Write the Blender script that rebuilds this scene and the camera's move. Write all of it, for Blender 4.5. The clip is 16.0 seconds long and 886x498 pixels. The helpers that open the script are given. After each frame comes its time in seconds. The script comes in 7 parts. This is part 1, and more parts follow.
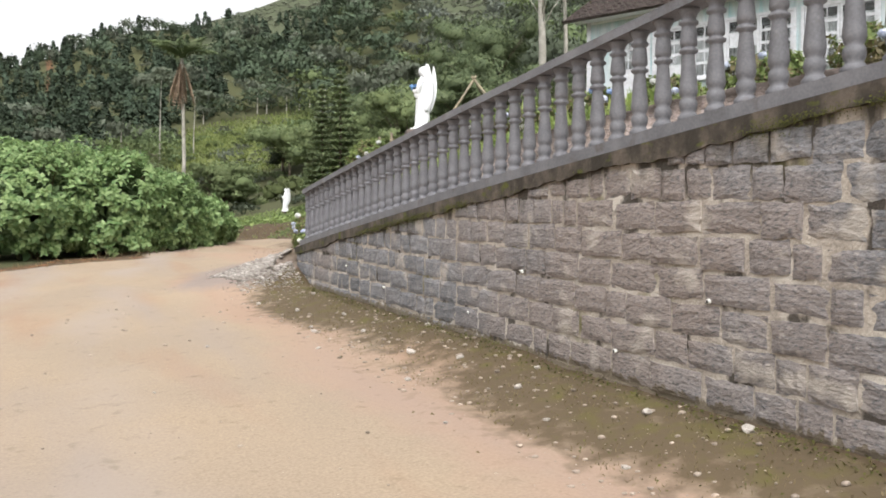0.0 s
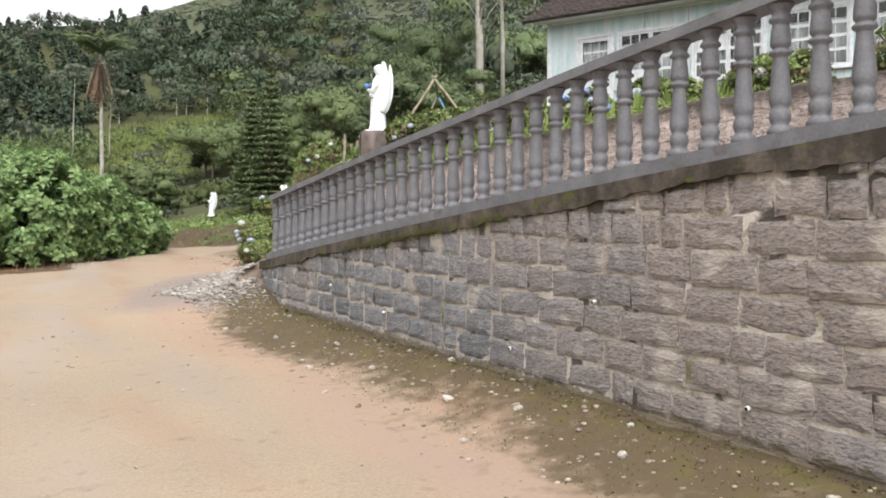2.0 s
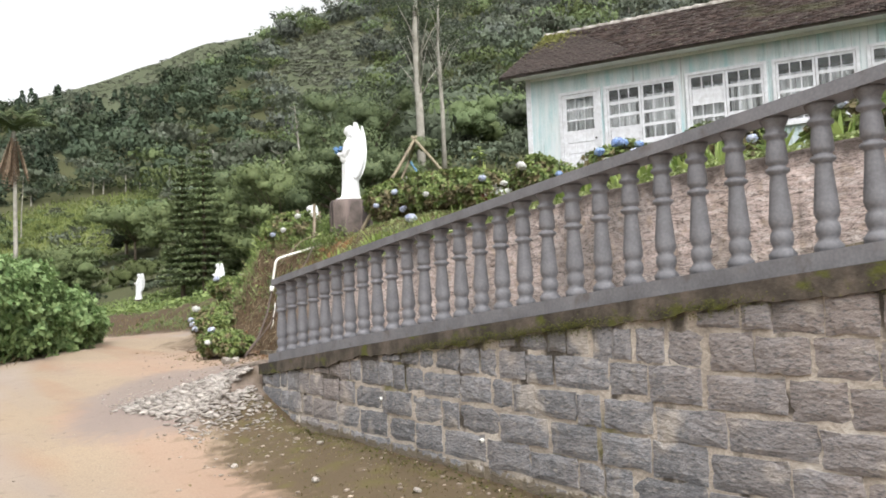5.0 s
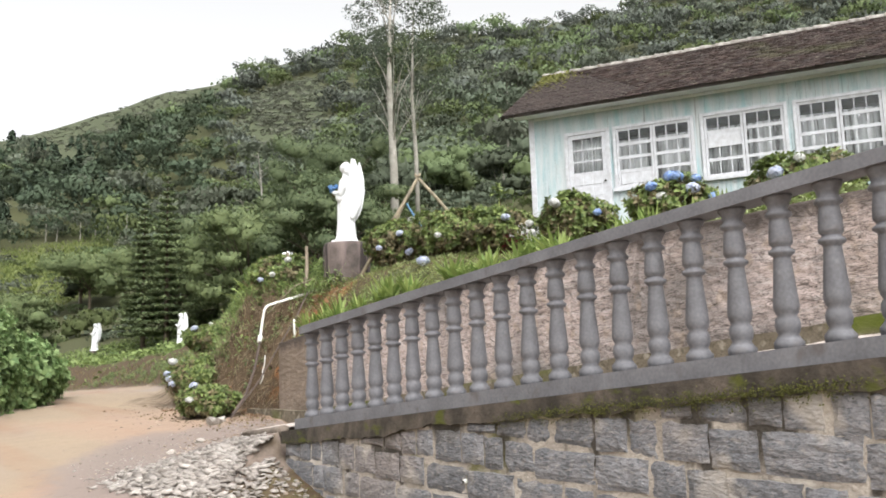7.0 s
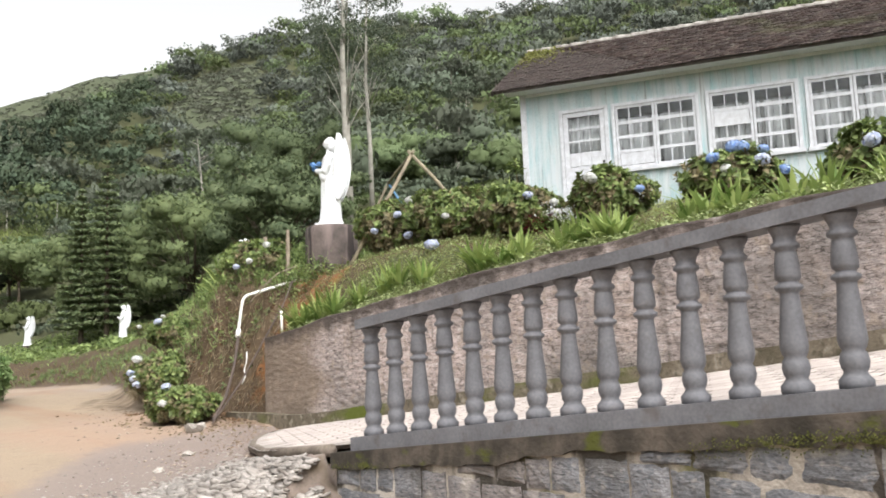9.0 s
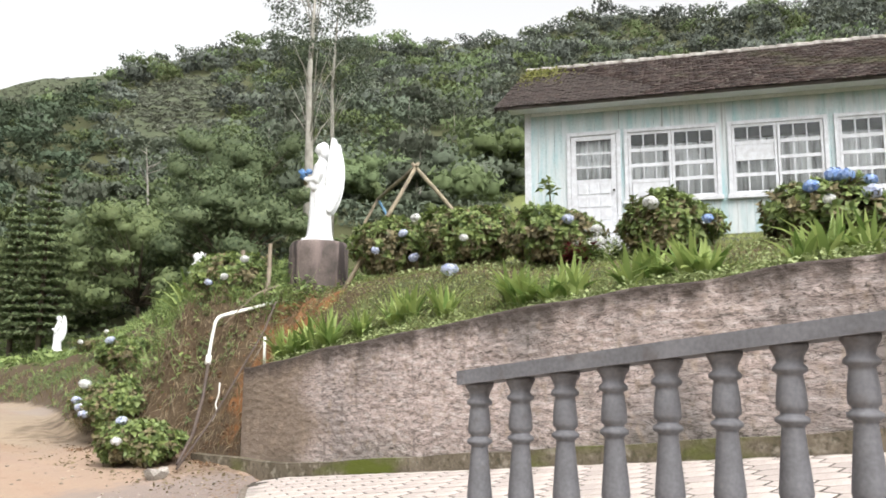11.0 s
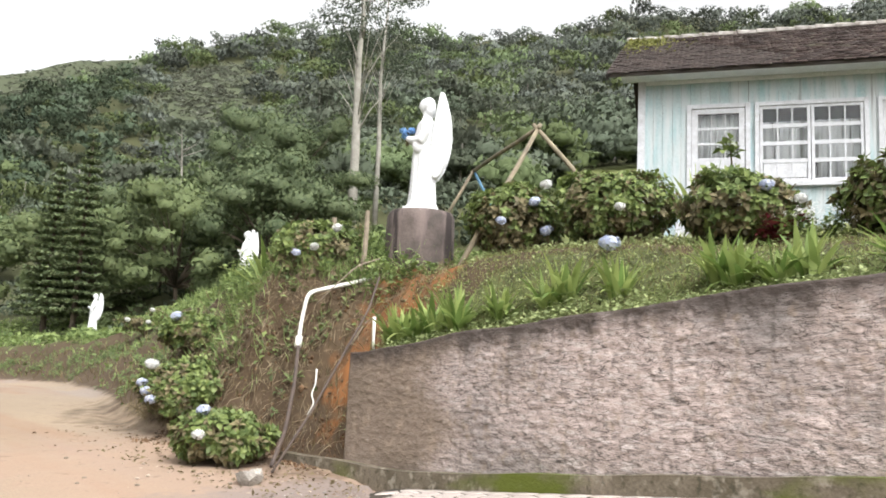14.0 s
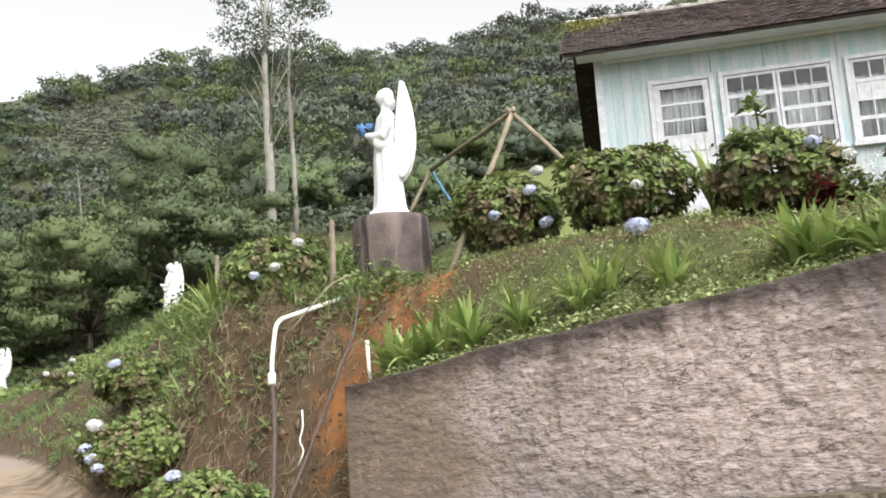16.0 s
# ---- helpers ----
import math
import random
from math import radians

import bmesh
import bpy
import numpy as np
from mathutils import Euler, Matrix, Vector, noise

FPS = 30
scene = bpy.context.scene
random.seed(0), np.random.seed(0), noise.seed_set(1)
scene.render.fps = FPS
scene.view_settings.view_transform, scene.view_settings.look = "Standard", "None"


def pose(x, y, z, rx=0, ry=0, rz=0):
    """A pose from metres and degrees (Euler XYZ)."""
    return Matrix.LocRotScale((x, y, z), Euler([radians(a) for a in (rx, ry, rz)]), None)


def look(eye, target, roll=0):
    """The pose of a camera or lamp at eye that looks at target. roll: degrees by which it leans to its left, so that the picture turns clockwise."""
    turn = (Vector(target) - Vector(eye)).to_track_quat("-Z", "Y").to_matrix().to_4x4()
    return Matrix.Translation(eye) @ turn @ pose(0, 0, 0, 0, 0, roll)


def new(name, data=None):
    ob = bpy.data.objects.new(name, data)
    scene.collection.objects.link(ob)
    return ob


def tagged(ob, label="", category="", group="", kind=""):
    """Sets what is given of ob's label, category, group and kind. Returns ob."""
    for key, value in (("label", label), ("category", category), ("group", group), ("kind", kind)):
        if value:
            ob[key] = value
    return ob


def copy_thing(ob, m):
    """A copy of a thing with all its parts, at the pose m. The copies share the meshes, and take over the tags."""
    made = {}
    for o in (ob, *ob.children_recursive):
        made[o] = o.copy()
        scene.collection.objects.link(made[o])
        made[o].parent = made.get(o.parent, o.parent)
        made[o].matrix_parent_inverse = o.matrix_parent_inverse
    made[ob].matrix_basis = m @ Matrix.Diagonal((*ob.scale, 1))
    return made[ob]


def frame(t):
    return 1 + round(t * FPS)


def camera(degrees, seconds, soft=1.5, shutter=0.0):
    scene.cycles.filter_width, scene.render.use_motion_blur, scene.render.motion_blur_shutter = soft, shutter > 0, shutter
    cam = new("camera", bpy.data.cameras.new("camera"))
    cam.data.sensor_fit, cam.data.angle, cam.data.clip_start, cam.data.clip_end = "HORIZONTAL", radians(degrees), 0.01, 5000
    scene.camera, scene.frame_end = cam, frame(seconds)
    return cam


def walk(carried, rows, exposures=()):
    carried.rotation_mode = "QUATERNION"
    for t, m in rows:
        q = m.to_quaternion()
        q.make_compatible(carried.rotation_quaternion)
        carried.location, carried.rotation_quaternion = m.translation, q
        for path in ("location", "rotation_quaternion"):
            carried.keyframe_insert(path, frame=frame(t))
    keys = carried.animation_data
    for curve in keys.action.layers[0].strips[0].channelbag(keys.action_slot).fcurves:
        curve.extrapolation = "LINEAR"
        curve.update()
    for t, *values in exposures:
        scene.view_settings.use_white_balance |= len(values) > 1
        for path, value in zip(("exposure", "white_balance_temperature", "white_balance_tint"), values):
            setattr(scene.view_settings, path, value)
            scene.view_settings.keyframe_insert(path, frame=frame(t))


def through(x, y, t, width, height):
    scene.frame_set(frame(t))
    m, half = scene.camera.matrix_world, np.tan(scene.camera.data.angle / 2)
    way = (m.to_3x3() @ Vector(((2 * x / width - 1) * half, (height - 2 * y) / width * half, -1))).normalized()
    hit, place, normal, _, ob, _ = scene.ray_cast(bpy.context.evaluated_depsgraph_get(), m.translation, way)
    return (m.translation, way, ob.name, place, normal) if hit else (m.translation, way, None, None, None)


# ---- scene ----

# ---- camera ----
PATH = [
    (0, (-1.038, 1.225, 0.99), (-0.18, 3.032, 0.963), 0.1),
    (0.5, (-1.201, 1.618, 1.022), (-0.196, 3.346, 0.971), -1.5),
    (1, (-1.245, 2.019, 1.011), (-0.261, 3.76, 1.01), -0.4),
    (1.5, (-1.18, 2.461, 1.077), (-0.257, 4.235, 1.043), -1.2),
    (2, (-1.232, 2.869, 1.099), (-0.21, 4.587, 1.085), 0.3),
    (2.5, (-1.209, 3.331, 1.081), (-0.313, 5.118, 1.114), -1.0),
    (3, (-1.198, 3.81, 1.131), (-0.263, 5.578, 1.148), 1.4),
    (3.5, (-1.296, 4.267, 1.199), (-0.168, 5.918, 1.244), -0.5),
    (4, (-1.325, 4.724, 1.26), (-0.246, 6.402, 1.399), -1.1),
    (4.5, (-1.203, 5.187, 1.269), (-0.118, 6.863, 1.387), 0.9),
    (5, (-1.157, 5.615, 1.31), (0.015, 7.23, 1.461), -2.1),
    (5.2, (-1.122, 5.809, 1.313), (0.026, 7.427, 1.567), -1.1),
    (7.3, (-1.004, 7.671, 1.372), (0.286, 9.177, 1.628), -2.4),
    (7.5, (-0.989, 7.863, 1.379), (0.351, 9.333, 1.59), -2.7),
    (8, (-0.951, 8.332, 1.416), (0.396, 9.778, 1.72), -2.6),
    (8.5, (-0.911, 8.789, 1.423), (0.405, 10.257, 1.758), -0.6),
    (9, (-0.882, 9.244, 1.475), (0.476, 10.692, 1.72), -2.4),
    (9.2, (-0.857, 9.452, 1.49), (0.455, 10.926, 1.818), -3.2),
    (11.3, (-0.384, 11.364, 1.685), (1.093, 12.686, 1.954), 0.5),
    (11.5, (-0.421, 11.503, 1.667), (1.072, 12.818, 1.864), 0.7),
    (12, (-0.384, 11.863, 1.681), (0.996, 13.3, 1.857), 1.4),
    (12.5, (-0.178, 12.253, 1.638), (1.202, 13.681, 1.878), 4.3),
    (13, (-0.247, 12.649, 1.656), (1.226, 13.982, 1.886), 2.9),
    (13.5, (-0.155, 13.023, 1.661), (1.209, 14.454, 1.963), 1.1),
    (14, (0.056, 13.44, 1.612), (1.465, 14.827, 1.911), 2.9),
    (14.5, (0.131, 13.838, 1.685), (1.605, 15.164, 1.948), 2.4),
    (15, (0.323, 14.202, 1.704), (1.767, 15.544, 2.038), 1.4),
    (15.5, (0.355, 14.617, 1.684), (1.899, 15.823, 2.087), -0.7),
    (16, (0.504, 14.964, 1.729), (2.045, 16.194, 2.058), -3.6),
]
cam = camera(55.59, 16.0, soft=1.8)
walk(cam, [(t, look(eye, target, roll)) for t, eye, target, roll in PATH], [(0, -0.16), (3, -0.17), (5, -0.10), (8, -0.06), (9.2, -0.06), (11.5, 0.02), (12, -0.06), (13, 0.07), (15, 0.05), (15.5, -0.08), (16, -0.02)])

# ---- light: bright overcast sky, no hard shadows ----
world = bpy.data.worlds.new("overcast_sky")
scene.world = world
world.use_nodes = True
wn, wl = world.node_tree.nodes, world.node_tree.links
SUN_EL, SUN_ROT = radians(52), radians(200)
sky = wn.new("ShaderNodeTexSky")
sky.sky_type, sky.sun_disc = "NISHITA", False
sky.sun_elevation, sky.sun_rotation = SUN_EL, SUN_ROT
sky.air_density, sky.dust_density, sky.ozone_density = 1.0, 6.0, 1.0
grey = wn.new("ShaderNodeHueSaturation")
grey.inputs["Saturation"].default_value = 0.05
wl.new(sky.outputs[0], grey.inputs["Color"])
wl.new(grey.outputs[0], wn["Background"].inputs["Color"])
wn["Background"].inputs["Strength"].default_value = 0.36
sun = new("sun", bpy.data.lights.new("sun", "SUN"))
sun.data.energy, sun.data.angle, sun.data.color = 1.5, radians(60), (1.0, 0.98, 0.955)
sun.matrix_world = look((0, 0, 0), (-math.sin(SUN_ROT) * math.cos(SUN_EL), -math.cos(SUN_ROT) * math.cos(SUN_EL), -math.sin(SUN_EL)))
scene.view_settings.exposure = 0.26

# ---- materials ----
def surface(name, base, dark, scale=3.0, fine=40.0, rough=0.85, bump=0.3, dist=0.01, metal=0.0, island=0.0, obj=0.0, mix=0.5, spec=0.3):
    """Two-scale procedural surface: base colour broken by patches of dark, with fine grain and bump."""
    m = bpy.data.materials.new(name)
    m.use_nodes = True
    n, l = m.node_tree.nodes, m.node_tree.links
    bsdf = n["Principled BSDF"]
    co = n.new("ShaderNodeTexCoord")
    big = n.new("ShaderNodeTexNoise")
    big.inputs["Scale"].default_value, big.inputs["Detail"].default_value = scale, 5
    small = n.new("ShaderNodeTexNoise")
    small.inputs["Scale"].default_value, small.inputs["Detail"].default_value = fine, 4
    for t in (big, small):
        l.new(co.outputs["Object"], t.inputs["Vector"])
    ramp = n.new("ShaderNodeValToRGB")
    ramp.color_ramp.elements[0].position, ramp.color_ramp.elements[1].position = 0.5 - mix * 0.35, 0.5 + mix * 0.35
    ramp.color_ramp.elements[0].color, ramp.color_ramp.elements[1].color = (*dark, 1), (*base, 1)
    l.new(big.outputs["Fac"], ramp.inputs["Fac"])
    hsv = n.new("ShaderNodeHueSaturation")
    val = n.new("ShaderNodeMath")
    val.operation = "MULTIPLY_ADD"
    l.new(small.outputs["Fac"], val.inputs[0])
    val.inputs[1].default_value, val.inputs[2].default_value = 0.7, 0.65
    last = val.outputs[0]
    for amount, kind in ((island, "ShaderNodeNewGeometry"), (obj, "ShaderNodeObjectInfo")):
        if amount:
            r = n.new(kind)
            add = n.new("ShaderNodeMath")
            add.operation = "MULTIPLY_ADD"
            l.new(r.outputs["Random Per Island" if kind.endswith("Geometry") else "Random"], add.inputs[0])
            add.inputs[1].default_value = amount
            add.inputs[2].default_value = 1 - amount / 2
            mul = n.new("ShaderNodeMath")
            mul.operation = "MULTIPLY"
            l.new(last, mul.inputs[0])
            l.new(add.outputs[0], mul.inputs[1])
            last = mul.outputs[0]
    l.new(last, hsv.inputs["Value"])
    l.new(ramp.outputs[0], hsv.inputs["Color"])
    l.new(hsv.outputs[0], bsdf.inputs["Base Color"])
    bsdf.inputs["Roughness"].default_value, bsdf.inputs["Metallic"].default_value = rough, metal
    bsdf.inputs["Specular IOR Level"].default_value = spec
    if bump:
        b = n.new("ShaderNodeBump")
        b.inputs["Strength"].default_value, b.inputs["Distance"].default_value = bump, dist
        l.new(small.outputs["Fac"], b.inputs["Height"])
        l.new(b.outputs[0], bsdf.inputs["Normal"])
    m["out"] = hsv.name
    return m


def overlay(m, colour, node, low, high, amount=1.0):
    """Lays a second colour over material m where the output socket given runs from low to high."""
    n, l = m.node_tree.nodes, m.node_tree.links
    bsdf = n["Principled BSDF"]
    below = bsdf.inputs["Base Color"].links[0].from_socket
    r = n.new("ShaderNodeMapRange")
    r.inputs["From Min"].default_value, r.inputs["From Max"].default_value = low, high
    r.inputs["To Max"].default_value = amount
    l.new(node, r.inputs["Value"])
    mix = n.new("ShaderNodeMixRGB")
    l.new(r.outputs[0], mix.inputs["Fac"])
    l.new(below, mix.inputs["Color1"])
    mix.inputs["Color2"].default_value = (*colour, 1)
    l.new(mix.outputs[0], bsdf.inputs["Base Color"])
    return m


def noise_of(m, scale, detail=4, stretch=(1, 1, 1)):
    n, l = m.node_tree.nodes, m.node_tree.links
    co, mp, t = n.new("ShaderNodeTexCoord"), n.new("ShaderNodeMapping"), n.new("ShaderNodeTexNoise")
    mp.inputs["Scale"].default_value = stretch
    t.inputs["Scale"].default_value, t.inputs["Detail"].default_value = scale, detail
    l.new(co.outputs["Object"], mp.inputs["Vector"])
    l.new(mp.outputs[0], t.inputs["Vector"])
    return t.outputs["Fac"]


def leafy(name, a, b, rough=0.55, through=0.35, tint=0.84):
    """Foliage: each leaf takes its own shade between a and b; some light passes through."""
    a, b = [c * tint for c in a], [c * tint for c in b]
    m = bpy.data.materials.new(name)
    m.use_nodes = True
    n, l = m.node_tree.nodes, m.node_tree.links
    bsdf = n["Principled BSDF"]
    g, ramp = n.new("ShaderNodeNewGeometry"), n.new("ShaderNodeValToRGB")
    ramp.color_ramp.elements[0].color, ramp.color_ramp.elements[1].color = (*a, 1), (*b, 1)
    l.new(g.outputs["Random Per Island"], ramp.inputs["Fac"])
    l.new(ramp.outputs[0], bsdf.inputs["Base Color"])
    bsdf.inputs["Roughness"].default_value = rough
    bsdf.inputs["Specular IOR Level"].default_value = 0.3
    if through:
        tr, add = n.new("ShaderNodeBsdfTranslucent"), n.new("ShaderNodeMixShader")
        l.new(ramp.outputs[0], tr.inputs["Color"])
        add.inputs["Fac"].default_value = through
        l.new(bsdf.outputs[0], add.inputs[1])
        l.new(tr.outputs[0], add.inputs[2])
        l.new(add.outputs[0], n["Material Output"].inputs["Surface"])
    return m


M_STONE = surface("granite", (0.208, 0.202, 0.208), (0.135, 0.137, 0.147), 11, 75, 0.9, 0.6, 0.010, obj=0.36)
M_MORTAR = surface("lime_mortar", (0.41, 0.365, 0.315), (0.27, 0.235, 0.2), 5, 50, 0.95, 0.7, 0.015)
M_RAIL = surface("grey_paint", (0.162, 0.161, 0.174), (0.118, 0.117, 0.126), 5, 60, 0.65, 0.15, 0.004)
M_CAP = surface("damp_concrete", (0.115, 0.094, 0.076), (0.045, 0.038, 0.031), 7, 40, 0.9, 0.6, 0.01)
M_RETAIN = surface("rough_render", (0.50, 0.41, 0.378), (0.36, 0.292, 0.268), 2.2, 24, 0.95, 0.5, 0.02)
M_PAVER = surface("concrete_paver", (0.46, 0.405, 0.37), (0.33, 0.285, 0.26), 3, 60, 0.9, 0.3, 0.004, obj=0.2)
M_KERB = surface("mossy_kerb", (0.17, 0.14, 0.105), (0.09, 0.075, 0.05), 3, 40, 0.95, 0.6, 0.01)
M_WHITE = surface("white_paint", (0.70, 0.71, 0.72), (0.60, 0.61, 0.62), 4, 40, 0.55, 0.05, 0.003)
M_BOARD = surface("pale_blue_boards", (0.325, 0.43, 0.45), (0.40, 0.46, 0.47), 3, 30, 0.7, 0.2, 0.004, obj=0.15)
overlay(M_BOARD, (0.48, 0.51, 0.53), noise_of(M_BOARD, 7, 7, (1, 1, 0.10)), 0.50, 0.60, 0.75)
overlay(M_BOARD, (0.27, 0.40, 0.43), noise_of(M_BOARD, 3, 6, (1, 1, 0.2)), 0.56, 0.70, 0.6)
M_ROOF = surface("weathered_shingle", (0.047, 0.031, 0.026), (0.026, 0.019, 0.017), 3, 30, 0.95, 0.5, 0.01, obj=0.5)
M_PED = surface("stained_concrete", (0.135, 0.108, 0.098), (0.07, 0.058, 0.053), 4, 30, 0.95, 0.5, 0.01)

# ---- building tools ----
def part(name, bm, material, parent=None, label="", smooth=False):
    """Links a bmesh as one mesh object, under a thing or a part if one is given."""
    me = bpy.data.meshes.new(name)
    bm.to_mesh(me)
    bm.free()
    me.materials.append(material)
    if smooth:
        me.polygons.foreach_set("use_smooth", [True] * len(me.polygons))
    ob = new(name, me)
    ob.parent = parent
    if label:
        tagged(ob, label)
    return ob


def thing(name, label, category, at=None, group="", kind=""):
    ob = tagged(new(name), label, category, group, kind)
    if at is not None:
        ob.matrix_world = at
    return ob


def box(bm, lo, hi, bevel=0.0):
    """Adds an upright box from corner lo to corner hi."""
    lo, hi = Vector(lo), Vector(hi)
    r = bmesh.ops.create_cube(bm, size=1)
    for v in r["verts"]:
        v.co = Vector(((v.co[k] + 0.5) * (hi[k] - lo[k]) + lo[k] for k in range(3)))
    if bevel:
        es = {e for v in r["verts"] for e in v.link_edges}
        bmesh.ops.bevel(bm, geom=list(es), offset=bevel, segments=2, affect="EDGES", profile=0.6)
    return bm


def made_box(lo, hi, bevel=0.0):
    return box(bmesh.new(), lo, hi, bevel)


def lathe(profile, seg=16, wobble=0.0):
    """A turned body from (radius, z) pairs, from the bottom up."""
    bm = bmesh.new()
    rings = []
    for r, z in profile:
        rings.append([bm.verts.new((r * math.cos(a), r * math.sin(a), z)) for a in (2 * math.pi * k / seg for k in range(seg))])
    for a, b in zip(rings, rings[1:]):
        for k in range(seg):
            bm.faces.new((a[k], a[(k + 1) % seg], b[(k + 1) % seg], b[k]))
    bm.faces.new(rings[0][::-1])
    bm.faces.new(rings[-1])
    return bm


def tube(bm, pts, radii, seg=8):
    """A round limb through the points with the given radii."""
    pts = [Vector(p) for p in pts]
    if not hasattr(radii, "__len__"):
        radii = [radii] * len(pts)
    rings, side = [], None
    for k, p in enumerate(pts):
        d = (pts[min(k + 1, len(pts) - 1)] - pts[max(k - 1, 0)]).normalized()
        if side is None:
            side = d.orthogonal().normalized()
        side = (side - d * side.dot(d)).normalized()
        up = d.cross(side)
        rings.append([bm.verts.new(p + radii[k] * (math.cos(a) * side + math.sin(a) * up)) for a in (2 * math.pi * i / seg for i in range(seg))])
    for a, b in zip(rings, rings[1:]):
        for i in range(seg):
            bm.faces.new((a[i], a[(i + 1) % seg], b[(i + 1) % seg], b[i]))
    bm.faces.new(rings[0][::-1])
    bm.faces.new(rings[-1])
    return bm


def mesh_of(name, verts, faces, material, parent=None, smooth=False, normals=None):
    """A mesh from numpy arrays: verts (n, 3), faces (m, k) of one size."""
    verts, faces = np.asarray(verts, np.float32), np.asarray(faces, np.int32)
    me = bpy.data.meshes.new(name)
    me.vertices.add(len(verts))
    me.vertices.foreach_set("co", verts.ravel())
    m, k = faces.shape
    me.loops.add(m * k)
    me.loops.foreach_set("vertex_index", faces.ravel())
    me.polygons.add(m)
    me.polygons.foreach_set("loop_start", np.arange(0, m * k, k, dtype=np.int32))
    me.update(calc_edges=True)
    me.materials.append(material)
    if smooth:
        me.polygons.foreach_set("use_smooth", np.ones(m, bool))
    if normals is not None:
        me.polygons.foreach_set("use_smooth", np.ones(m, bool))
        me.normals_split_custom_set_from_vertices(np.asarray(normals, np.float32).tolist())
    ob = new(name, me)
    ob.parent = parent
    return ob


def cards(centres, ways, ups, length, width, fold=0.25, droop=0.15):
    """Leaves: each a pointed blade of four triangles, folded along its rib and drooping. Arrays (n, 3); length and width (n,)."""
    c = np.asarray(centres, float)
    d = ways / (np.linalg.norm(ways, axis=1, keepdims=True) + 1e-9)
    s = np.cross(d, ups)
    s /= np.linalg.norm(s, axis=1, keepdims=True) + 1e-9
    u = np.cross(s, d)
    L, W = np.asarray(length)[:, None], np.asarray(width)[:, None]
    mid = c + d * L * 0.5
    tip = c + d * L - u * L * droop
    v = np.stack([c, mid + s * W * 0.5 + u * W * fold, mid - u * L * 0.02, mid - s * W * 0.5 + u * W * fold, tip], 1)
    n = len(c)
    o = 5 * np.arange(n)[:, None]
    f = np.concatenate([o + [0, 2, 1], o + [0, 3, 2], o + [1, 2, 4], o + [2, 3, 4]], 1).reshape(-1, 3)
    return v.reshape(-1, 3), f


def joined(parts):
    """Joins (verts, faces) pairs into one."""
    vs, fs, o = [], [], 0
    for v, f in parts:
        vs.append(v)
        fs.append(f + o)
        o += len(v)
    return np.concatenate(vs), np.concatenate(fs)


RNG = np.random.default_rng(7)


def smooth01(a, b, x):
    t = np.clip((np.asarray(x, float) - a) / (b - a), 0, 1)
    return t * t * (3 - 2 * t)


def grain(x, y, seed=0):
    """Value noise of about +-1 on arrays, one cell to a unit."""
    x, y = np.asarray(x, float), np.asarray(y, float)
    t = np.random.default_rng(seed).uniform(-1, 1, (257, 257))
    i, j = np.floor(x).astype(int), np.floor(y).astype(int)
    u, w = x - i, y - j
    u, w = u * u * (3 - 2 * u), w * w * (3 - 2 * w)
    i, j = i % 256, j % 256
    return (t[i, j] * (1 - u) + t[i + 1, j] * u) * (1 - w) + (t[i, j + 1] * (1 - u) + t[i + 1, j + 1] * u) * w


def waves(x, y, f, seed=0):
    """Cheap smooth noise of about +-1 on arrays."""
    r = np.random.default_rng(seed)
    out = 0
    for k in range(6):
        a, p, q = r.uniform(0, 6.28), r.uniform(0, 6.28), r.uniform(0.6, 1.7)
        out = out + np.sin((x * math.cos(a) + y * math.sin(a)) * f * q + p) / 2.4
    return out

# ---- ground: one sheet from the road to the hills ----
WALL_X, RETAIN_X, RETAIN_END = 2.5, 5.85, 20.45


def rail_foot(y):
    """Height at which the balusters stand on their beam."""
    d = 13.7 - y
    return 0.97 + 0.106 * d - 0.0018 * d * d


def retain_top(y):
    d = np.maximum(20.2 - np.asarray(y, float), 0)
    return 1.83 + 0.15 * d - 0.0068 * d * d


def drive_z(x, y):
    """Surface of the paved drive, which climbs back along the balustrade."""
    right = 1.1 + 0.105 * (14.0 - y)
    left = 0.9 + 0.1 * (13.7 - y) - 0.001 * np.maximum(13.7 - y, 0) ** 2
    f = np.clip((x - 2.7) / 3.0, 0, 1)
    return left * (1 - f) + right * f


def drive_edge_x(y):
    """Plan line of the border where the paving meets the rubble apron."""
    return np.interp(y, [14.15, 15.5, 16.8, 18.0, 18.8, 19.6], [2.54, 2.80, 3.44, 4.18, 4.75, 5.5])


def bank_foot_x(y):
    return np.interp(y, [18, 20, 21.2, 22.2, 23.0, 24, 26, 29, 36, 50, 65, 90], [5.95, 5.95, 5.92, 5.8, 5.45, 5.4, 6.0, 7.0, 8.9, 9.4, 7.5, 2])


def road_z(x, y):
    yy = np.where(y < 25, y, 25 + 6 * np.tanh((y - 25) / 6) - 0.55 * np.maximum(y - 29, 0))
    yy = np.maximum(yy, 10)*(y > 15) + yy*(y <= 15)
    z = 0.0505 * np.clip(x, -5, 6.5) + 0.0368 * yy - 0.452
    z = z + 0.11 * smooth01(1.55, 2.35, x) * smooth01(16.5, 13.5, y)
    z = z + 0.012 * waves(x, y, 2.1, 3) + 0.006 * waves(x, y, 6.0, 4)
    return z


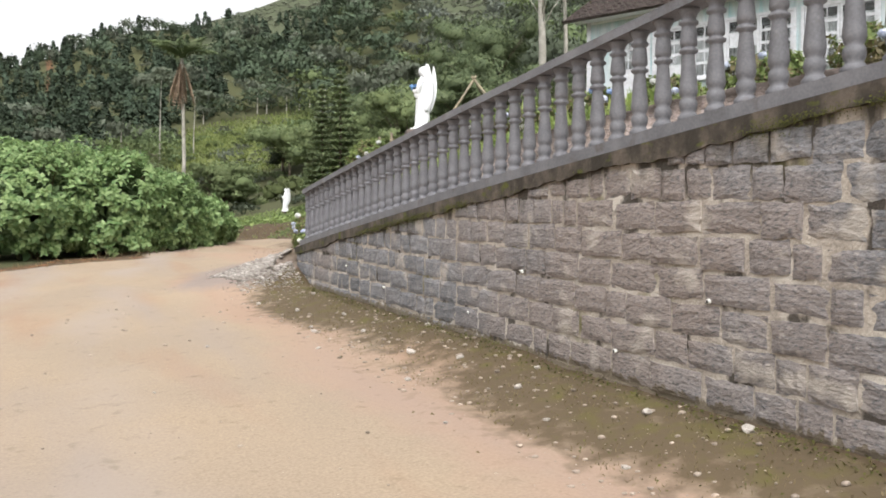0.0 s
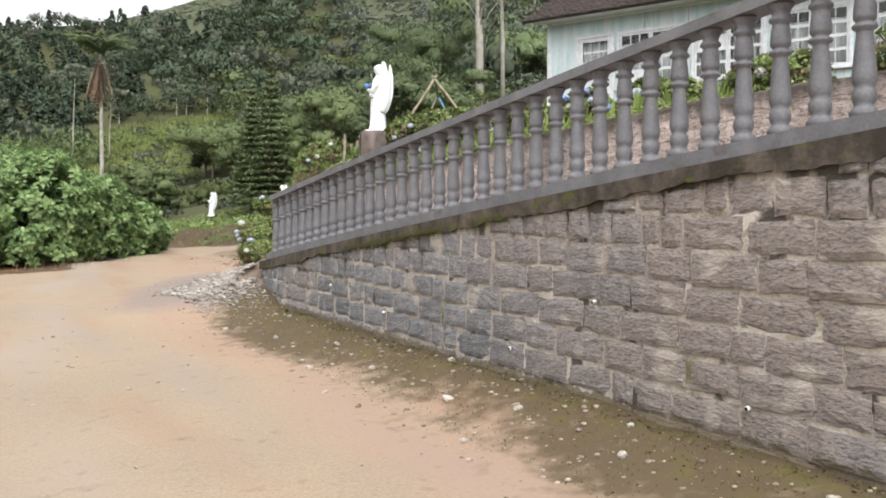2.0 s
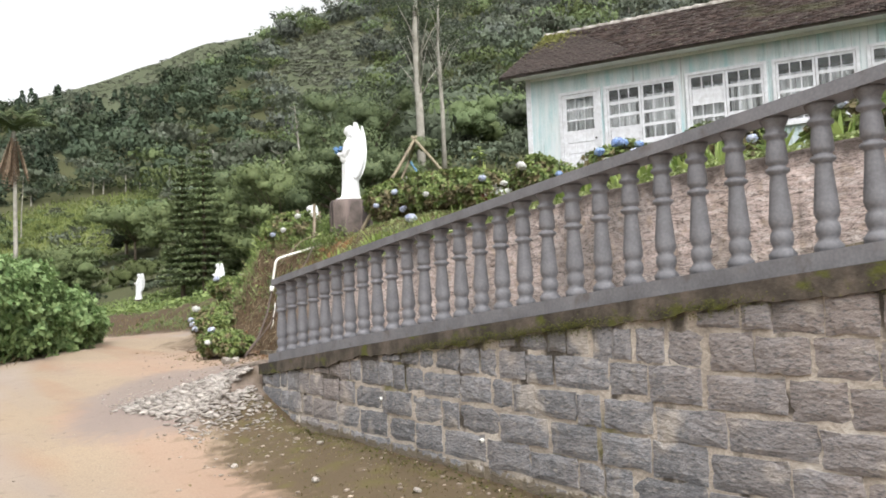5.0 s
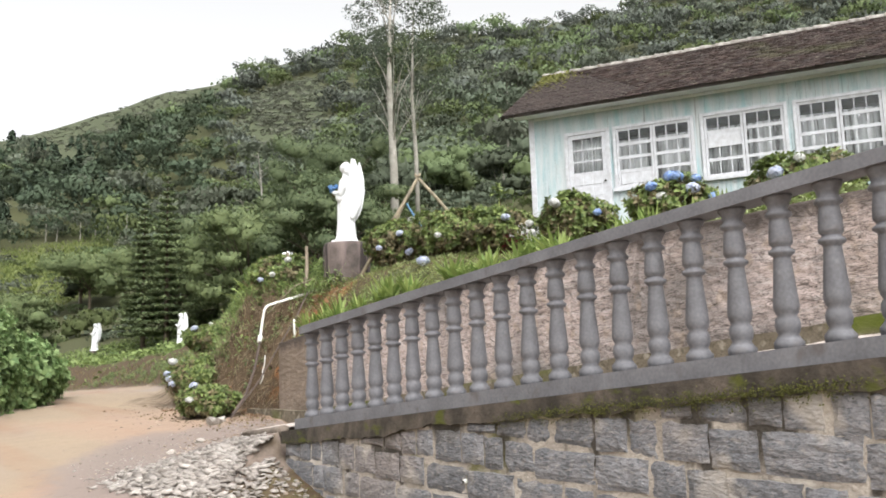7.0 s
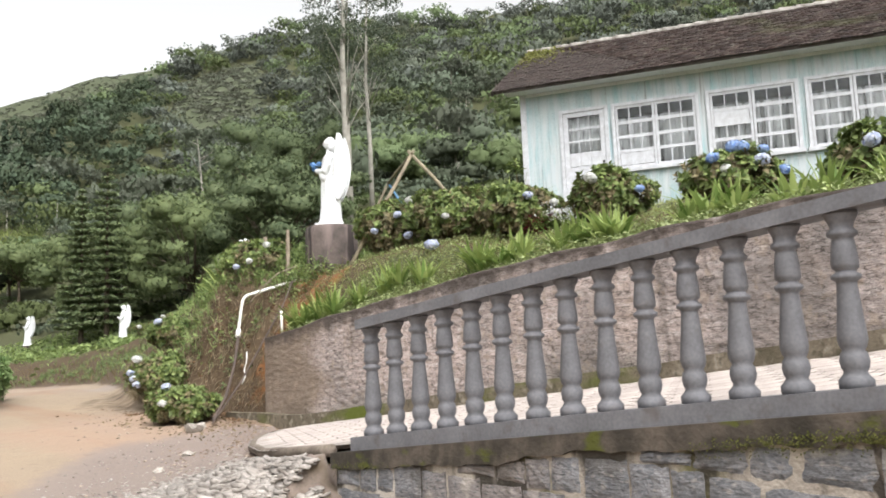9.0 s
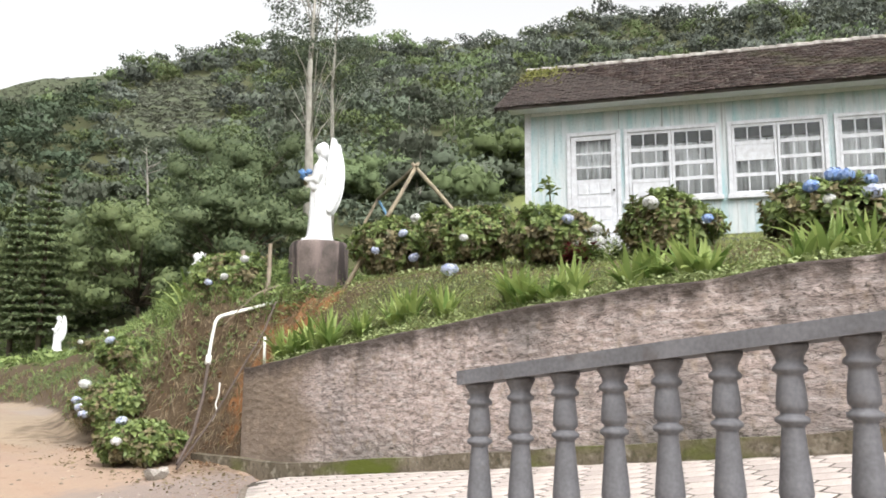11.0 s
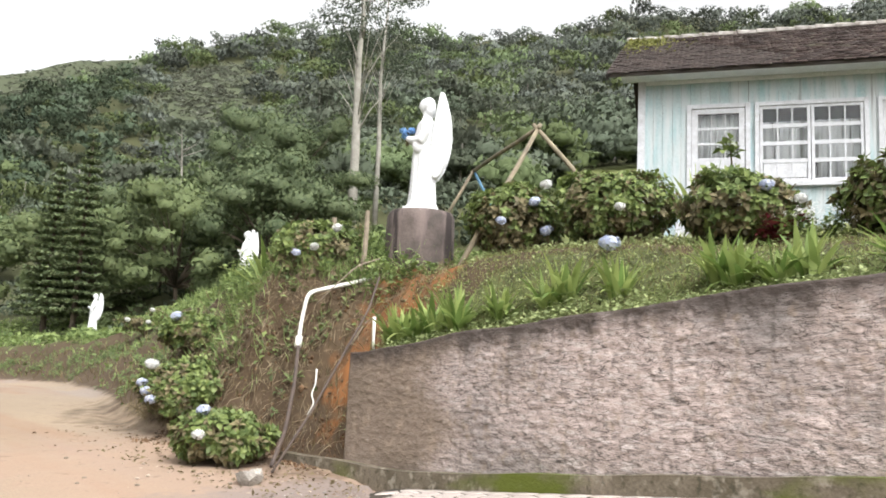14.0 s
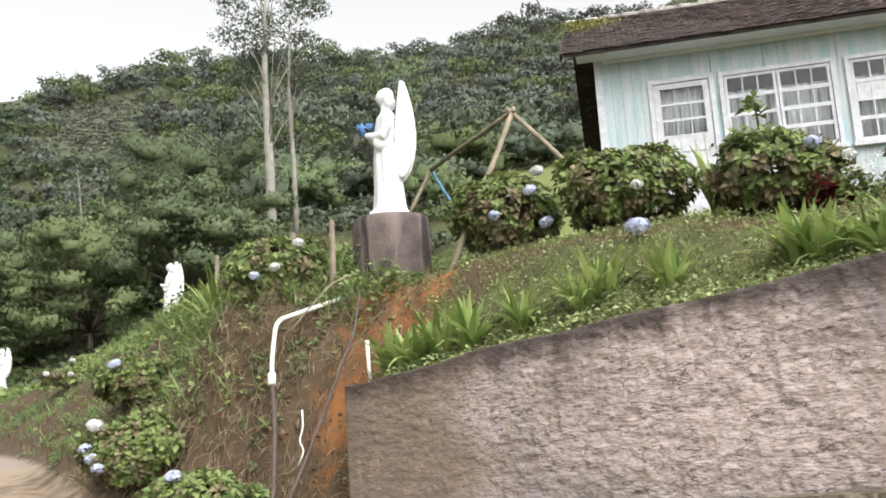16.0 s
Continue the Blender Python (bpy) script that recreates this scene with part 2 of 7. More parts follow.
SKY_B = [-40, -2.6, -0.7, 1.6, 3.7, 6, 8.7, 12, 14.8, 18, 21.3, 23.9, 24.3, 26.5, 29.8, 32.5, 35, 43, 46.4, 48.7, 52, 57, 60, 64.5, 68, 72, 75, 120]
SKY_E = [9, 11.9, 12.3, 13.0, 13.8, 14.4, 14.8, 15.5, 16.3, 17.5, 18.7, 19.2, 20.0, 20.7, 21.7, 22.4, 22.4, 23.1, 23.6, 23.8, 24.0, 24.7, 24.5, 23.8, 23.9, 23.9, 23.7, 22]
RIDGE = 330.0


def hill_z(x, y):
    r, b = np.hypot(x, y - 10), np.degrees(np.arctan2(x, y - 10))
    e0 = np.interp(b, [-60, 0, 12, 16, 20, 25, 30, 36, 45, 60, 90], [-0.8, -0.8, -0.8, -0.1, 0.6, 2.6, 5.6, 9.3, 10, 10.5, 10])
    e1 = np.interp(b, SKY_B, SKY_E) - np.interp(b, [0, 9, 11, 23.4, 24.4, 80], [1.3, 1.2, 0.4, 0.4, 0.75, 0.75])
    f = np.clip((r - 42) / (RIDGE - 42), 0, 1.0)
    e = e0 + (e1 - e0) * f**0.75
    z = 1.4 + r * np.tan(np.radians(e))
    z = z - np.maximum(r - RIDGE, 0) * 0.45
    return z + smooth01(60, 120, r) * 2.5 * waves(x, y, 0.045, 9)


def ground_z(x, y):
    x, y = np.asarray(x, float), np.asarray(y, float)
    road = road_z(x, y)
    # bank and plateau beyond the end of the retaining wall
    q = x - bank_foot_x(y)
    lump = 0.12 * waves(x, y, 1.6, 5) + 0.05 * waves(x, y, 4.2, 6)
    height = np.interp(y, [20, 24, 30, 36, 40, 47, 60], [2.25, 2.2, 1.9, 1.75, 1.4, 1.4, 1.9])
    steep = np.interp(y, [20.2, 21.5, 24, 40], [1.35, 1.9, 2.6, 3.0])
    cut = np.interp(q, [-0.2, 0, 0.25, 0.5, 0.7, 1.0, 1.4, 2.4], [0, 0.05, 0.5, 1.0, 1.35, 1.8, 2.08, 2.4])
    near_end = smooth01(24.5, 22.8, y)
    bank = road + height * smooth01(-0.1, 1.0, q / steep) ** 0.8 + np.interp(y, [33, 41], [0.125, 0.02]) * np.clip(q - 1.2, 0, 9) + lump * smooth01(0, 0.6, q)
    bank = bank * (1 - near_end) + (road + cut + (lump * 0.8 + 0.15 * grain(x * 4, y * 4, 51) + 0.10 * grain(x * 8, y * 8, 52) + 0.08 * grain(x * 15, y * 15, 53)) * smooth01(0, 0.5, q)) * near_end
    # slope above the retaining wall, up to the house
    lip = smooth01(6.1, 7.55, x) * 0.6 + np.clip((x - 6.1) / 1.45, 0, 1) * 0.4
    slope = (retain_top(y) - 0.05) * (1 - lip) + (3.07 - 0.034 * np.clip(20 - y, 0, 10)) * lip + 0.20 * np.clip(x - 7.55, 0, 8) + 0.35 * lump * smooth01(6.1, 6.6, x)
    bank = bank - 0.5 * np.exp(-(((x - 6.75) / 0.5) ** 2) - ((y - 21.45) / 0.55) ** 2)
    t = smooth01(RETAIN_END - 0.05, RETAIN_END + 2.2, y + 0.25 * np.clip(x - 6, 0, 6))
    t = np.where(y > RETAIN_END, np.maximum(t, smooth01(7.3, 6.3, x)), t)
    upper = np.where(x > 6.02, slope * (1 - t) + bank * t, bank)
    z = np.where((y > RETAIN_END + 0.02) | (x > 6.02), upper, road)
    # under the drive
    drive = drive_z(x, y) - 0.13
    on = (x > WALL_X + 0.12) & (x < 6.02) & (y < 14.15)
    edge = drive_edge_x(y)
    apron = road + (np.maximum(drive + 0.1 - road, 0)) * np.clip(1 + (x - edge) / 2.0, 0, 1) ** 1.3 * np.maximum(smooth01(12.9, 15.0, y), smooth01(-0.9, -0.1, x - edge) * (y > 14.13))
    far = (y >= 14.15) & (y < RETAIN_END) & (x < 6.02)
    z = np.where(on, drive, z)
    z = np.where(far & (x <= edge), apron, z)
    z = np.where((y < 14.15) & (y > 12.5) & (x < WALL_X + 0.1), apron, z)
    z = np.where(far & (x > edge), drive * smooth01(20.3, 19.0, y) + (road - 0.02) * (1 - smooth01(20.3, 19.0, y)), z)
    # hills
    r = np.hypot(x, y - 10)
    w = smooth01(36, 54, r)
    return z * (1 - w) + hill_z(x, y) * w


def spaced(*runs):
    out = []
    for a, b, s in runs:
        out.append(np.arange(a, b, s))
    return np.unique(np.round(np.concatenate(out), 3))


gx = np.concatenate([-np.geomspace(700, 8.2, 26), spaced((-8, 13, 0.24)), spaced((13, 60, 1.1)), np.arange(60, 372, 8.0), np.geomspace(380, 750, 6)])
gx = np.unique(np.concatenate([gx, [2.50, 2.53, 2.62, 2.64, 5.98, 6.0, 6.03, 6.06], spaced((5.3, 7.8, 0.055))]))
gy = np.concatenate([-np.geomspace(500, 3, 16), spaced((-2.8, 32, 0.26)), spaced((32, 80, 1.1)), np.arange(80, 372, 8.0), np.geomspace(380, 750, 6)])
gy = np.unique(np.concatenate([gy, [14.13, 14.16, 20.43, 20.46, 20.49], spaced((20.55, 23.8, 0.055))]))
GX, GY = np.meshgrid(gx, gy)
GZ = ground_z(GX, GY)
near = (np.abs(GX) < 12) & (GY > 0) & (GY < 32)
GZ = GZ + np.where(near, 0.008 * waves(GX, GY, 14, 8), 0)
nx, ny = len(gx), len(gy)
idx = np.arange(nx * ny).reshape(ny, nx)
quads = np.stack([idx[:-1, :-1], idx[:-1, 1:], idx[1:, 1:], idx[1:, :-1]], -1).reshape(-1, 4)


def ground_masks(x, y):
    """How grassy, mossy, earthy and stony the ground is."""
    n1, n2 = waves(x, y, 1.3, 21), waves(x, y, 3.7, 22)
    q = x - bank_foot_x(y)
    verge = smooth01(1.25, 1.95, x + 0.16 * n1 + 0.1 * n2) * (x < 2.7) * smooth01(14.6, 13.6, y)
    upper = ((x > 6.0) & (y < RETAIN_END + 0.1)) | ((y > RETAIN_END) & (q > 0.25))
    r = np.hypot(x, y - 10)
    left = smooth01(0.0, 0.8, np.interp(y, [0, 14, 20, 23, 26, 30, 36, 50, 70], [-9, -7.5, -4.5, 0.6, 2.2, 3.6, 4.8, 4.6, 2]) - x)
    grass = np.where(upper, 1.0, 0.0)
    grass = np.maximum(grass, left * smooth01(0, 26, y))
    grass = np.maximum(grass, smooth01(40, 46, r))
    r2 = np.hypot(x, y - 10)
    meadow = np.maximum(0.8 * smooth01(108, 114, y) * smooth01(182, 172, y) * smooth01(0.02, 0.0, np.abs((x + 1.2) / np.maximum(y - 5, 1) - 0.218) - 0.085), smooth01(49.5, 51, np.degrees(np.arctan2(x, y - 10))) * smooth01(78, 75, np.degrees(np.arctan2(x, y - 10))) * smooth01(100, 92, np.hypot(x, y - 10)) * smooth01(40, 44, np.hypot(x, y - 10)))
    meadow = np.maximum(meadow, smooth01(9.5, 6.5, x) * smooth01(6.0, 6.3, x) * (y < 21) * 0.6)
    bear = np.degrees(np.arctan2(x, y - 10))
    scrub = smooth01(8, 10, bear) * smooth01(24.6, 24, bear) * smooth01(280, 296, r2)
    scrub = np.maximum(scrub, smooth01(25, 26, bear) * smooth01(31.5, 30.5, bear) * smooth01(200, 210, r2) * smooth01(290, 280, r2))
    meadow = np.maximum(meadow, 0.6 * smooth01(22, 28, y) * smooth01(60, 45, y) * (q > 1.2) * (q < 9))
    bare = smooth01(7, 4, np.hypot(x - 13, y - 110))
    orange = smooth01(20.0, 20.4, y) * smooth01(22.0, 21.2, y + 0.3 * n2) * smooth01(-0.2, 0.4, q) * smooth01(2.6, 1.6, q)
    orange = np.maximum(orange, bare)
    foot = smooth01(-0.2, 0.3, np.interp(y, [0, 14, 20, 23, 26, 30, 36, 50, 70], [-9, -7.5, -4.5, 0.6, 2.2, 3.6, 4.8, 4.6, 2]) - x + 0.3 * n1) * smooth01(3.0, 1.6, np.interp(y, [0, 14, 20, 23, 26, 30, 36, 50, 70], [-9, -7.5, -4.5, 0.6, 2.2, 3.6, 4.8, 4.6, 2]) - x) * (y > 14)
    orange = np.maximum(orange, 0.75 * foot)
    orange = np.maximum(orange, 1.0 * smooth01(20.1, 20.6, y) * smooth01(21.6, 21.0, y) * smooth01(6.2, 6.6, x) * smooth01(7.9, 7.3, x))
    earth = np.where((y > 19.6) & (y < 30) & (q > -0.6) & (q < 3.2), smooth01(-0.6, 0.2, q) * smooth01(3.2, 1.8, q + 0.5 * n1) * (0.25 + 0.75 * smooth01(24.5, 22.5, y)), 0.0)
    earth = np.maximum(earth, np.where((y > 22) & (y < 60), 0.95 * smooth01(-0.2, 0.2, q) * smooth01(2.9, 1.9, q + 0.35 * n1), 0.0))
    edge = drive_edge_x(y)
    stony = np.where((y > 13.2) & (y < 21), smooth01(-1.0, 0.0, (x - edge + 0.25 * n1) / 1.2 + np.interp(y, [14, 16, 18], [0.9, 1.0, 1.6])) * smooth01(21, 19.5, y) * (x < edge + 0.1) * smooth01(13.2, 14.2, y + 0.4 * (x - 1.6)), 0.0)
    lip = smooth01(7.1, 7.4, x + 0.1 * n2) * smooth01(8.4, 7.9, x) * (y > 12) * (y < 21.3)
    earth = np.maximum(earth, 0.85 * lip)
    earth = np.maximum(earth, foot)
    earth = np.maximum(earth, 0.55 * smooth01(1.5, 0.2, -q + 0.4 * n1) * (q < 0.1) * smooth01(19.2, 20.6, y) * smooth01(30, 26, y))
    earth = np.maximum(earth, 0.8 * smooth01(2.36, 2.46, x + 0.05 * n2) * (x < 2.6) * (y < 14))
    bend_x = np.interp(y, [0, 10, 18, 24, 30, 40], [0, 0.1, 1.0, 2.6, 4.3, 6.5])
    track = np.exp(-(((x + 0.75 - bend_x + 0.12 * n1) / 0.42) ** 2)) + np.exp(-(((x + 2.35 - bend_x + 0.12 * n2) / 0.45) ** 2))
    track = track * (0.65 + 0.35 * n1)
    wash = smooth01(0.5, 1.3, x + 0.15 * n1) * smooth01(2.2, 1.5, x + 0.2 * n2) * (y < 17) + smooth01(2.2, 1.0, np.abs(q + 1.6)) * (y > 15.5) * smooth01(26, 22, y)
    return grass, verge, earth, stony, meadow, orange, track, wash, scrub


masks = ground_masks(GX, GY)


def ground_material():
    m = surface("sandy_ground", (0.278, 0.213, 0.150), (0.245, 0.192, 0.142), 0.55, 55, 0.95, 0.3, 0.008)
    n, l = m.node_tree.nodes, m.node_tree.links

    def attr(name):
        a = n.new("ShaderNodeAttribute")
        a.attribute_name = name
        return a.outputs["Fac"]

    def jag(socket, scale, amount):
        """The mask with a ragged edge."""
        add = n.new("ShaderNodeMath")
        add.operation = "MULTIPLY_ADD"
        l.new(noise_of(m, scale, 5), add.inputs[0])
        add.inputs[1].default_value = amount
        sub = n.new("ShaderNodeMath")
        sub.operation = "ADD"
        l.new(socket, sub.inputs[0])
        sub.inputs[1].default_value = -amount / 2
        l.new(sub.outputs[0], add.inputs[2])
        return add.outputs[0]

    # grey wheel tracks and reddish wash along the road
    overlay(m, (0.235, 0.195, 0.17), noise_of(m, 0.9, 5, (1.0, 0.12, 1)), 0.48, 0.66, 0.75)
    overlay(m, (0.235, 0.13, 0.08), noise_of(m, 0.8, 5, (1.2, 0.25, 1)), 0.52, 0.72, 0.6)
    overlay(m, (0.27, 0.222, 0.185), jag(attr("track"), 2.5, 0.6), 0.2, 1.0, 0.85)
    overlay(m, (0.30, 0.195, 0.145), jag(attr("wash"), 4, 0.9), 0.35, 0.9, 0.45)
    overlay(m, (0.19, 0.14, 0.10), noise_of(m, 30, 6), 0.60, 0.72, 0.5)
    overlay(m, (0.205, 0.165, 0.145), jag(attr("stony"), 9, 0.7), 0.3, 0.75, 0.9)
    overlay(m, (0.13, 0.105, 0.095), jag(attr("stony"), 45, 2.0), 0.95, 1.4, 0.7)
    overlay(m, (0.078, 0.056, 0.031), jag(attr("moss"), 6, 1.7), 0.2, 0.85, 0.95)
    overlay(m, (0.05, 0.04, 0.022), jag(attr("moss"), 30, 2.0), 1.2, 1.6, 0.7)
    overlay(m, (0.095, 0.088, 0.018), jag(attr("moss"), 5, 1.8), 1.0, 1.5, 0.85)
    overlay(m, (0.19, 0.145, 0.10), jag(attr("moss"), 18, 2.4), 1.5, 1.9, 0.6)
    overlay(m, (0.055, 0.058, 0.024), jag(attr("grass"), 5, 0.8), 0.35, 0.75, 1.0)
    overlay(m, (0.125, 0.145, 0.046), jag(attr("meadow"), 3, 0.9), 0.4, 0.9, 0.9)
    overlay(m, (0.062, 0.072, 0.040), jag(attr("scrub"), 0.5, 0.5), 0.3, 0.7, 1.0)
    overlay(m, (0.066, 0.043, 0.025), jag(attr("earth"), 4, 0.9), 0.35, 0.75, 0.95)
    overlay(m, (0.24, 0.098, 0.032), jag(attr("orange"), 3.2, 2.2), 0.65, 1.15, 0.85)
    overlay(m, (0.13, 0.092, 0.055), jag(attr("earth"), 8, 2.6), 1.1, 1.7, 0.8)
    overlay(m, (0.05, 0.034, 0.02), jag(attr("earth"), 5, 2.6), 1.2, 1.7, 0.85)
    return m


M_GROUND = ground_material()
ground = mesh_of("ground", np.stack([GX, GY, GZ], -1).reshape(-1, 3), quads, M_GROUND, smooth=True)
tagged(ground, "sandy dirt road with mossy verge, grassy banks and hills", "ground", kind="structure")
for name, values in zip(("grass", "moss", "earth", "stony", "meadow", "orange", "track", "wash", "scrub"), masks):
    a = ground.data.attributes.new(name, "FLOAT", "POINT")
    a.data.foreach_set("value", np.asarray(values, np.float32).ravel())

# ---- stone wall with its balustrade ----
def course_z(y, k):
    """Lower edge of stone course k."""
    return -0.26 + 0.05 * y + 0.205 * k


WALL_Y0, WALL_Y1 = -1.0, 14.0
CUT = 0.205  # beam and mossy band below the balusters


def strip(bm, y0, y1, x0, x1, lo, hi, n=40):
    """A long body along y between x0 and x1, with heights lo(y) and hi(y)."""
    rows = []
    for k in range(n + 1):
        y = y0 + (y1 - y0) * k / n
        rows.append([bm.verts.new(p) for p in ((x0, y, lo(y)), (x1, y, lo(y)), (x1, y, hi(y)), (x0, y, hi(y)))])
    for a, b in zip(rows, rows[1:]):
        for k in range(4):
            bm.faces.new((a[k], a[(k + 1) % 4], b[(k + 1) % 4], b[k]))
    bm.faces.new(rows[0])
    bm.faces.new(rows[-1][::-1])
    bmesh.ops.recalc_face_normals(bm, faces=bm.faces)
    return bm


stone_wall = thing("wall_stone", "roadside wall of rough grey granite blocks in pale mortar", "wall", kind="structure")
part("mortar_core", strip(bmesh.new(), WALL_Y0, WALL_Y1, WALL_X + 0.0145, WALL_X + 0.32, lambda y: -0.9, lambda y: rail_foot(y) - CUT + 0.05), M_MORTAR, stone_wall)
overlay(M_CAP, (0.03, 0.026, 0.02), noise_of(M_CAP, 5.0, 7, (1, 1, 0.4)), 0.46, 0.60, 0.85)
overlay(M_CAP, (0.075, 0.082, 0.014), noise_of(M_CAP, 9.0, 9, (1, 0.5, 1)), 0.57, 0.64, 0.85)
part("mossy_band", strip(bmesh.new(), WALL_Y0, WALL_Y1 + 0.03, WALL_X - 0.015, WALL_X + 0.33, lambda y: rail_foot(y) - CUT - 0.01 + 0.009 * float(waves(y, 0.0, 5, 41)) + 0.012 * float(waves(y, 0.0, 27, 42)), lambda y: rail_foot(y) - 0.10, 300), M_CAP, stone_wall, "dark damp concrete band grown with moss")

balustrade = thing("balustrade", "grey-painted concrete balustrade with turned balusters on the stone wall", "balustrade")
BAL_X = 2.62
part("base_beam", strip(bmesh.new(), WALL_Y0, 13.84, BAL_X - 0.105, BAL_X + 0.105, lambda y: rail_foot(y) - 0.10, lambda y: rail_foot(y) - 0.012), M_RAIL, balustrade)
part("handrail", strip(bmesh.new(), WALL_Y0, 13.785, BAL_X - 0.085, BAL_X + 0.085, lambda y: rail_foot(y) + 0.692, lambda y: rail_foot(y) + 0.757), M_RAIL, balustrade)
PROFILE = [(0.066, 0.0), (0.068, 0.03), (0.054, 0.045), (0.044, 0.06), (0.052, 0.075), (0.0575, 0.10), (0.053, 0.125), (0.043, 0.14), (0.052, 0.155), (0.0585, 0.18), (0.056, 0.21), (0.047, 0.30), (0.039, 0.385), (0.040, 0.395), (0.0585, 0.407), (0.0585, 0.42), (0.041, 0.43), (0.041, 0.438), (0.052, 0.447), (0.0535, 0.462), (0.051, 0.50), (0.045, 0.545), (0.042, 0.56), (0.0595, 0.57), (0.0595, 0.583), (0.044, 0.597), (0.050, 0.62), (0.066, 0.645), (0.068, 0.66)]
overlay(M_RAIL, (0.085, 0.07, 0.06), noise_of(M_RAIL, 7, 7), 0.57, 0.70, 0.6)
overlay(M_RAIL, (0.21, 0.205, 0.215), noise_of(M_RAIL, 4, 6), 0.56, 0.72, 0.5)
first = part("baluster", lathe([(r, z * 1.076) for r, z in PROFILE], 20), M_RAIL, balustrade, smooth=True)
for k in range(62):
    y = 13.718 - 0.2393 * k
    if y < WALL_Y0:
        break
    ob = first if k == 0 else new("baluster", first.data)
    ob.parent = balustrade
    ob.matrix_world = pose(BAL_X, y, rail_foot(y) - 0.014, 0, 0, 37 * k)

# ---- retaining wall beside the drive ----
def ledges(m, scale, stretch, strength, dist):
    """Coarse thrown-on render: raised ragged ledges with shadowed undersides."""
    n, l = m.node_tree.nodes, m.node_tree.links
    bsdf = n["Principled BSDF"]
    old = bsdf.inputs["Normal"].links[0].from_socket
    b = n.new("ShaderNodeBump")
    b.inputs["Strength"].default_value, b.inputs["Distance"].default_value = strength, dist
    l.new(noise_of(m, scale, 6, stretch), b.inputs["Height"])
    l.new(old, b.inputs["Normal"])
    l.new(b.outputs[0], bsdf.inputs["Normal"])


ledges(M_RETAIN, 38.0, (1, 0.6, 1.6), 0.6, 0.014)
ledges(M_STONE, 34.0, (1, 0.7, 1.7), 0.75, 0.014)
n_, l_ = M_STONE.node_tree.nodes, M_STONE.node_tree.links
spot = n_.new("ShaderNodeNewGeometry")
for link in [k for k in l_ if k.from_node.type == "TEX_COORD"]:
    to = link.to_socket
    l_.remove(link)
    l_.new(spot.outputs["Position"], to)
overlay(M_STONE, (0.24, 0.195, 0.172), noise_of(M_STONE, 0.55, 3), 0.44, 0.62, 0.75)
overlay(M_STONE, (0.075, 0.078, 0.086), noise_of(M_STONE, 48, 5, (1, 0.6, 1.6)), 0.52, 0.64, 0.7)
overlay(M_STONE, (0.33, 0.30, 0.275), noise_of(M_STONE, 26, 6, (1, 0.7, 1.4)), 0.57, 0.70, 0.6)
overlay(M_STONE, (0.40, 0.36, 0.315), noise_of(M_STONE, 2.4, 9), 0.575, 0.66, 0.7)
for link in [k for k in l_ if k.from_node.type == "TEX_COORD"]:
    to = link.to_socket
    l_.remove(link)
    l_.new(spot.outputs["Position"], to)
overlay(M_MORTAR, (0.52, 0.48, 0.43), noise_of(M_MORTAR, 2.0, 6), 0.56, 0.66, 0.8)
overlay(M_MORTAR, (0.035, 0.029, 0.024), noise_of(M_MORTAR, 3.2, 5, (1, 1, 0.7)), 0.575, 0.63, 0.92)
overlay(M_MORTAR, (0.10, 0.095, 0.02), noise_of(M_MORTAR, 1.7, 6), 0.62, 0.70, 0.8)
overlay(M_RETAIN, (0.165, 0.14, 0.132), noise_of(M_RETAIN, 20, 10, (1, 0.5, 1.6)), 0.57, 0.66, 0.7)


def crevice_shade(m, scale, stretch, width, colour, amount, twist=1.5):
    """Thin ragged dark lines that wander over the surface: the shade of crevices put into the colour."""
    n, l = m.node_tree.nodes, m.node_tree.links
    off, bend_ = n.new("ShaderNodeMath"), n.new("ShaderNodeMath")
    off.operation, bend_.operation = "SUBTRACT", "ABSOLUTE"
    off.inputs[1].default_value = 0.5
    line = noise_of(m, scale, 9, stretch)
    line.node.inputs["Distortion"].default_value = twist
    l.new(line, off.inputs[0])
    l.new(off.outputs[0], bend_.inputs[0])
    overlay(m, colour, bend_.outputs[0], width, 0.0, amount)


overlay(M_RETAIN, (0.50, 0.44, 0.415), noise_of(M_RETAIN, 13, 10, (1, 0.45, 1.8)), 0.50, 0.62, 0.75)
overlay(M_RETAIN, (0.16, 0.115, 0.07), noise_of(M_RETAIN, 1.1, 5, (1, 1, 0.35)), 0.54, 0.70, 0.3)
overlay(M_RETAIN, (0.135, 0.125, 0.12), noise_of(M_RETAIN, 0.75, 8, (1, 1, 0.8)), 0.49, 0.64, 0.72)
overlay(M_RETAIN, (0.10, 0.085, 0.075), noise_of(M_RETAIN, 7, 7, (1, 1, 0.12)), 0.60, 0.72, 0.55)


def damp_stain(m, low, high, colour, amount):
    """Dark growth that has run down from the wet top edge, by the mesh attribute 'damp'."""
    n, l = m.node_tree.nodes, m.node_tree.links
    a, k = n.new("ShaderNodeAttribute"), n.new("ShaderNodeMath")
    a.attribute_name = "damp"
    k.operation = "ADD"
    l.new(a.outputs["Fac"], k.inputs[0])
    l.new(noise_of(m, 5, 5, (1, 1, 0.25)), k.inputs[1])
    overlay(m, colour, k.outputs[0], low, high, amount)


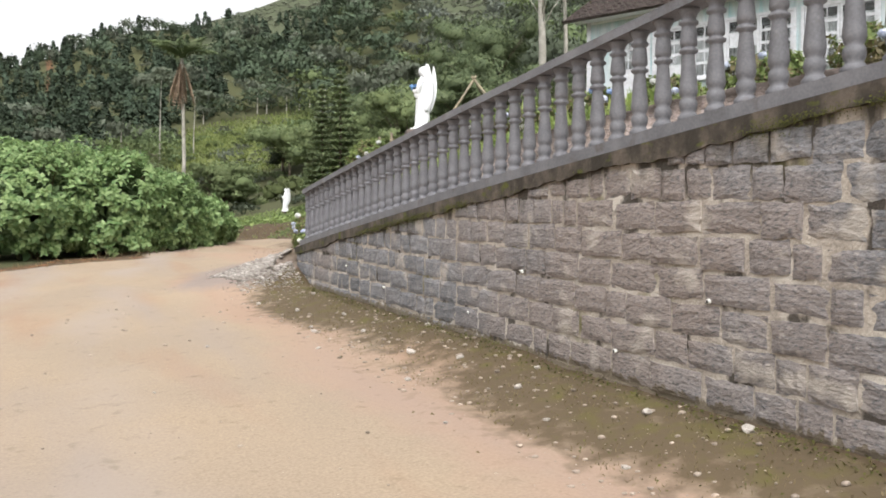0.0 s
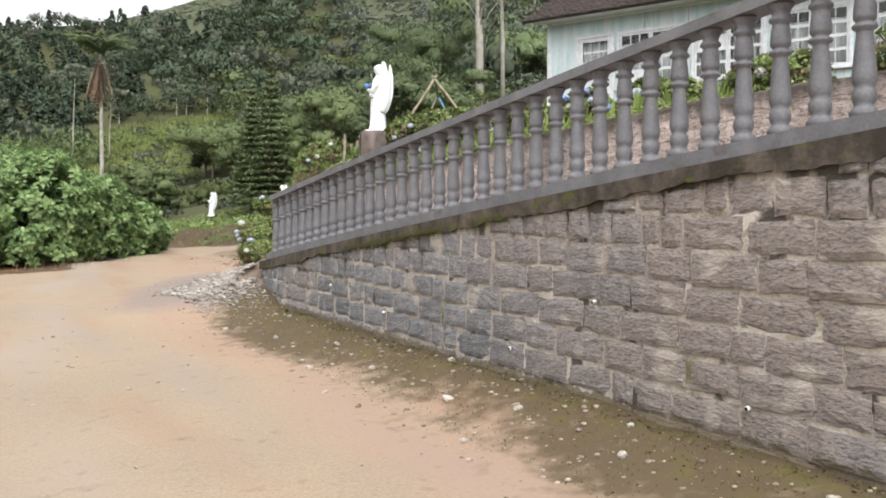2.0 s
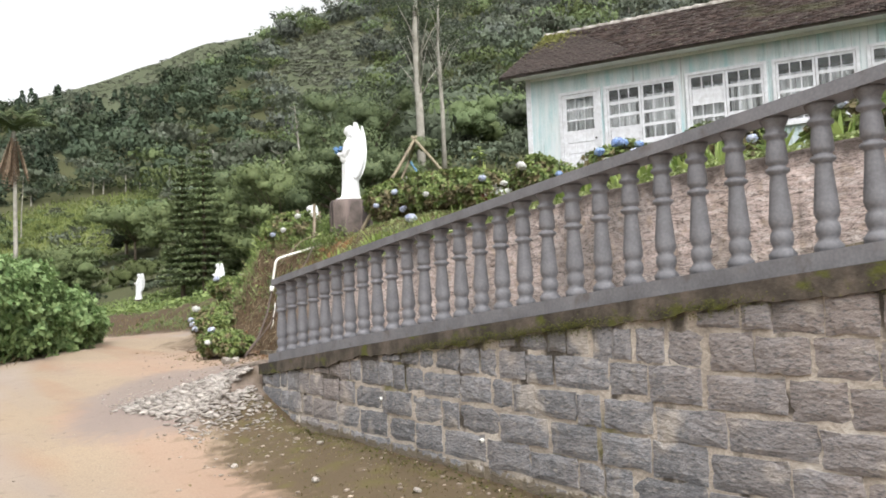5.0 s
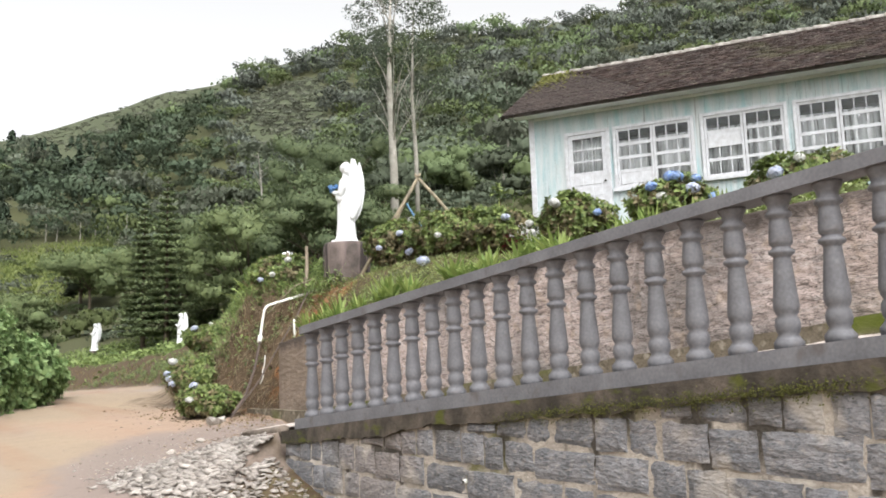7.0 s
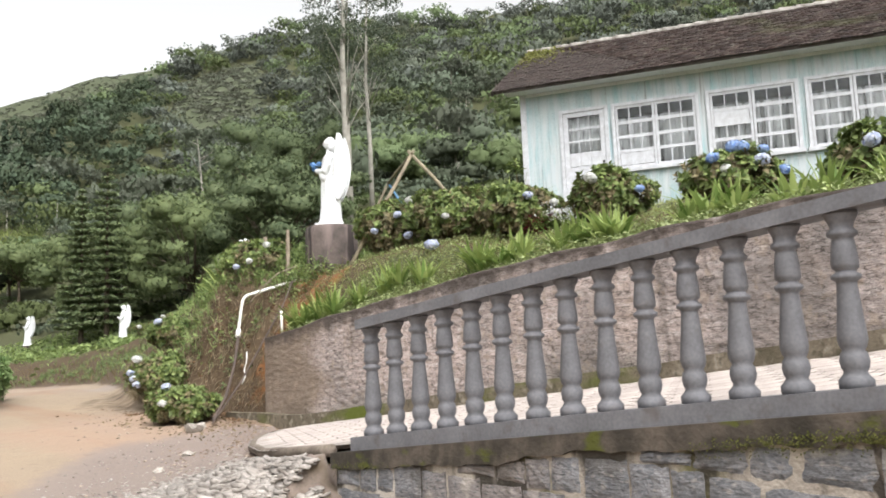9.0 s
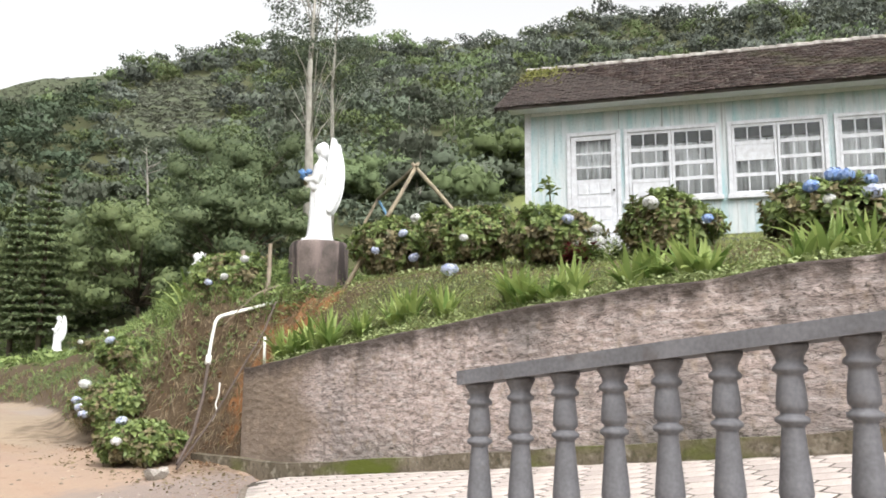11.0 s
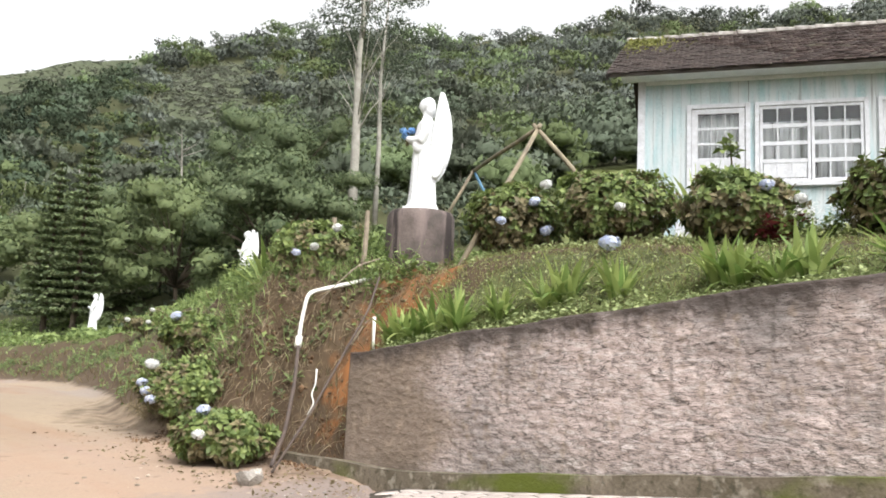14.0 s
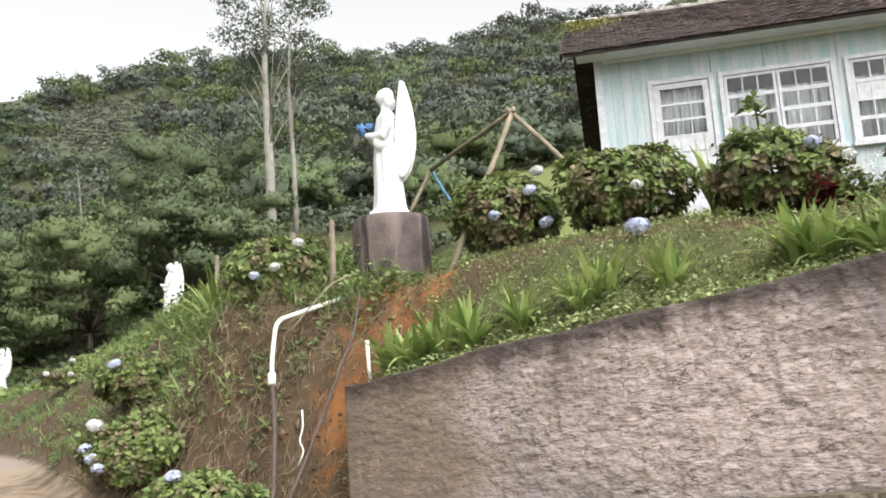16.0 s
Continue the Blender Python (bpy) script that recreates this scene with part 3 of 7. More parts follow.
crevice_shade(M_RETAIN, 6.0, (1, 0.4, 2.2), 0.022, (0.05, 0.042, 0.038), 0.95)
crevice_shade(M_RETAIN, 14.0, (1, 0.45, 1.9), 0.024, (0.07, 0.058, 0.052), 0.8)
plain = M_RETAIN.node_tree.nodes.new("ShaderNodeAttribute")
plain.attribute_name = "smooth_end"
overlay(M_RETAIN, (0.16, 0.12, 0.085), plain.outputs["Fac"], 0.0, 1.0, 0.8)
overlay(M_RETAIN, (0.30, 0.235, 0.18), noise_of(M_RETAIN, 9, 9, (1, 1, 0.8)), 0.56, 0.68, 0.5)
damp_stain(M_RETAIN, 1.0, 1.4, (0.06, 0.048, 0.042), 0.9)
def rough_face(y0, y1):
    """The wall's body with a finely divided face of thrown-on render in ragged ledges."""
    y = np.concatenate([np.arange(y0, 10.5, 0.03), np.linspace(10.5, y1, 740)])[:, None]
    ny, nz = len(y) - 1, 72
    top = retain_top(y) + 0.012 * waves(y, 0.0, 5, 2)
    u = np.linspace(0, 1, nz + 1)[None]
    z = 0.2 + (top - 0.2) * u ** 0.8
    yy = y + 0 * z
    n1 = grain(yy * 3, z * 7, 31)
    n2 = grain(yy * 22, z * 40, 33)
    # each trowel stroke is a small tilted plate, proud at its lower edge
    sy, sz = (yy + 0.012 * n1) / 0.15, (z + 0.016 * grain(yy * 7, z * 9, 34)) / 0.036
    t = np.random.default_rng(35).uniform(0, 1, (3, 257, 257))
    best, level, drop = np.full(z.shape, 9.0), np.zeros(z.shape), np.zeros(z.shape)
    for di in (-1, 0, 1):
        for dj in (-1, 0, 1):
            i, j = np.floor(sy).astype(int) + di, np.floor(sz).astype(int) + dj
            a, b, c = (t[k][i % 256, j % 256] for k in range(3))
            d = (sy - i - 0.15 - 0.7 * a) ** 2 + (sz - j - 0.15 - 0.7 * b) ** 2
            near_ = d < best
            best, level, drop = np.where(near_, d, best), np.where(near_, c, level), np.where(near_, sz - j - 0.15 - 0.7 * b, drop)
    calm = smooth01(18.6, 19.2, yy + 0.2 * np.sin(7 * z))
    bulge = (0.012 * (level - 0.5) - 0.012 * drop + 0.004 * n1 + 0.004 * n2) * (1 - 0.4 * calm)
    bulge[0], bulge[-1] = 0, 0
    face = np.stack([RETAIN_X - np.maximum(-0.022, bulge), yy, z], -1)
    rear = np.stack([np.stack([0 * y[:, 0] + RETAIN_X + 0.2, y[:, 0], top[:, 0]], -1), np.stack([0 * y[:, 0] + RETAIN_X + 0.22, y[:, 0], 0 * y[:, 0] + 0.2], -1)], 1)
    grid = np.concatenate([face, rear], 1)
    w = nz + 3
    i = np.arange((ny + 1) * w).reshape(ny + 1, w)
    f = np.stack([i[:-1, :-1], i[:-1, 1:], i[1:, 1:], i[1:, :-1]], -1).reshape(-1, 4)
    end = i[-1]
    cap = np.stack([end[:nz], end[1:nz + 1], np.full(nz, end[nz + 1]), np.full(nz, end[nz + 2])], -1)
    return grid.reshape(-1, 3), np.concatenate([f, cap])


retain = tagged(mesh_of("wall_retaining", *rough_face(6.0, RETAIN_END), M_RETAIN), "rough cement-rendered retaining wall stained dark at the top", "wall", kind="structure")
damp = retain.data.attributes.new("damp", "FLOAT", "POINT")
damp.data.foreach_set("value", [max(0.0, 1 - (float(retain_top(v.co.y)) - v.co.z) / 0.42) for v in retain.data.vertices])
smooth_end = retain.data.attributes.new("smooth_end", "FLOAT", "POINT")
smooth_end.data.foreach_set("value", [float(smooth01(18.7, 19.4, v.co.y + 0.2 * math.sin(7 * v.co.z))) for v in retain.data.vertices])
overlay(M_KERB, (0.30, 0.265, 0.215), noise_of(M_KERB, 11, 8), 0.56, 0.68, 0.7)
overlay(M_KERB, (0.05, 0.045, 0.028), noise_of(M_KERB, 16, 8), 0.54, 0.66, 0.7)
overlay(M_KERB, (0.085, 0.105, 0.012), noise_of(M_KERB, 2.2, 7, (1, 0.4, 1)), 0.46, 0.60, 0.92)
kerb = tagged(part("kerb", strip(bmesh.new(), -1.0, 21.35, RETAIN_X - 0.16, RETAIN_X - 0.024, lambda y: 0.0, lambda y: float(drive_z(5.7, min(y, 19.3))) + 0.155 + 0.006 * math.sin(5 * y), 160), M_KERB), "mossy concrete kerb along the foot of the retaining wall", "kerb", kind="structure")

# ---- paved drive: hexagonal concrete slabs ----
drive = thing("drive_pavement", "drive paved with pale hexagonal concrete slabs and dark joints", "paving", kind="structure")
bm = bmesh.new()
ys = [1.0 + 0.5 * k for k in range(38)]
rows = []
for y in ys:
    a = max(WALL_X + 0.3, float(drive_edge_x(y)) if y > 14.15 else WALL_X + 0.3)
    rows.append([bm.verts.new((a + (RETAIN_X - 0.16 - a) * i / 6, y, float(drive_z(a + (RETAIN_X - 0.16 - a) * i / 6, y)) + 0.0034)) for i in range(7)])
for a, b in zip(rows, rows[1:]):
    for i in range(6):
        bm.faces.new((a[i], a[i + 1], b[i + 1], b[i]))
M_BED = surface("paving_bed", (0.06, 0.05, 0.038), (0.032, 0.027, 0.02), 4, 40, 0.95, 0.4, 0.006)
part("bed", bm, M_BED, drive)
HEX = 0.143


def hexagon():
    bm = bmesh.new()
    ring = lambda r, z: [bm.verts.new((r * math.cos(math.pi / 3 * k), r * math.sin(math.pi / 3 * k), z)) for k in range(6)]
    lo, hi, top = ring(HEX, -0.02), ring(HEX, 0.012), ring(HEX - 0.005, 0.02)
    for a, b in ((lo, hi), (hi, top)):
        for k in range(6):
            bm.faces.new((a[k], a[(k + 1) % 6], b[(k + 1) % 6], b[k]))
    bm.faces.new(top)
    return bm




def drive_left(y):
    """Where the slabs end towards the wall or the edging."""
    return max(WALL_X + 0.31, float(drive_edge_x(y)) + 0.075 if y > 14.0 else 0)


slab = part("slab", hexagon(), M_PAVER, drive)
slab_rest, n_slab = [], 0
base = np.array([v.co[:] for v in slab.data.vertices])
base_f = [tuple(p.vertices) for p in slab.data.polygons]
rnd = random.Random(5)
places = []
px, py = 0.151 * 1.5, 0.151 * math.sqrt(3)
for i in range(0, 16):
    for j in range(0, 72):
        x, y = 2.72 + i * px, 1.0 + (j + 0.5 * (i % 2)) * py
        if drive_left(y) + 0.10 < x < RETAIN_X - 0.10 and y < 19.35:
            places.append((abs(y - 15.5), x, y))
places.sort()
for n, (_, x, y) in enumerate(places):
    sy = float(drive_z(x, y + 0.1) - drive_z(x, y - 0.1)) / 0.2
    sx = float(drive_z(x + 0.1, y) - drive_z(x - 0.1, y)) / 0.2
    tilt = Matrix.Rotation(math.atan(sy) + rnd.uniform(-0.004, 0.004), 4, "X") @ Matrix.Rotation(-math.atan(sx) + rnd.uniform(-0.004, 0.004), 4, "Y")
    m = Matrix.Translation((x, y, float(drive_z(x, y)) - 0.0145 + rnd.uniform(-0.001, 0.001))) @ tilt @ Matrix.Rotation(rnd.uniform(-0.03, 0.03), 4, "Z")
    whole = drive_left(y) + 0.14 < x < RETAIN_X - 0.31 and drive_left(y + 0.19) + 0.14 < x
    if whole and n_slab < 300:
        ob = slab if n_slab == 0 else new("slab", slab.data)
        ob.parent = drive
        ob.matrix_world = m
        n_slab += 1
    else:
        cut = np.array([(m @ Vector(v))[:] for v in base])
        cut[:, 0] = np.clip(cut[:, 0], [drive_left(q) for q in cut[:, 1]], RETAIN_X - 0.165)
        slab_rest.append(cut)
if slab_rest:
    vs = np.concatenate(slab_rest)
    k = len(base)
    quad = np.array([f for f in base_f if len(f) == 4])
    hexa = np.array([(f[0], f[1], f[2], f[3]) for f in base_f if len(f) == 6] + [(f[3], f[4], f[5], f[0]) for f in base_f if len(f) == 6])
    fs = np.concatenate([np.concatenate([quad, hexa]) + k * i for i in range(len(slab_rest))])
    tagged(mesh_of("far_slabs", vs, fs, M_PAVER, drive), kind="stuff")

# cement that fills the strip between the last slabs and the edging
bm = bmesh.new()
rows = [[bm.verts.new((x, y, float(drive_z(x, y)) + 0.0046)) for x in (drive_left(y) - 0.07, drive_left(y) + 0.09, drive_left(y) + 0.24)] for y in np.arange(14.1, 18.9, 0.15)]
for a, b in zip(rows, rows[1:]):
    for i in range(2):
        bm.faces.new((a[i], a[i + 1], b[i + 1], b[i]))
part("cement_border", bm, surface("grey_cement", (0.34, 0.305, 0.275), (0.21, 0.185, 0.165), 4, 40, 0.95, 0.4, 0.006), drive)
# rounded concrete edging where the paving ends
edging = thing("drive_edging", "rounded concrete edging of short lengths along the drive's end", "edging", kind="structure")
path = [Vector((float(drive_edge_x(y)) + 0.06, y, float(drive_z(drive_edge_x(y), y)) - 0.02)) for y in np.arange(14.2, 18.9, 0.12)]
step = 9
M_EDGE = surface("rough_concrete_edge", (0.20, 0.165, 0.135), (0.11, 0.088, 0.07), 5, 40, 0.95, 0.5, 0.01)
for k in range(0, len(path) - 2, step):
    seg = path[k:k + step + 1]
    part("edging_length", tube(bmesh.new(), seg, [0.046] * (len(seg) - 1) + [0.049], 12), M_EDGE, edging, smooth=True)

# ---- stones of the wall ----
def run_off(m, colour, amount, length):
    """Dark streaks that have run down the wall from the wet band under the balustrade."""
    n, l = m.node_tree.nodes, m.node_tree.links

    def calc(kind, a, b, c=0.0):
        k = n.new("ShaderNodeMath")
        k.operation = kind
        for i, v in enumerate((a, b, c)):
            if isinstance(v, float):
                k.inputs[i].default_value = v
            else:
                l.new(v, k.inputs[i])
        return k.outputs[0]

    geo, xyz = n.new("ShaderNodeNewGeometry"), n.new("ShaderNodeSeparateXYZ")
    l.new(geo.outputs["Position"], xyz.inputs[0])
    d = calc("SUBTRACT", 13.7, xyz.outputs["Y"])
    top = calc("MULTIPLY_ADD", calc("MULTIPLY_ADD", d, -0.0018, 0.106), d, 0.97 - CUT)
    down = calc("DIVIDE", calc("SUBTRACT", top, xyz.outputs["Z"]), length)
    streak = noise_of(m, 5.0, 6, (1, 1, 0.15))
    for link in list(streak.node.inputs["Vector"].links[0].from_node.inputs["Vector"].links):
        l.remove(link)
    l.new(geo.outputs["Position"], streak.node.inputs["Vector"].links[0].from_node.inputs["Vector"])
    overlay(m, colour, calc("SUBTRACT", streak, calc("MULTIPLY", down, 0.22)), 0.42, 0.54, amount)


def splash(m, colour, amount):
    """Mud splashed on to the foot of the wall from the verge."""
    n, l = m.node_tree.nodes, m.node_tree.links
    geo, flat = n.new("ShaderNodeNewGeometry"), n.new("ShaderNodeVectorMath")
    flat.operation = "DOT_PRODUCT"
    flat.inputs[1].default_value = (0.0, 0.0368 * 5.5, -5.5)
    l.new(geo.outputs["Position"], flat.inputs[0])
    spots = noise_of(m, 16.0, 4, (1, 1, 0.7))
    grid = spots.node.inputs["Vector"].links[0].from_node.inputs["Vector"]
    l.remove(grid.links[0])
    l.new(geo.outputs["Position"], grid)
    add = n.new("ShaderNodeMath")
    add.operation = "ADD"
    l.new(flat.outputs["Value"], add.inputs[0])
    l.new(spots, add.inputs[1])
    overlay(m, colour, add.outputs[0], 1.36, 1.44, amount)


splash(M_STONE, (0.12, 0.094, 0.06), 0.8)
splash(M_MORTAR, (0.12, 0.094, 0.06), 0.8)
run_off(M_STONE, (0.075, 0.066, 0.056), 0.55, 0.2)
run_off(M_MORTAR, (0.035, 0.03, 0.024), 0.92, 0.4)
rnd = random.Random(11)


def stone_mesh(seed):
    """A rough squared block, one unit in size, with a broken face and chipped edges."""
    r = random.Random(seed)
    n = 5
    bm = bmesh.new()
    grid = []
    for i in range(n + 1):
        row = []
        for j in range(n + 1):
            u, v = i / n, j / n
            e = min(u, 1 - u, v, 1 - v)
            d = -0.003 * (1 - min(e * 6, 1)) + (r.uniform(-0.003, 0.0035) if e > 0 else r.uniform(-0.010, -0.003))
            du, dv = r.uniform(-0.025, 0.025), r.uniform(-0.035, 0.035)
            if e == 0:
                du, dv = du * 0.9, dv * 1.25
            row.append(bm.verts.new((-d, u + du, v + dv)))
        grid.append(row)
    for i in range(n):
        for j in range(n):
            bm.faces.new((grid[i][j], grid[i][j + 1], grid[i + 1][j + 1], grid[i + 1][j]))
    rim = [grid[i][0] for i in range(n + 1)] + [grid[n][j] for j in range(1, n + 1)] + [grid[i][n] for i in range(n - 1, -1, -1)] + [grid[0][j] for j in range(n - 1, 0, -1)]
    back = [bm.verts.new((0.07, v.co.y, v.co.z)) for v in rim]
    for k in range(len(rim)):
        bm.faces.new((rim[k], rim[(k + 1) % len(rim)], back[(k + 1) % len(rim)], back[k]))
    bmesh.ops.recalc_face_normals(bm, faces=bm.faces)
    me = bpy.data.meshes.new("stone")
    bm.to_mesh(me)
    bm.free()
    me.materials.append(M_STONE)
    return me


STONES = [stone_mesh(s) for s in range(14)]
for k in range(-1, 12):
    y = 2.2 + rnd.uniform(-0.2, 0.2)
    while y < 13.98:
        w = rnd.choice((0.22, 0.3, 0.36, 0.42, 0.46, 0.5, 0.38))
        if course_z(y, k + 1) > rail_foot(y) - CUT - 0.2:
            w = rnd.choice((0.17, 0.22, 0.27, 0.31))
        if y + w > 13.75:
            w = 13.99 - y
        z0 = course_z(y + w / 2, k) + rnd.uniform(-0.008, 0.008)
        z1 = course_z(y + w / 2, k + 1) - 0.021 + rnd.uniform(-0.010, 0.008)
        top = rail_foot(y + w / 2 + (w / 2 if w > 0.3 else 0)) - CUT - 0.012
        if z0 < top - 0.05 and z1 > float(road_z(2.5, y)) - 0.12:
            if z1 > top:
                z1 = top
            ob = new("stone", rnd.choice(STONES))
            ob.parent = stone_wall
            gap = rnd.choice((0.010, 0.014, 0.018, 0.024, 0.040))
            flip = rnd.random() < 0.5
            ob.matrix_world = Matrix.Translation((WALL_X + rnd.uniform(-0.008, 0.007), y + (gap if not flip else w), z0)) @ Matrix.Diagonal((1, (w - gap) * (-1 if flip else 1), z1 - z0, 1))
        y += w

# short white weep pipes set in the joints of the wall
M_WEEP = surface("white_pipe_end", (0.6, 0.6, 0.57), (0.4, 0.38, 0.34), 10, 60, 0.5, 0.1)
# near-black disc on the closed pipe end: the bore's shade as colour
M_BORE_SHADE = surface("dark_bore", (0.02, 0.018, 0.016), (0.01, 0.01, 0.01), 10, 60, 0.9, 0)
for y, z in ((5.02, 0.616), (5.915, 0.215), (7.17, 0.71), (8.12, 0.297), (10.28, 0.413), (11.6, 0.62), (3.6, 0.30)):
    weep = thing("weep_pipe", "short white plastic weep pipe set in the stone wall", "pipe", pose(WALL_X - 0.012, y, z, 0, 84, 0), "weep pipes")
    part("pipe_wall", lathe([(0.014, -0.004), (0.015, 0.004), (0.015, 0.10)], 14), M_WEEP, weep, smooth=True)
    part("bore", lathe([(0.010, -0.0055), (0.010, -0.002)], 12), M_BORE_SHADE, weep, "black disc for the shaded open bore")

# ---- the boarded house on the terrace ----
HOUSE = Matrix(((0.4452, 0.8954, 0, 13.18), (-0.8954, 0.4452, 0, 21.45), (0, 0, 1, 0), (0, 0, 0, 1)))
house = thing("house", "old pale blue boarded house with white windows and dark shingled roof", "house", HOUSE)
H_BASE, H_TOP, H_LEN, H_DEEP = 4.2, 7.21, 13.0, 6.2
OPENINGS = [("door", 0.93, 1.85, 4.5, 6.62)] + [("window", a, b, 5.24, 6.62) for a, b in ((2.08, 3.76), (4.05, 5.70), (5.96, 7.58), (7.87, 9.50), (9.80, 11.45))]
M_GABLE = surface("bare_planks", (0.09, 0.075, 0.07), (0.05, 0.042, 0.04), 3, 30, 0.95, 0.5, 0.008, obj=0.4)
M_GABLE_PALE = surface("whitewashed_planks", (0.46, 0.45, 0.44), (0.30, 0.29, 0.28), 4, 30, 0.9, 0.3, 0.006, obj=0.3)
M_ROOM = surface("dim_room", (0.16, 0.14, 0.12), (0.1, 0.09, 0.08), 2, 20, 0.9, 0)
M_CURTAIN = surface("net_curtain", (0.84, 0.81, 0.85), (0.66, 0.64, 0.66), 12, 60, 0.9, 0.1)
# dark upright stripes: shade of the folds put into the curtain's colour
overlay(M_CURTAIN, (0.14, 0.125, 0.12), noise_of(M_CURTAIN, 9, 3, (1, 1, 0.06)), 0.54, 0.62, 0.8)
M_FRAME = surface("chipped_white_paint", (0.56, 0.57, 0.60), (0.44, 0.44, 0.46), 8, 60, 0.6, 0.1, 0.002)
overlay(M_BOARD, (0.48, 0.505, 0.51), noise_of(M_BOARD, 5.0, 7, (1, 1, 0.12)), 0.46, 0.60, 0.9)
overlay(M_BOARD, (0.25, 0.43, 0.46), noise_of(M_BOARD, 4.0, 6, (1, 1, 0.15)), 0.54, 0.68, 0.6)
overlay(M_BOARD, (0.16, 0.15, 0.13), noise_of(M_BOARD, 14.0, 5, (1, 1, 0.05)), 0.60, 0.74, 0.65)


def glass_material():
    m = bpy.data.materials.new("window_glass")
    m.use_nodes = True
    n, l = m.node_tree.nodes, m.node_tree.links
    t, g, f, x = n.new("ShaderNodeBsdfTransparent"), n.new("ShaderNodeBsdfGlossy"), n.new("ShaderNodeFresnel"), n.new("ShaderNodeMixShader")
    g.inputs["Roughness"].default_value = 0.03
    t.inputs["Color"].default_value = (0.85, 0.88, 0.87, 1)
    l.new(f.outputs[0], x.inputs["Fac"])
    l.new(t.outputs[0], x.inputs[1])
    l.new(g.outputs[0], x.inputs[2])
    l.new(x.outputs[0], n["Material Output"].inputs["Surface"])
    return m


M_GLASS = glass_material()
# shell: floor, sides, back and an inner lining, so that the rooms are dim
part("side_wall", made_box((0.05, H_DEEP - 0.12, H_BASE - 0.4), (H_LEN - 0.05, H_DEEP, H_TOP)), M_BOARD, house)
part("side_wall", made_box((H_LEN - 0.12, 0.12, H_BASE - 0.4), (H_LEN, H_DEEP - 0.13, H_TOP)), M_BOARD, house)
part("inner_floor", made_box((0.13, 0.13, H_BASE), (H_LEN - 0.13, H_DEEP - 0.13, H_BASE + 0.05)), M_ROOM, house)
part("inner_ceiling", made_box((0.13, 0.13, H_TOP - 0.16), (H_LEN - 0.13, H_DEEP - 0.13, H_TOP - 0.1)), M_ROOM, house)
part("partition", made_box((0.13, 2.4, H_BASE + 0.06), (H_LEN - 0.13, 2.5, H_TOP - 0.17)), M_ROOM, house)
# front boards, each with a gap beside it, cut round the openings
rnd = random.Random(3)
s = 0.10
while s < H_LEN - 0.05:
    w = rnd.uniform(0.15, 0.19)
    cuts = sorted({s, s + w} | {e for o in OPENINGS for e in (o[1] - 0.06, o[2] + 0.06) if s < e < s + w})
    for p, q in zip(cuts, cuts[1:]):
        if q - p < 0.012:
            continue
        pieces = [(H_BASE - 0.4, H_TOP)]
        for _, a, b, lo, hi in OPENINGS:
            if a - 0.06 < (p + q) / 2 < b + 0.06:
                pieces = [(H_BASE - 0.4, lo - 0.06), (hi + 0.06, H_TOP)]
        for lo, hi in pieces:
            if hi - lo > 0.1:
                part("board", made_box((p, rnd.uniform(0, 0.008), lo), (q - (0.004 if q == s + w else 0), 0.04, hi), 0.002), M_BOARD, house)
    s += w
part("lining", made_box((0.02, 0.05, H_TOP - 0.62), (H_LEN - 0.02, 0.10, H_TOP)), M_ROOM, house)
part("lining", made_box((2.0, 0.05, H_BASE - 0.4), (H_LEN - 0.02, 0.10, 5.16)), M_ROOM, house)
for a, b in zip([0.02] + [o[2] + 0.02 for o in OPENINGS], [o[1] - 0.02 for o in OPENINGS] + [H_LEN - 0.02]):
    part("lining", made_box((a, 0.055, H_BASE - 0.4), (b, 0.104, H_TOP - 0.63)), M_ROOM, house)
part("corner_board", made_box((-0.02, -0.022, H_BASE - 0.4), (0.11, 0.11, H_TOP), 0.006), M_FRAME, house)
part("frieze_board", made_box((0.12, -0.03, H_TOP - 0.10), (H_LEN, -0.003, H_TOP - 0.032), 0.005), M_WHITE, house)
part("sill_board", made_box((0.12, -0.028, H_BASE - 0.05), (H_LEN, -0.002, H_BASE + 0.06), 0.005), M_FRAME, house)
# gable end: overlapping weathered planks laid flat
for k in range(14):
    z = H_BASE - 0.3 + 0.26 * k
    inset = max(0.0, (z + 0.26 - H_TOP) / 0.565)
    a, b = 0.14 + inset, H_DEEP - 0.14 - inset
    if b - a > 0.3:
        bm = made_box((0, a, z), (0.03, b, z + 0.28), 0.003)
        bmesh.ops.rotate(bm, verts=bm.verts, cent=(0, 0, z), matrix=Matrix.Rotation(radians(-4.5), 3, "Y"))
        part("gable_plank", bm, M_GABLE if H_BASE + 0.9 < z < H_BASE + 1.9 else M_GABLE_PALE, house)


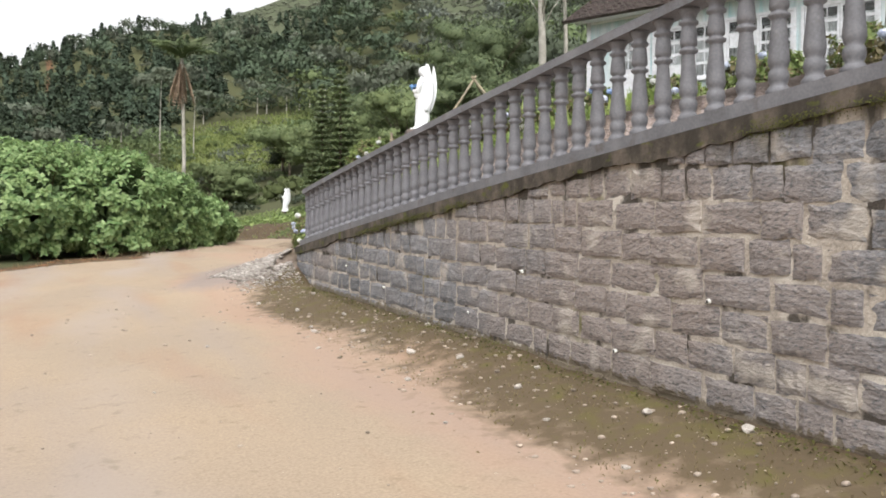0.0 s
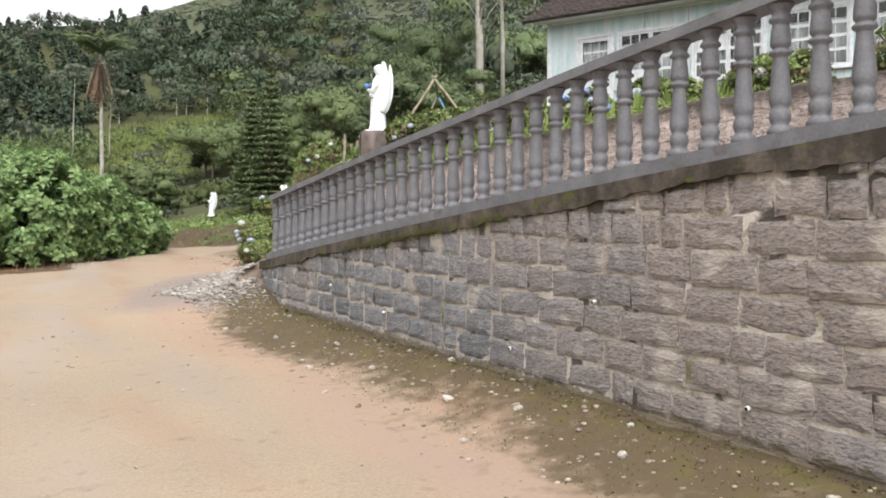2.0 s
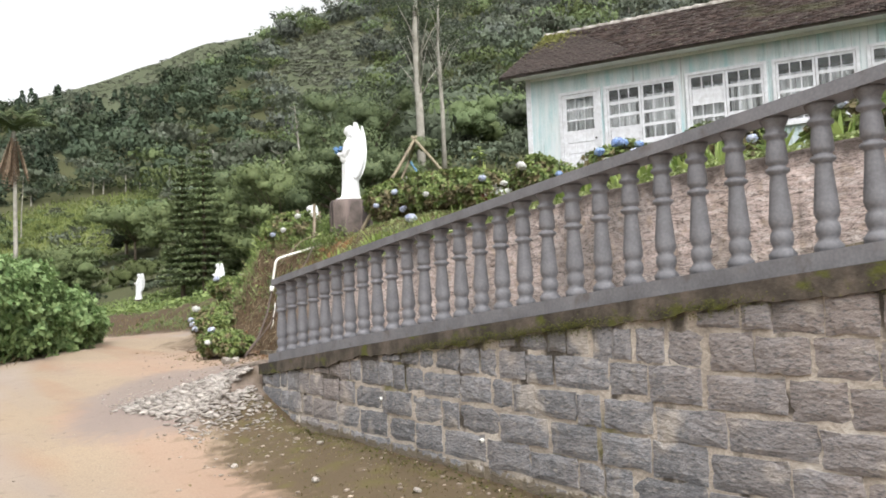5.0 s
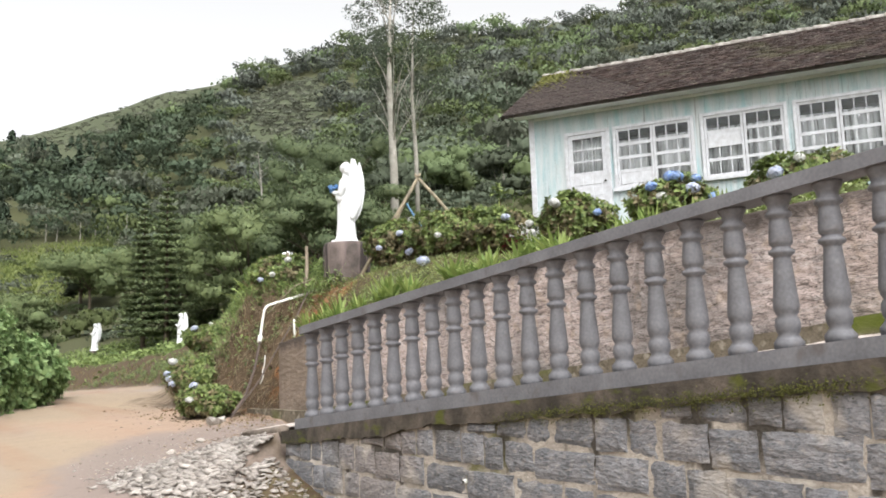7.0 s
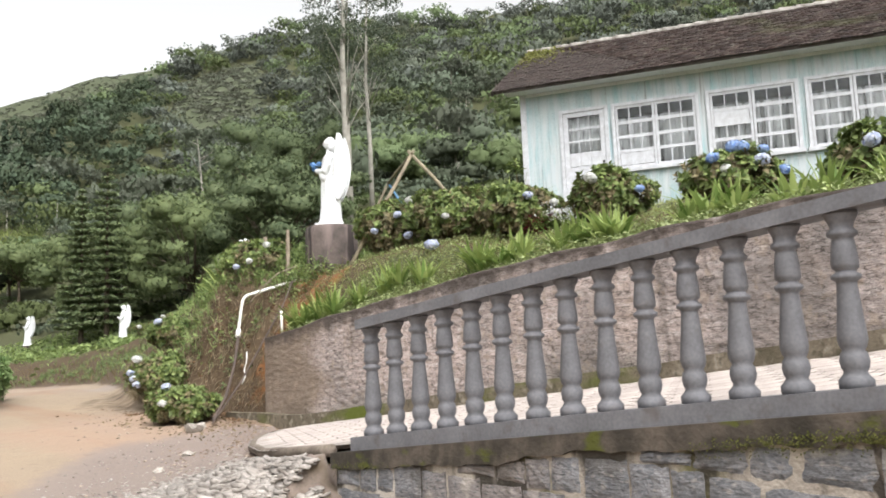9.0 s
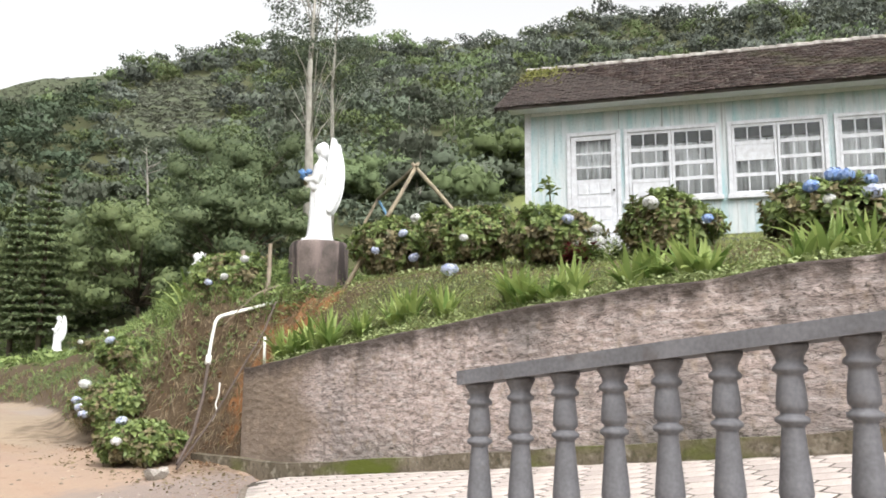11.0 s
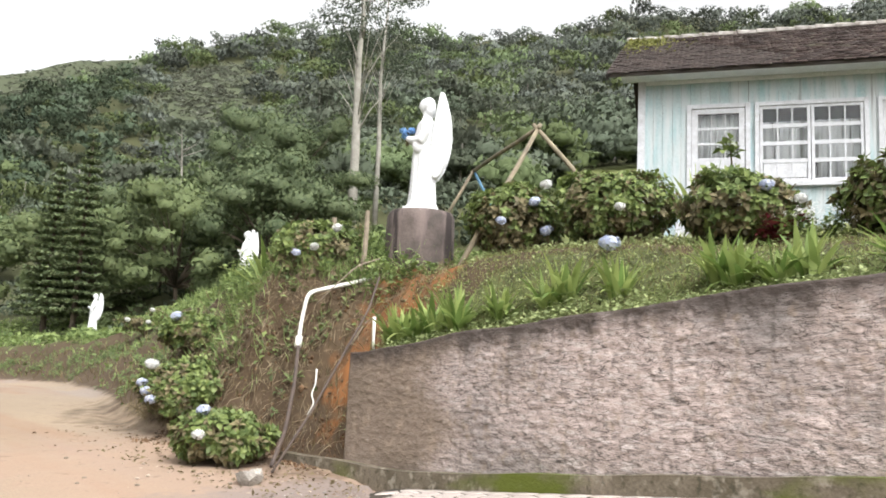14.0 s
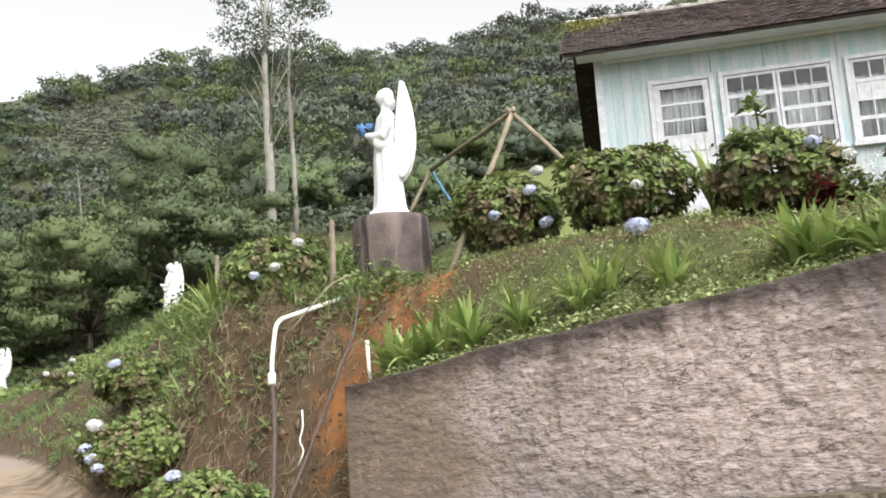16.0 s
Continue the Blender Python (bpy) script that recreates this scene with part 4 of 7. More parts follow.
def casement(a, b, lo, hi, sashes, cols, rows, blind=()):
    """A framed window of small panes; blind panes are painted board."""
    w = new("window")
    w.parent = house
    bm = bmesh.new()
    t = 0.075
    for p, q in (((a - t, -0.035, lo - t), (a, 0.055, hi + t)), ((b, -0.035, lo - t), (b + t, 0.055, hi + t)), ((a + 0.001, -0.033, hi), (b - 0.001, 0.055, hi + t - 0.002))):
        box(bm, p, q, 0.006)
    part("window_frame", bm, M_FRAME, w)
    part("window_sill", made_box((a - 0.11, -0.085, lo - 0.085), (b + 0.11, 0.05, lo - 0.002), 0.008), M_FRAME, w)
    wide = (b - a) / sashes
    pane_me = None
    for k in range(sashes):
        x0, x1 = a + k * wide + 0.006, a + (k + 1) * wide - 0.006
        st = 0.052
        sash = bmesh.new()
        for p, q in (((x0, -0.012, lo + 0.004), (x0 + st, 0.03, hi - 0.004)), ((x1 - st, -0.012, lo + 0.004), (x1, 0.03, hi - 0.004)), ((x0 + st, -0.011, lo + 0.004), (x1 - st, 0.029, lo + 0.06)), ((x0 + st, -0.011, hi - 0.055), (x1 - st, 0.029, hi - 0.004))):
            box(sash, p, q, 0.004)
        gx0, gx1, gz0, gz1 = x0 + st, x1 - st, lo + 0.06, hi - 0.055
        pw, ph = (gx1 - gx0) / cols, (gz1 - gz0) / rows
        for i in range(1, cols):
            box(sash, (gx0 + i * pw - 0.012, -0.008, gz0), (gx0 + i * pw + 0.012, 0.026, gz1))
        for j in range(1, rows):
            box(sash, (gx0, -0.006, gz0 + j * ph - 0.034), (gx1, 0.028, gz0 + j * ph + 0.034))
        sash_ob = part("sash", sash, M_FRAME, w)
        if pane_me is None:
            pane_me = part("pane", made_box((-pw / 2, 0.006, -ph / 2), (pw / 2, 0.010, ph / 2)), M_GLASS, sash_ob)
            pane_me.visible_shadow = False
            shared, started = pane_me.data, False
        for i in range(cols):
            for j in range(rows):
                if (k, rows - 1 - j) in blind:
                    part("painted_panel", made_box((gx0 + i * pw + 0.012, 0.003, gz0 + j * ph + 0.015), (gx0 + (i + 1) * pw - 0.012, 0.012, gz0 + (j + 1) * ph - 0.015)), M_FRAME, sash_ob)
                    continue
                ob = pane_me if not started else new("pane", shared)
                started = True
                ob.parent = sash_ob
                ob.visible_shadow = False
                ob.location = (gx0 + (i + 0.5) * pw, 0, gz0 + (j + 0.5) * ph)
    return w


def curtain(a, b, lo, hi, depth, seed):
    """A hanging net curtain with folds."""
    r = random.Random(seed)
    bm = bmesh.new()
    n = int((b - a) / 0.018)
    cols = []
    ph = r.uniform(0, 6)
    for i in range(n + 1):
        x = a + (b - a) * i / n
        y = depth + 0.022 * math.sin(x * 42 + ph + 1.3 * math.sin(x * 5)) + 0.01 * math.sin(x * 91)
        cols.append((bm.verts.new((x, y, lo)), bm.verts.new((x + 0.01 * math.sin(x * 13), y * 0.99, hi))))
    for p, q in zip(cols, cols[1:]):
        bm.faces.new((p[0], q[0], q[1], p[1]))
    ob = part("curtain", bm, M_CURTAIN, None, "", True)
    ob.matrix_world = HOUSE
    mod = ob.modifiers.new("thickness", "SOLIDIFY")
    mod.thickness = 0.003
    return tagged(ob, "pale net curtain hanging in folds behind window panes", "curtain", "curtains of the house")


for n, (kind, a, b, lo, hi) in enumerate(OPENINGS):
    if kind == "window":
        casement(a, b, lo, hi, 2, 3, 4, blind={1: ((0, 3),), 2: ((0, 1),)}.get(n, ()))
        half = (b - a) / 2
        if n == 1:
            curtain(a + 0.02, a + half * 1.0, lo, hi - 0.24, 0.17, n)
            curtain(a + half * 1.05, b - 0.02, lo, hi - 0.24, 0.16, n + 20)
        else:
            curtain(a + 0.02, a + half * 0.95, lo, hi - 0.24, 0.17, n)
            curtain(a + half * 1.1, b - 0.05, lo, hi - 0.24, 0.17, n + 20)
# door: glazed above, small raised panels below
_, da, db, dlo, dhi = OPENINGS[0]
door = new("door")
door.parent = house
bm = bmesh.new()
for p, q in (((da - 0.08, -0.035, dlo), (da, 0.055, dhi + 0.08)), ((db, -0.035, dlo), (db + 0.08, 0.055, dhi + 0.08)), ((da + 0.001, -0.033, dhi), (db - 0.001, 0.055, dhi + 0.078))):
    box(bm, p, q, 0.006)
part("door_frame", bm, M_FRAME, door)
leaf = bmesh.new()
g0 = 5.68
for p, q in (((da + 0.005, -0.01, dlo + 0.01), (da + 0.11, 0.03, dhi - 0.005)), ((db - 0.11, -0.01, dlo + 0.01), (db - 0.005, 0.03, dhi - 0.005)), ((da + 0.11, -0.009, dhi - 0.10), (db - 0.11, 0.029, dhi - 0.005)), ((da + 0.11, -0.002, dlo + 0.01), (db - 0.11, 0.024, g0))):
    box(leaf, p, q, 0.004)
gh = (dhi - 0.10 - g0) / 3
for j in range(0, 3):
    box(leaf, (da + 0.11, -0.008, g0 + j * gh - 0.02), (db - 0.11, 0.028, g0 + j * gh + 0.02))
for i in (1, 2):
    x = da + 0.11 + (db - da - 0.22) * i / 3
    box(leaf, (x - 0.007, -0.004, g0), (x + 0.007, 0.026, dhi - 0.10))
leaf_ob = part("door_leaf", leaf, M_FRAME, door)
for j in range(3):
    pane = part("pane", made_box((da + 0.11, 0.010, g0 + j * gh + 0.02), (db - 0.11, 0.014, g0 + (j + 1) * gh - 0.02)), M_GLASS, leaf_ob)
    pane.visible_shadow = False
for i in range(3):
    for j in range(4):
        x = da + 0.12 + (db - da - 0.24) * i / 3
        z = g0 - 0.28 - 0.27 * j
        part("raised_panel", made_box((x + 0.02, -0.016, z), (x + (db - da - 0.24) / 3 - 0.02, -0.001, z + 0.21), 0.007), M_FRAME, leaf_ob)
knob = lathe([(0.012, 0), (0.012, 0.03), (0.026, 0.04), (0.026, 0.06), (0.01, 0.068)], 12)
bmesh.ops.rotate(knob, verts=knob.verts, cent=(0, 0, 0), matrix=Matrix.Rotation(radians(90), 3, "X"))
bmesh.ops.translate(knob, verts=knob.verts, vec=(db - 0.06, -0.01, 5.45))
M_IRON = surface("dark_iron", (0.06, 0.055, 0.05), (0.04, 0.035, 0.03), 20, 80, 0.5, 0.1, metal=0.8)
part("door_knob", knob, M_IRON, leaf_ob, "dark metal knob")
curtain(da + 0.06, db - 0.06, g0 - 0.05, dhi - 0.05, 0.13, 77)
part("doorstep", made_box((da - 0.25, -0.62, 4.05), (db + 0.3, -0.05, 4.42), 0.02), M_FRAME, house, "white-washed concrete doorstep")

# ---- roof: rafters, shingles, ridge caps ----
PITCH = 0.578
cosp = 1 / math.hypot(1, PITCH)
SLOPE = Matrix.Translation((0, -0.47, H_TOP + 0.005)) @ Matrix.Rotation(math.atan(PITCH), 4, "X")
BACK = Matrix.Translation((0, 6.67, H_TOP + 0.005)) @ Matrix.Rotation(math.pi, 4, "Z") @ Matrix.Translation((-12.5, 0, 0)) @ Matrix.Rotation(math.atan(PITCH), 4, "X")
RUN = 3.57 / cosp
bm = made_box((-0.5, 0.0, -0.03), (H_LEN + 0.5, RUN, 0.0))
deck = part("roof_deck", bm, M_GABLE, house)
deck.matrix_local = SLOPE
bm = made_box((-1.0, 0.0, -0.03), (H_LEN, RUN, 0.03))
back = part("roof_back", bm, M_ROOF, house)
back.matrix_local = BACK
fascia = part("fascia_board", made_box((-0.5, -0.025, -0.06), (H_LEN + 0.5, 0.0, 0.0), 0.004), M_GABLE, house)
fascia.matrix_local = SLOPE
part("soffit", made_box((-0.3, -0.44, H_TOP - 0.03), (H_LEN, -0.032, H_TOP - 0.005)), M_WHITE, house)
overlay(M_ROOF, (0.13, 0.118, 0.097), noise_of(M_ROOF, 9, 6), 0.58, 0.70, 0.8)
overlay(M_ROOF, (0.07, 0.08, 0.03), noise_of(M_ROOF, 0.6, 4), 0.56, 0.72, 0.6)


def shingle(seed):
    r = random.Random(seed)
    bm = bmesh.new()
    box(bm, (0, 0, 0), (0.185, 0.36, 0.016))
    for v in bm.verts:
        if v.co.y < 0.1:
            v.co.y += r.uniform(-0.02, 0.02)
            v.co.z += r.uniform(0, 0.012)
    me = bpy.data.meshes.new("shingle")
    bm.to_mesh(me)
    bm.free()
    me.materials.append(M_ROOF)
    return me


SHINGLES = [shingle(k) for k in range(5)]
roof = new("roof")
roof.parent = house
rnd = random.Random(8)
rest, counted = [], 0
tile_v = [np.array([v.co[:] for v in m.vertices]) for m in SHINGLES]
tile_f = np.array([tuple(p.vertices) for p in SHINGLES[0].polygons])
spots = []
for row in range(27):
    for col in range(int((H_LEN + 1.1) / 0.188)):
        spots.append((row, col))
spots.sort(key=lambda rc: rc[1] + abs(rc[0] - 4) * 0.6)
for row, col in spots:
    x = -0.55 + 0.188 * col + (0.094 if row % 2 else 0) + rnd.uniform(-0.008, 0.008)
    y = row * 0.155 - 0.05 + rnd.uniform(-0.012, 0.012)
    if y > RUN - 0.1:
        continue
    m = SLOPE @ Matrix.Translation((x, y, 0.012 + rnd.uniform(0, 0.006))) @ Matrix.Rotation(-0.045, 4, "X") @ Matrix.Rotation(rnd.uniform(-0.03, 0.03), 4, "Z")
    k = rnd.randrange(5)
    if counted < 300:
        ob = new("shingle", SHINGLES[k])
        ob.parent = roof
        ob.matrix_local = m
        counted += 1
    else:
        rest.append((np.c_[tile_v[k], np.ones(8)] @ np.array(m).T)[:, :3])
vs = np.concatenate(rest)
fs = np.concatenate([tile_f + 8 * i for i in range(len(rest))])
M_ROOF2 = M_ROOF.copy()
M_ROOF2.name = "weathered_shingle_field"
for n in M_ROOF2.node_tree.nodes:
    if n.type == "OBJECT_INFO":
        g = M_ROOF2.node_tree.nodes.new("ShaderNodeNewGeometry")
        M_ROOF2.node_tree.links.new(g.outputs["Random Per Island"], n.outputs["Random"].links[0].to_socket)
        break
tagged(mesh_of("shingle_field", vs, fs, M_ROOF2, roof), kind="stuff")
M_RIDGE = surface("mortared_ridge", (0.42, 0.40, 0.37), (0.16, 0.14, 0.125), 6, 40, 0.9, 0.4, 0.01, obj=0.3)
k = 0
x = -0.55
while x < H_LEN + 0.4:
    cap = part("ridge_cap", tube(bmesh.new(), [(x, 3.1, H_TOP + 2.08), (x + 0.02, 3.1, H_TOP + 2.085), (x + 0.40, 3.1, H_TOP + 2.07)], [0.08, 0.092, 0.076], 10), M_RIDGE, roof)
    x += 0.39
rake = bmesh.new()
box(rake, (-0.57, 0.0, -0.10), (-0.53, RUN, 0.01))
rk = part("rake_board", rake, M_GABLE, house)
rk.matrix_local = SLOPE

# moss grown over the weathered end of the roof
g = np.random.default_rng(23)
n = 700
u = np.abs(g.normal(0, 0.5, n))
p = np.stack([-0.5 + u, RUN - np.abs(g.normal(0, 0.7, n)) - 0.1, 0.03 + 0.03 * g.random(n)], -1)
p = np.array([(SLOPE @ Vector(q))[:] for q in p])
v, f = cards(p, g.normal(size=(n, 3)), np.tile([0, -0.5, 1.0], (n, 1)) + g.normal(size=(n, 3)) * 0.4, g.uniform(0.04, 0.10, n), g.uniform(0.03, 0.07, n))
tagged(mesh_of("roof_moss", v, f, leafy("roof_moss_leaf", (0.12, 0.13, 0.03), (0.26, 0.26, 0.08), 0.8, 0.2), house), kind="stuff")

# ---- statues ----
def statue_mesh():
    """A plain robed winged figure, one smooth body."""
    bm = bmesh.new()

    def blob(c, r, turn=None):
        v = bmesh.ops.create_uvsphere(bm, u_segments=16, v_segments=10, radius=1)["verts"]
        m = Matrix.Translation(c) @ (turn or Matrix()) @ Matrix.Diagonal((*r, 1))
        bmesh.ops.transform(bm, matrix=m, verts=v)

    box(bm, (-0.24, -0.27, 0), (0.25, 0.27, 0.07))
    rings = []
    # robe, wider across y than along x (the figure looks along +x)
    for z, rx, ry, sx in ((0.05, 0.26, 0.27, 0.0), (0.15, 0.215, 0.225, 0.0), (0.45, 0.19, 0.20, 0.0), (0.8, 0.18, 0.19, 0.0), (1.0, 0.165, 0.18, 0.0), (1.2, 0.17, 0.20, -0.01), (1.36, 0.145, 0.205, -0.02), (1.44, 0.09, 0.13, -0.02), (1.50, 0.055, 0.06, 0.0), (1.56, 0.05, 0.05, 0.01)):
        seg = 28
        fold = 0.012 if z < 1.1 else 0.0
        rings.append([bm.verts.new((sx + (rx + fold * math.sin(9 * a + z * 2)) * math.cos(a), (ry + fold * math.sin(9 * a + z * 2)) * math.sin(a), z)) for a in (2 * math.pi * k / seg for k in range(seg))])
    for a, b in zip(rings, rings[1:]):
        for k in range(len(a)):
            bm.faces.new((a[k], a[(k + 1) % len(a)], b[(k + 1) % len(b)], b[k]))
    bm.faces.new(rings[0][::-1])
    bm.faces.new(rings[-1])
    blob((0.025, 0, 1.665), (0.092, 0.082, 0.115))
    blob((-0.025, 0, 1.675), (0.105, 0.108, 0.125))
    blob((-0.06, 0, 1.58), (0.085, 0.105, 0.11))
    blob((0.11, 0, 1.655), (0.02, 0.015, 0.02))
    for s in (-1, 1):
        tube(bm, [(-0.02, s * 0.19, 1.36), (-0.02, s * 0.225, 1.2), (0.03, s * 0.215, 1.08), (0.15, s * 0.13, 1.09), (0.26, s * 0.04, 1.14)], [0.062, 0.068, 0.072, 0.062, 0.042], 12)
        blob((0.07, s * 0.17, 1.0), (0.10, 0.06, 0.11))
        # wing: a long feathered leaf behind the shoulder
        pts = []
        for k in range(15):
            u = k / 14
            z = 0.52 + 1.29 * u
            w = 0.165 * math.sin(math.pi * min(1, 0.03 + 0.93 * u ** 0.8)) ** 0.8 + 0.008
            back = -0.175 - 0.055 * math.sin(math.pi * (0.1 + 0.8 * u)) - 0.06 * u
            pts.append((back, s * (0.10 + 0.10 * u), z, w))
        loops = []
        for x, y, z, w in pts:
            loops.append([bm.verts.new((x + w * math.cos(a) * 0.82, y + s * 0.036 * math.sin(a) + s * 0.04 * math.cos(a), z)) for a in (2 * math.pi * k / 12 for k in range(12))])
        for a, b in zip(loops, loops[1:]):
            for k in range(12):
                bm.faces.new((a[k], a[(k + 1) % 12], b[(k + 1) % 12], b[k]))
        bm.faces.new(loops[0][::-1])
        bm.faces.new(loops[-1])
    bmesh.ops.recalc_face_normals(bm, faces=bm.faces)
    return bm


FACE = 128.0  # degrees to which the figures look
first_statue = part("statue", statue_mesh(), M_WHITE, None, "", True)
mod = first_statue.modifiers.new("fused", "REMESH")
mod.mode, mod.voxel_size, mod.use_smooth_shade = "VOXEL", 0.014, True
tagged(first_statue, "white-painted statue of a robed winged figure on a dark pedestal", "statue", "white statues")
first_statue.matrix_world = pose(8.14, 21.86, 3.852, 0, 0, FACE) @ Matrix.Scale(0.955, 4)
for x, y, dz, turn, s, words in ((16.43, 51.7, 2.85, 150, 1.0, "white statue of a winged figure beside tall pines"), (15.0, 62.0, 2.75, 150, 0.98, "small white statue of a winged figure on the far bank"), (14.5, 36.4, 4.15, 130, 0.95, "white winged statue among shrubs above the bank")):
    low = float(ground_z(x, y))
    top = max(dz, low + 0.12)
    c = copy_thing(first_statue, pose(x, y, top - 0.002, 0, 0, turn))
    tagged(c, words)
    block = part("plinth", made_box((x - 0.3, y - 0.3, low - 0.2), (x + 0.3, y + 0.3, top), 0.02), M_PED)
    tagged(block, "low stained concrete plinth under a white statue", "plinth", "plinths of the far statues")
ped = lathe([(0.48, 0), (0.485, 0.3), (0.48, 0.78), (0.475, 0.95), (0.455, 1.0), (0.44, 1.02)], 36)
for v in ped.verts:
    a = math.atan2(v.co.y, v.co.x)
    v.co.x *= 1 + 0.012 * math.sin(5 * a + 3 * v.co.z)
    v.co.y *= 1 + 0.012 * math.cos(4 * a + 5 * v.co.z)
overlay(M_PED, (0.20, 0.155, 0.145), noise_of(M_PED, 5, 5, (1, 1, 0.2)), 0.50, 0.66, 0.7)
overlay(M_PED, (0.022, 0.018, 0.017), noise_of(M_PED, 6, 6, (1, 1, 0.16)), 0.55, 0.64, 0.85)
pedestal = tagged(part("pedestal", ped, M_PED, None, "", True), "round dark concrete pedestal streaked with pale stains", "pedestal")
pedestal.matrix_world = pose(8.14, 21.86, 2.842)

M_BLUE = leafy("blue_petals", (0.10, 0.25, 0.55), (0.25, 0.45, 0.75), 0.7, 0.2)
M_STEM = surface("plant_stem", (0.12, 0.10, 0.05), (0.07, 0.06, 0.03), 10, 50, 0.9, 0.2)


def petal_ball(r, n, size, seed, squash=0.8):
    g = np.random.default_rng(seed)
    d = g.normal(size=(n, 3))
    d /= np.linalg.norm(d, axis=1, keepdims=True)
    c = d * r * g.uniform(0.8, 1.0, (n, 1)) * [1, 1, squash]
    side = np.cross(d, g.normal(size=(n, 3)))
    return cards(c - side / np.linalg.norm(side, axis=1, keepdims=True) * size * 0.5, side, d, np.full(n, size), np.full(n, size), 0.1, 0.05)


bouquet = thing("flower_bouquet", "bunch of bright blue artificial flowers held by statue", "flowers")
u = Vector((math.cos(radians(FACE)), math.sin(radians(FACE)), 0))
hold = Vector((8.14, 21.86, 3.80)) + u * 0.26
for k, (dx, dz) in enumerate(((0.0, 1.22), (0.06, 1.27), (0.04, 1.19), (-0.03, 1.28))):
    v, f = petal_ball(0.055, 40, 0.045, k)
    b = mesh_of("blossom", v, f, M_BLUE, bouquet)
    b.location = hold + u * dx + Vector((0.02 * k - 0.03, 0.0, dz))
part("stalks", tube(bmesh.new(), [hold + Vector((0, 0, 1.05)), hold + Vector((0, 0, 1.24))], 0.025, 8), M_STEM, bouquet)

# ---- swing frame of peeled poles ----
M_POLE = surface("weathered_pole", (0.28, 0.235, 0.16), (0.14, 0.12, 0.09), 6, 50, 0.85, 0.3, 0.004)
M_BLUEPAINT = surface("faded_blue_paint", (0.10, 0.22, 0.36), (0.08, 0.15, 0.22), 8, 50, 0.7, 0.1)
A, K = Vector((9.0, 20.5, 5.10)), Vector((10.68, 23.23, 5.22))
swing = thing("swing_frame", "frame of weathered wooden poles lashed at the top", "swing frame")


def pole(name, a, b, r, mat, label=""):
    a, b = Vector(a), Vector(b)
    pts = [a.lerp(b, t) + Vector((0.008 * math.sin(7 * t), 0.008 * math.cos(9 * t), 0)) for t in (0, 0.3, 0.6, 1)]
    return part(name, tube(bmesh.new(), pts, [r * 0.9, r, r, r * 1.1], 10), mat, swing, label, True)


pole("front_leg", A + Vector((0.05, 0, 0.06)), (7.42, 20.48, float(ground_z(7.42, 20.48)) - 0.1), 0.033, M_POLE)
pole("front_leg", A + Vector((-0.04, 0.05, 0.05)), (9.62, 19.2, float(ground_z(9.62, 19.2)) - 0.1), 0.033, M_POLE)
pole("ridge_pole", A + (A - K) * 0.02, K + (K - A) * 0.02 , 0.033, M_POLE)
pole("rear_leg", K, (10.15, 24.35, float(ground_z(10.15, 24.35)) - 0.1), 0.03, M_POLE)
pole("rear_leg", K, (11.75, 22.6, float(ground_z(11.75, 22.6)) - 0.1), 0.026, M_BLUEPAINT, "pole painted faded blue")

def rock(seed, sub=2):
    r = np.random.default_rng(seed)
    bm = bmesh.new()
    bmesh.ops.create_icosphere(bm, subdivisions=sub, radius=1)
    cuts = [(r.normal(size=3), r.uniform(0.55, 0.85)) for _ in range(7)]
    for v in bm.verts:
        p = np.array(v.co)
        for n, d in cuts:
            n = n / np.linalg.norm(n)
            k = p @ n
            if k > d:
                p = p - n * (k - d) * 0.9
        v.co = Vector(p * (1 + r.uniform(-0.03, 0.03)))
    return bm


# ---- fence posts, pipes and cable on the bank ----
M_PVC = surface("white_pvc", (0.80, 0.80, 0.77), (0.62, 0.60, 0.54), 6, 60, 0.45, 0.05)
M_CABLE = surface("dark_hose", (0.10, 0.075, 0.06), (0.06, 0.045, 0.04), 10, 60, 0.7, 0.1)
M_POST = surface("split_post", (0.30, 0.25, 0.19), (0.16, 0.13, 0.10), 8, 50, 0.95, 0.5, 0.006)


def post(x, y, h, r, lean):
    z = float(ground_z(x, y))
    bm = tube(bmesh.new(), [(0, 0, -0.25), (0.01, 0, h * 0.5), (0.0, 0.01, h)], [r * 1.1, r, r * 0.85], 7)
    ob = part("fence_post", bm, M_POST)
    ob.matrix_world = pose(x, y, z, lean, lean * 0.6, 20)
    return tagged(ob, "rough split wooden fence post standing in grass", "post", "fence posts")


for x, y, h, r, lean in ((7.32, 22.1, 0.9, 0.036, 2), (7.25, 22.6, 0.8, 0.04, -3), (9.3, 25.6, 1.0, 0.045, 1), (9.9, 27.2, 1.0, 0.045, -2), (8.8, 26.4, 0.9, 0.04, 3)):
    post(x, y, h, r, lean)


def bend(pts, r, name, mat, label, cat, seg=10, steps=6):
    """A pipe or hose through the points, rounded at the corners."""
    pts = [Vector(p) for p in pts]
    out = [pts[0]]
    for a, b, c in zip(pts, pts[1:], pts[2:]):
        d = min(0.11, (a - b).length / 2.1, (c - b).length / 2.1)
        p, q = b + (a - b).normalized() * d, b + (c - b).normalized() * d
        for k in range(steps + 1):
            t = k / steps
            out.append(p * (1 - t) ** 2 + b * 2 * t * (1 - t) + q * t * t)
    out.append(pts[-1])
    ob = part(name, tube(bmesh.new(), out, r, seg), mat, None, "", True)
    return tagged(ob, label, cat)


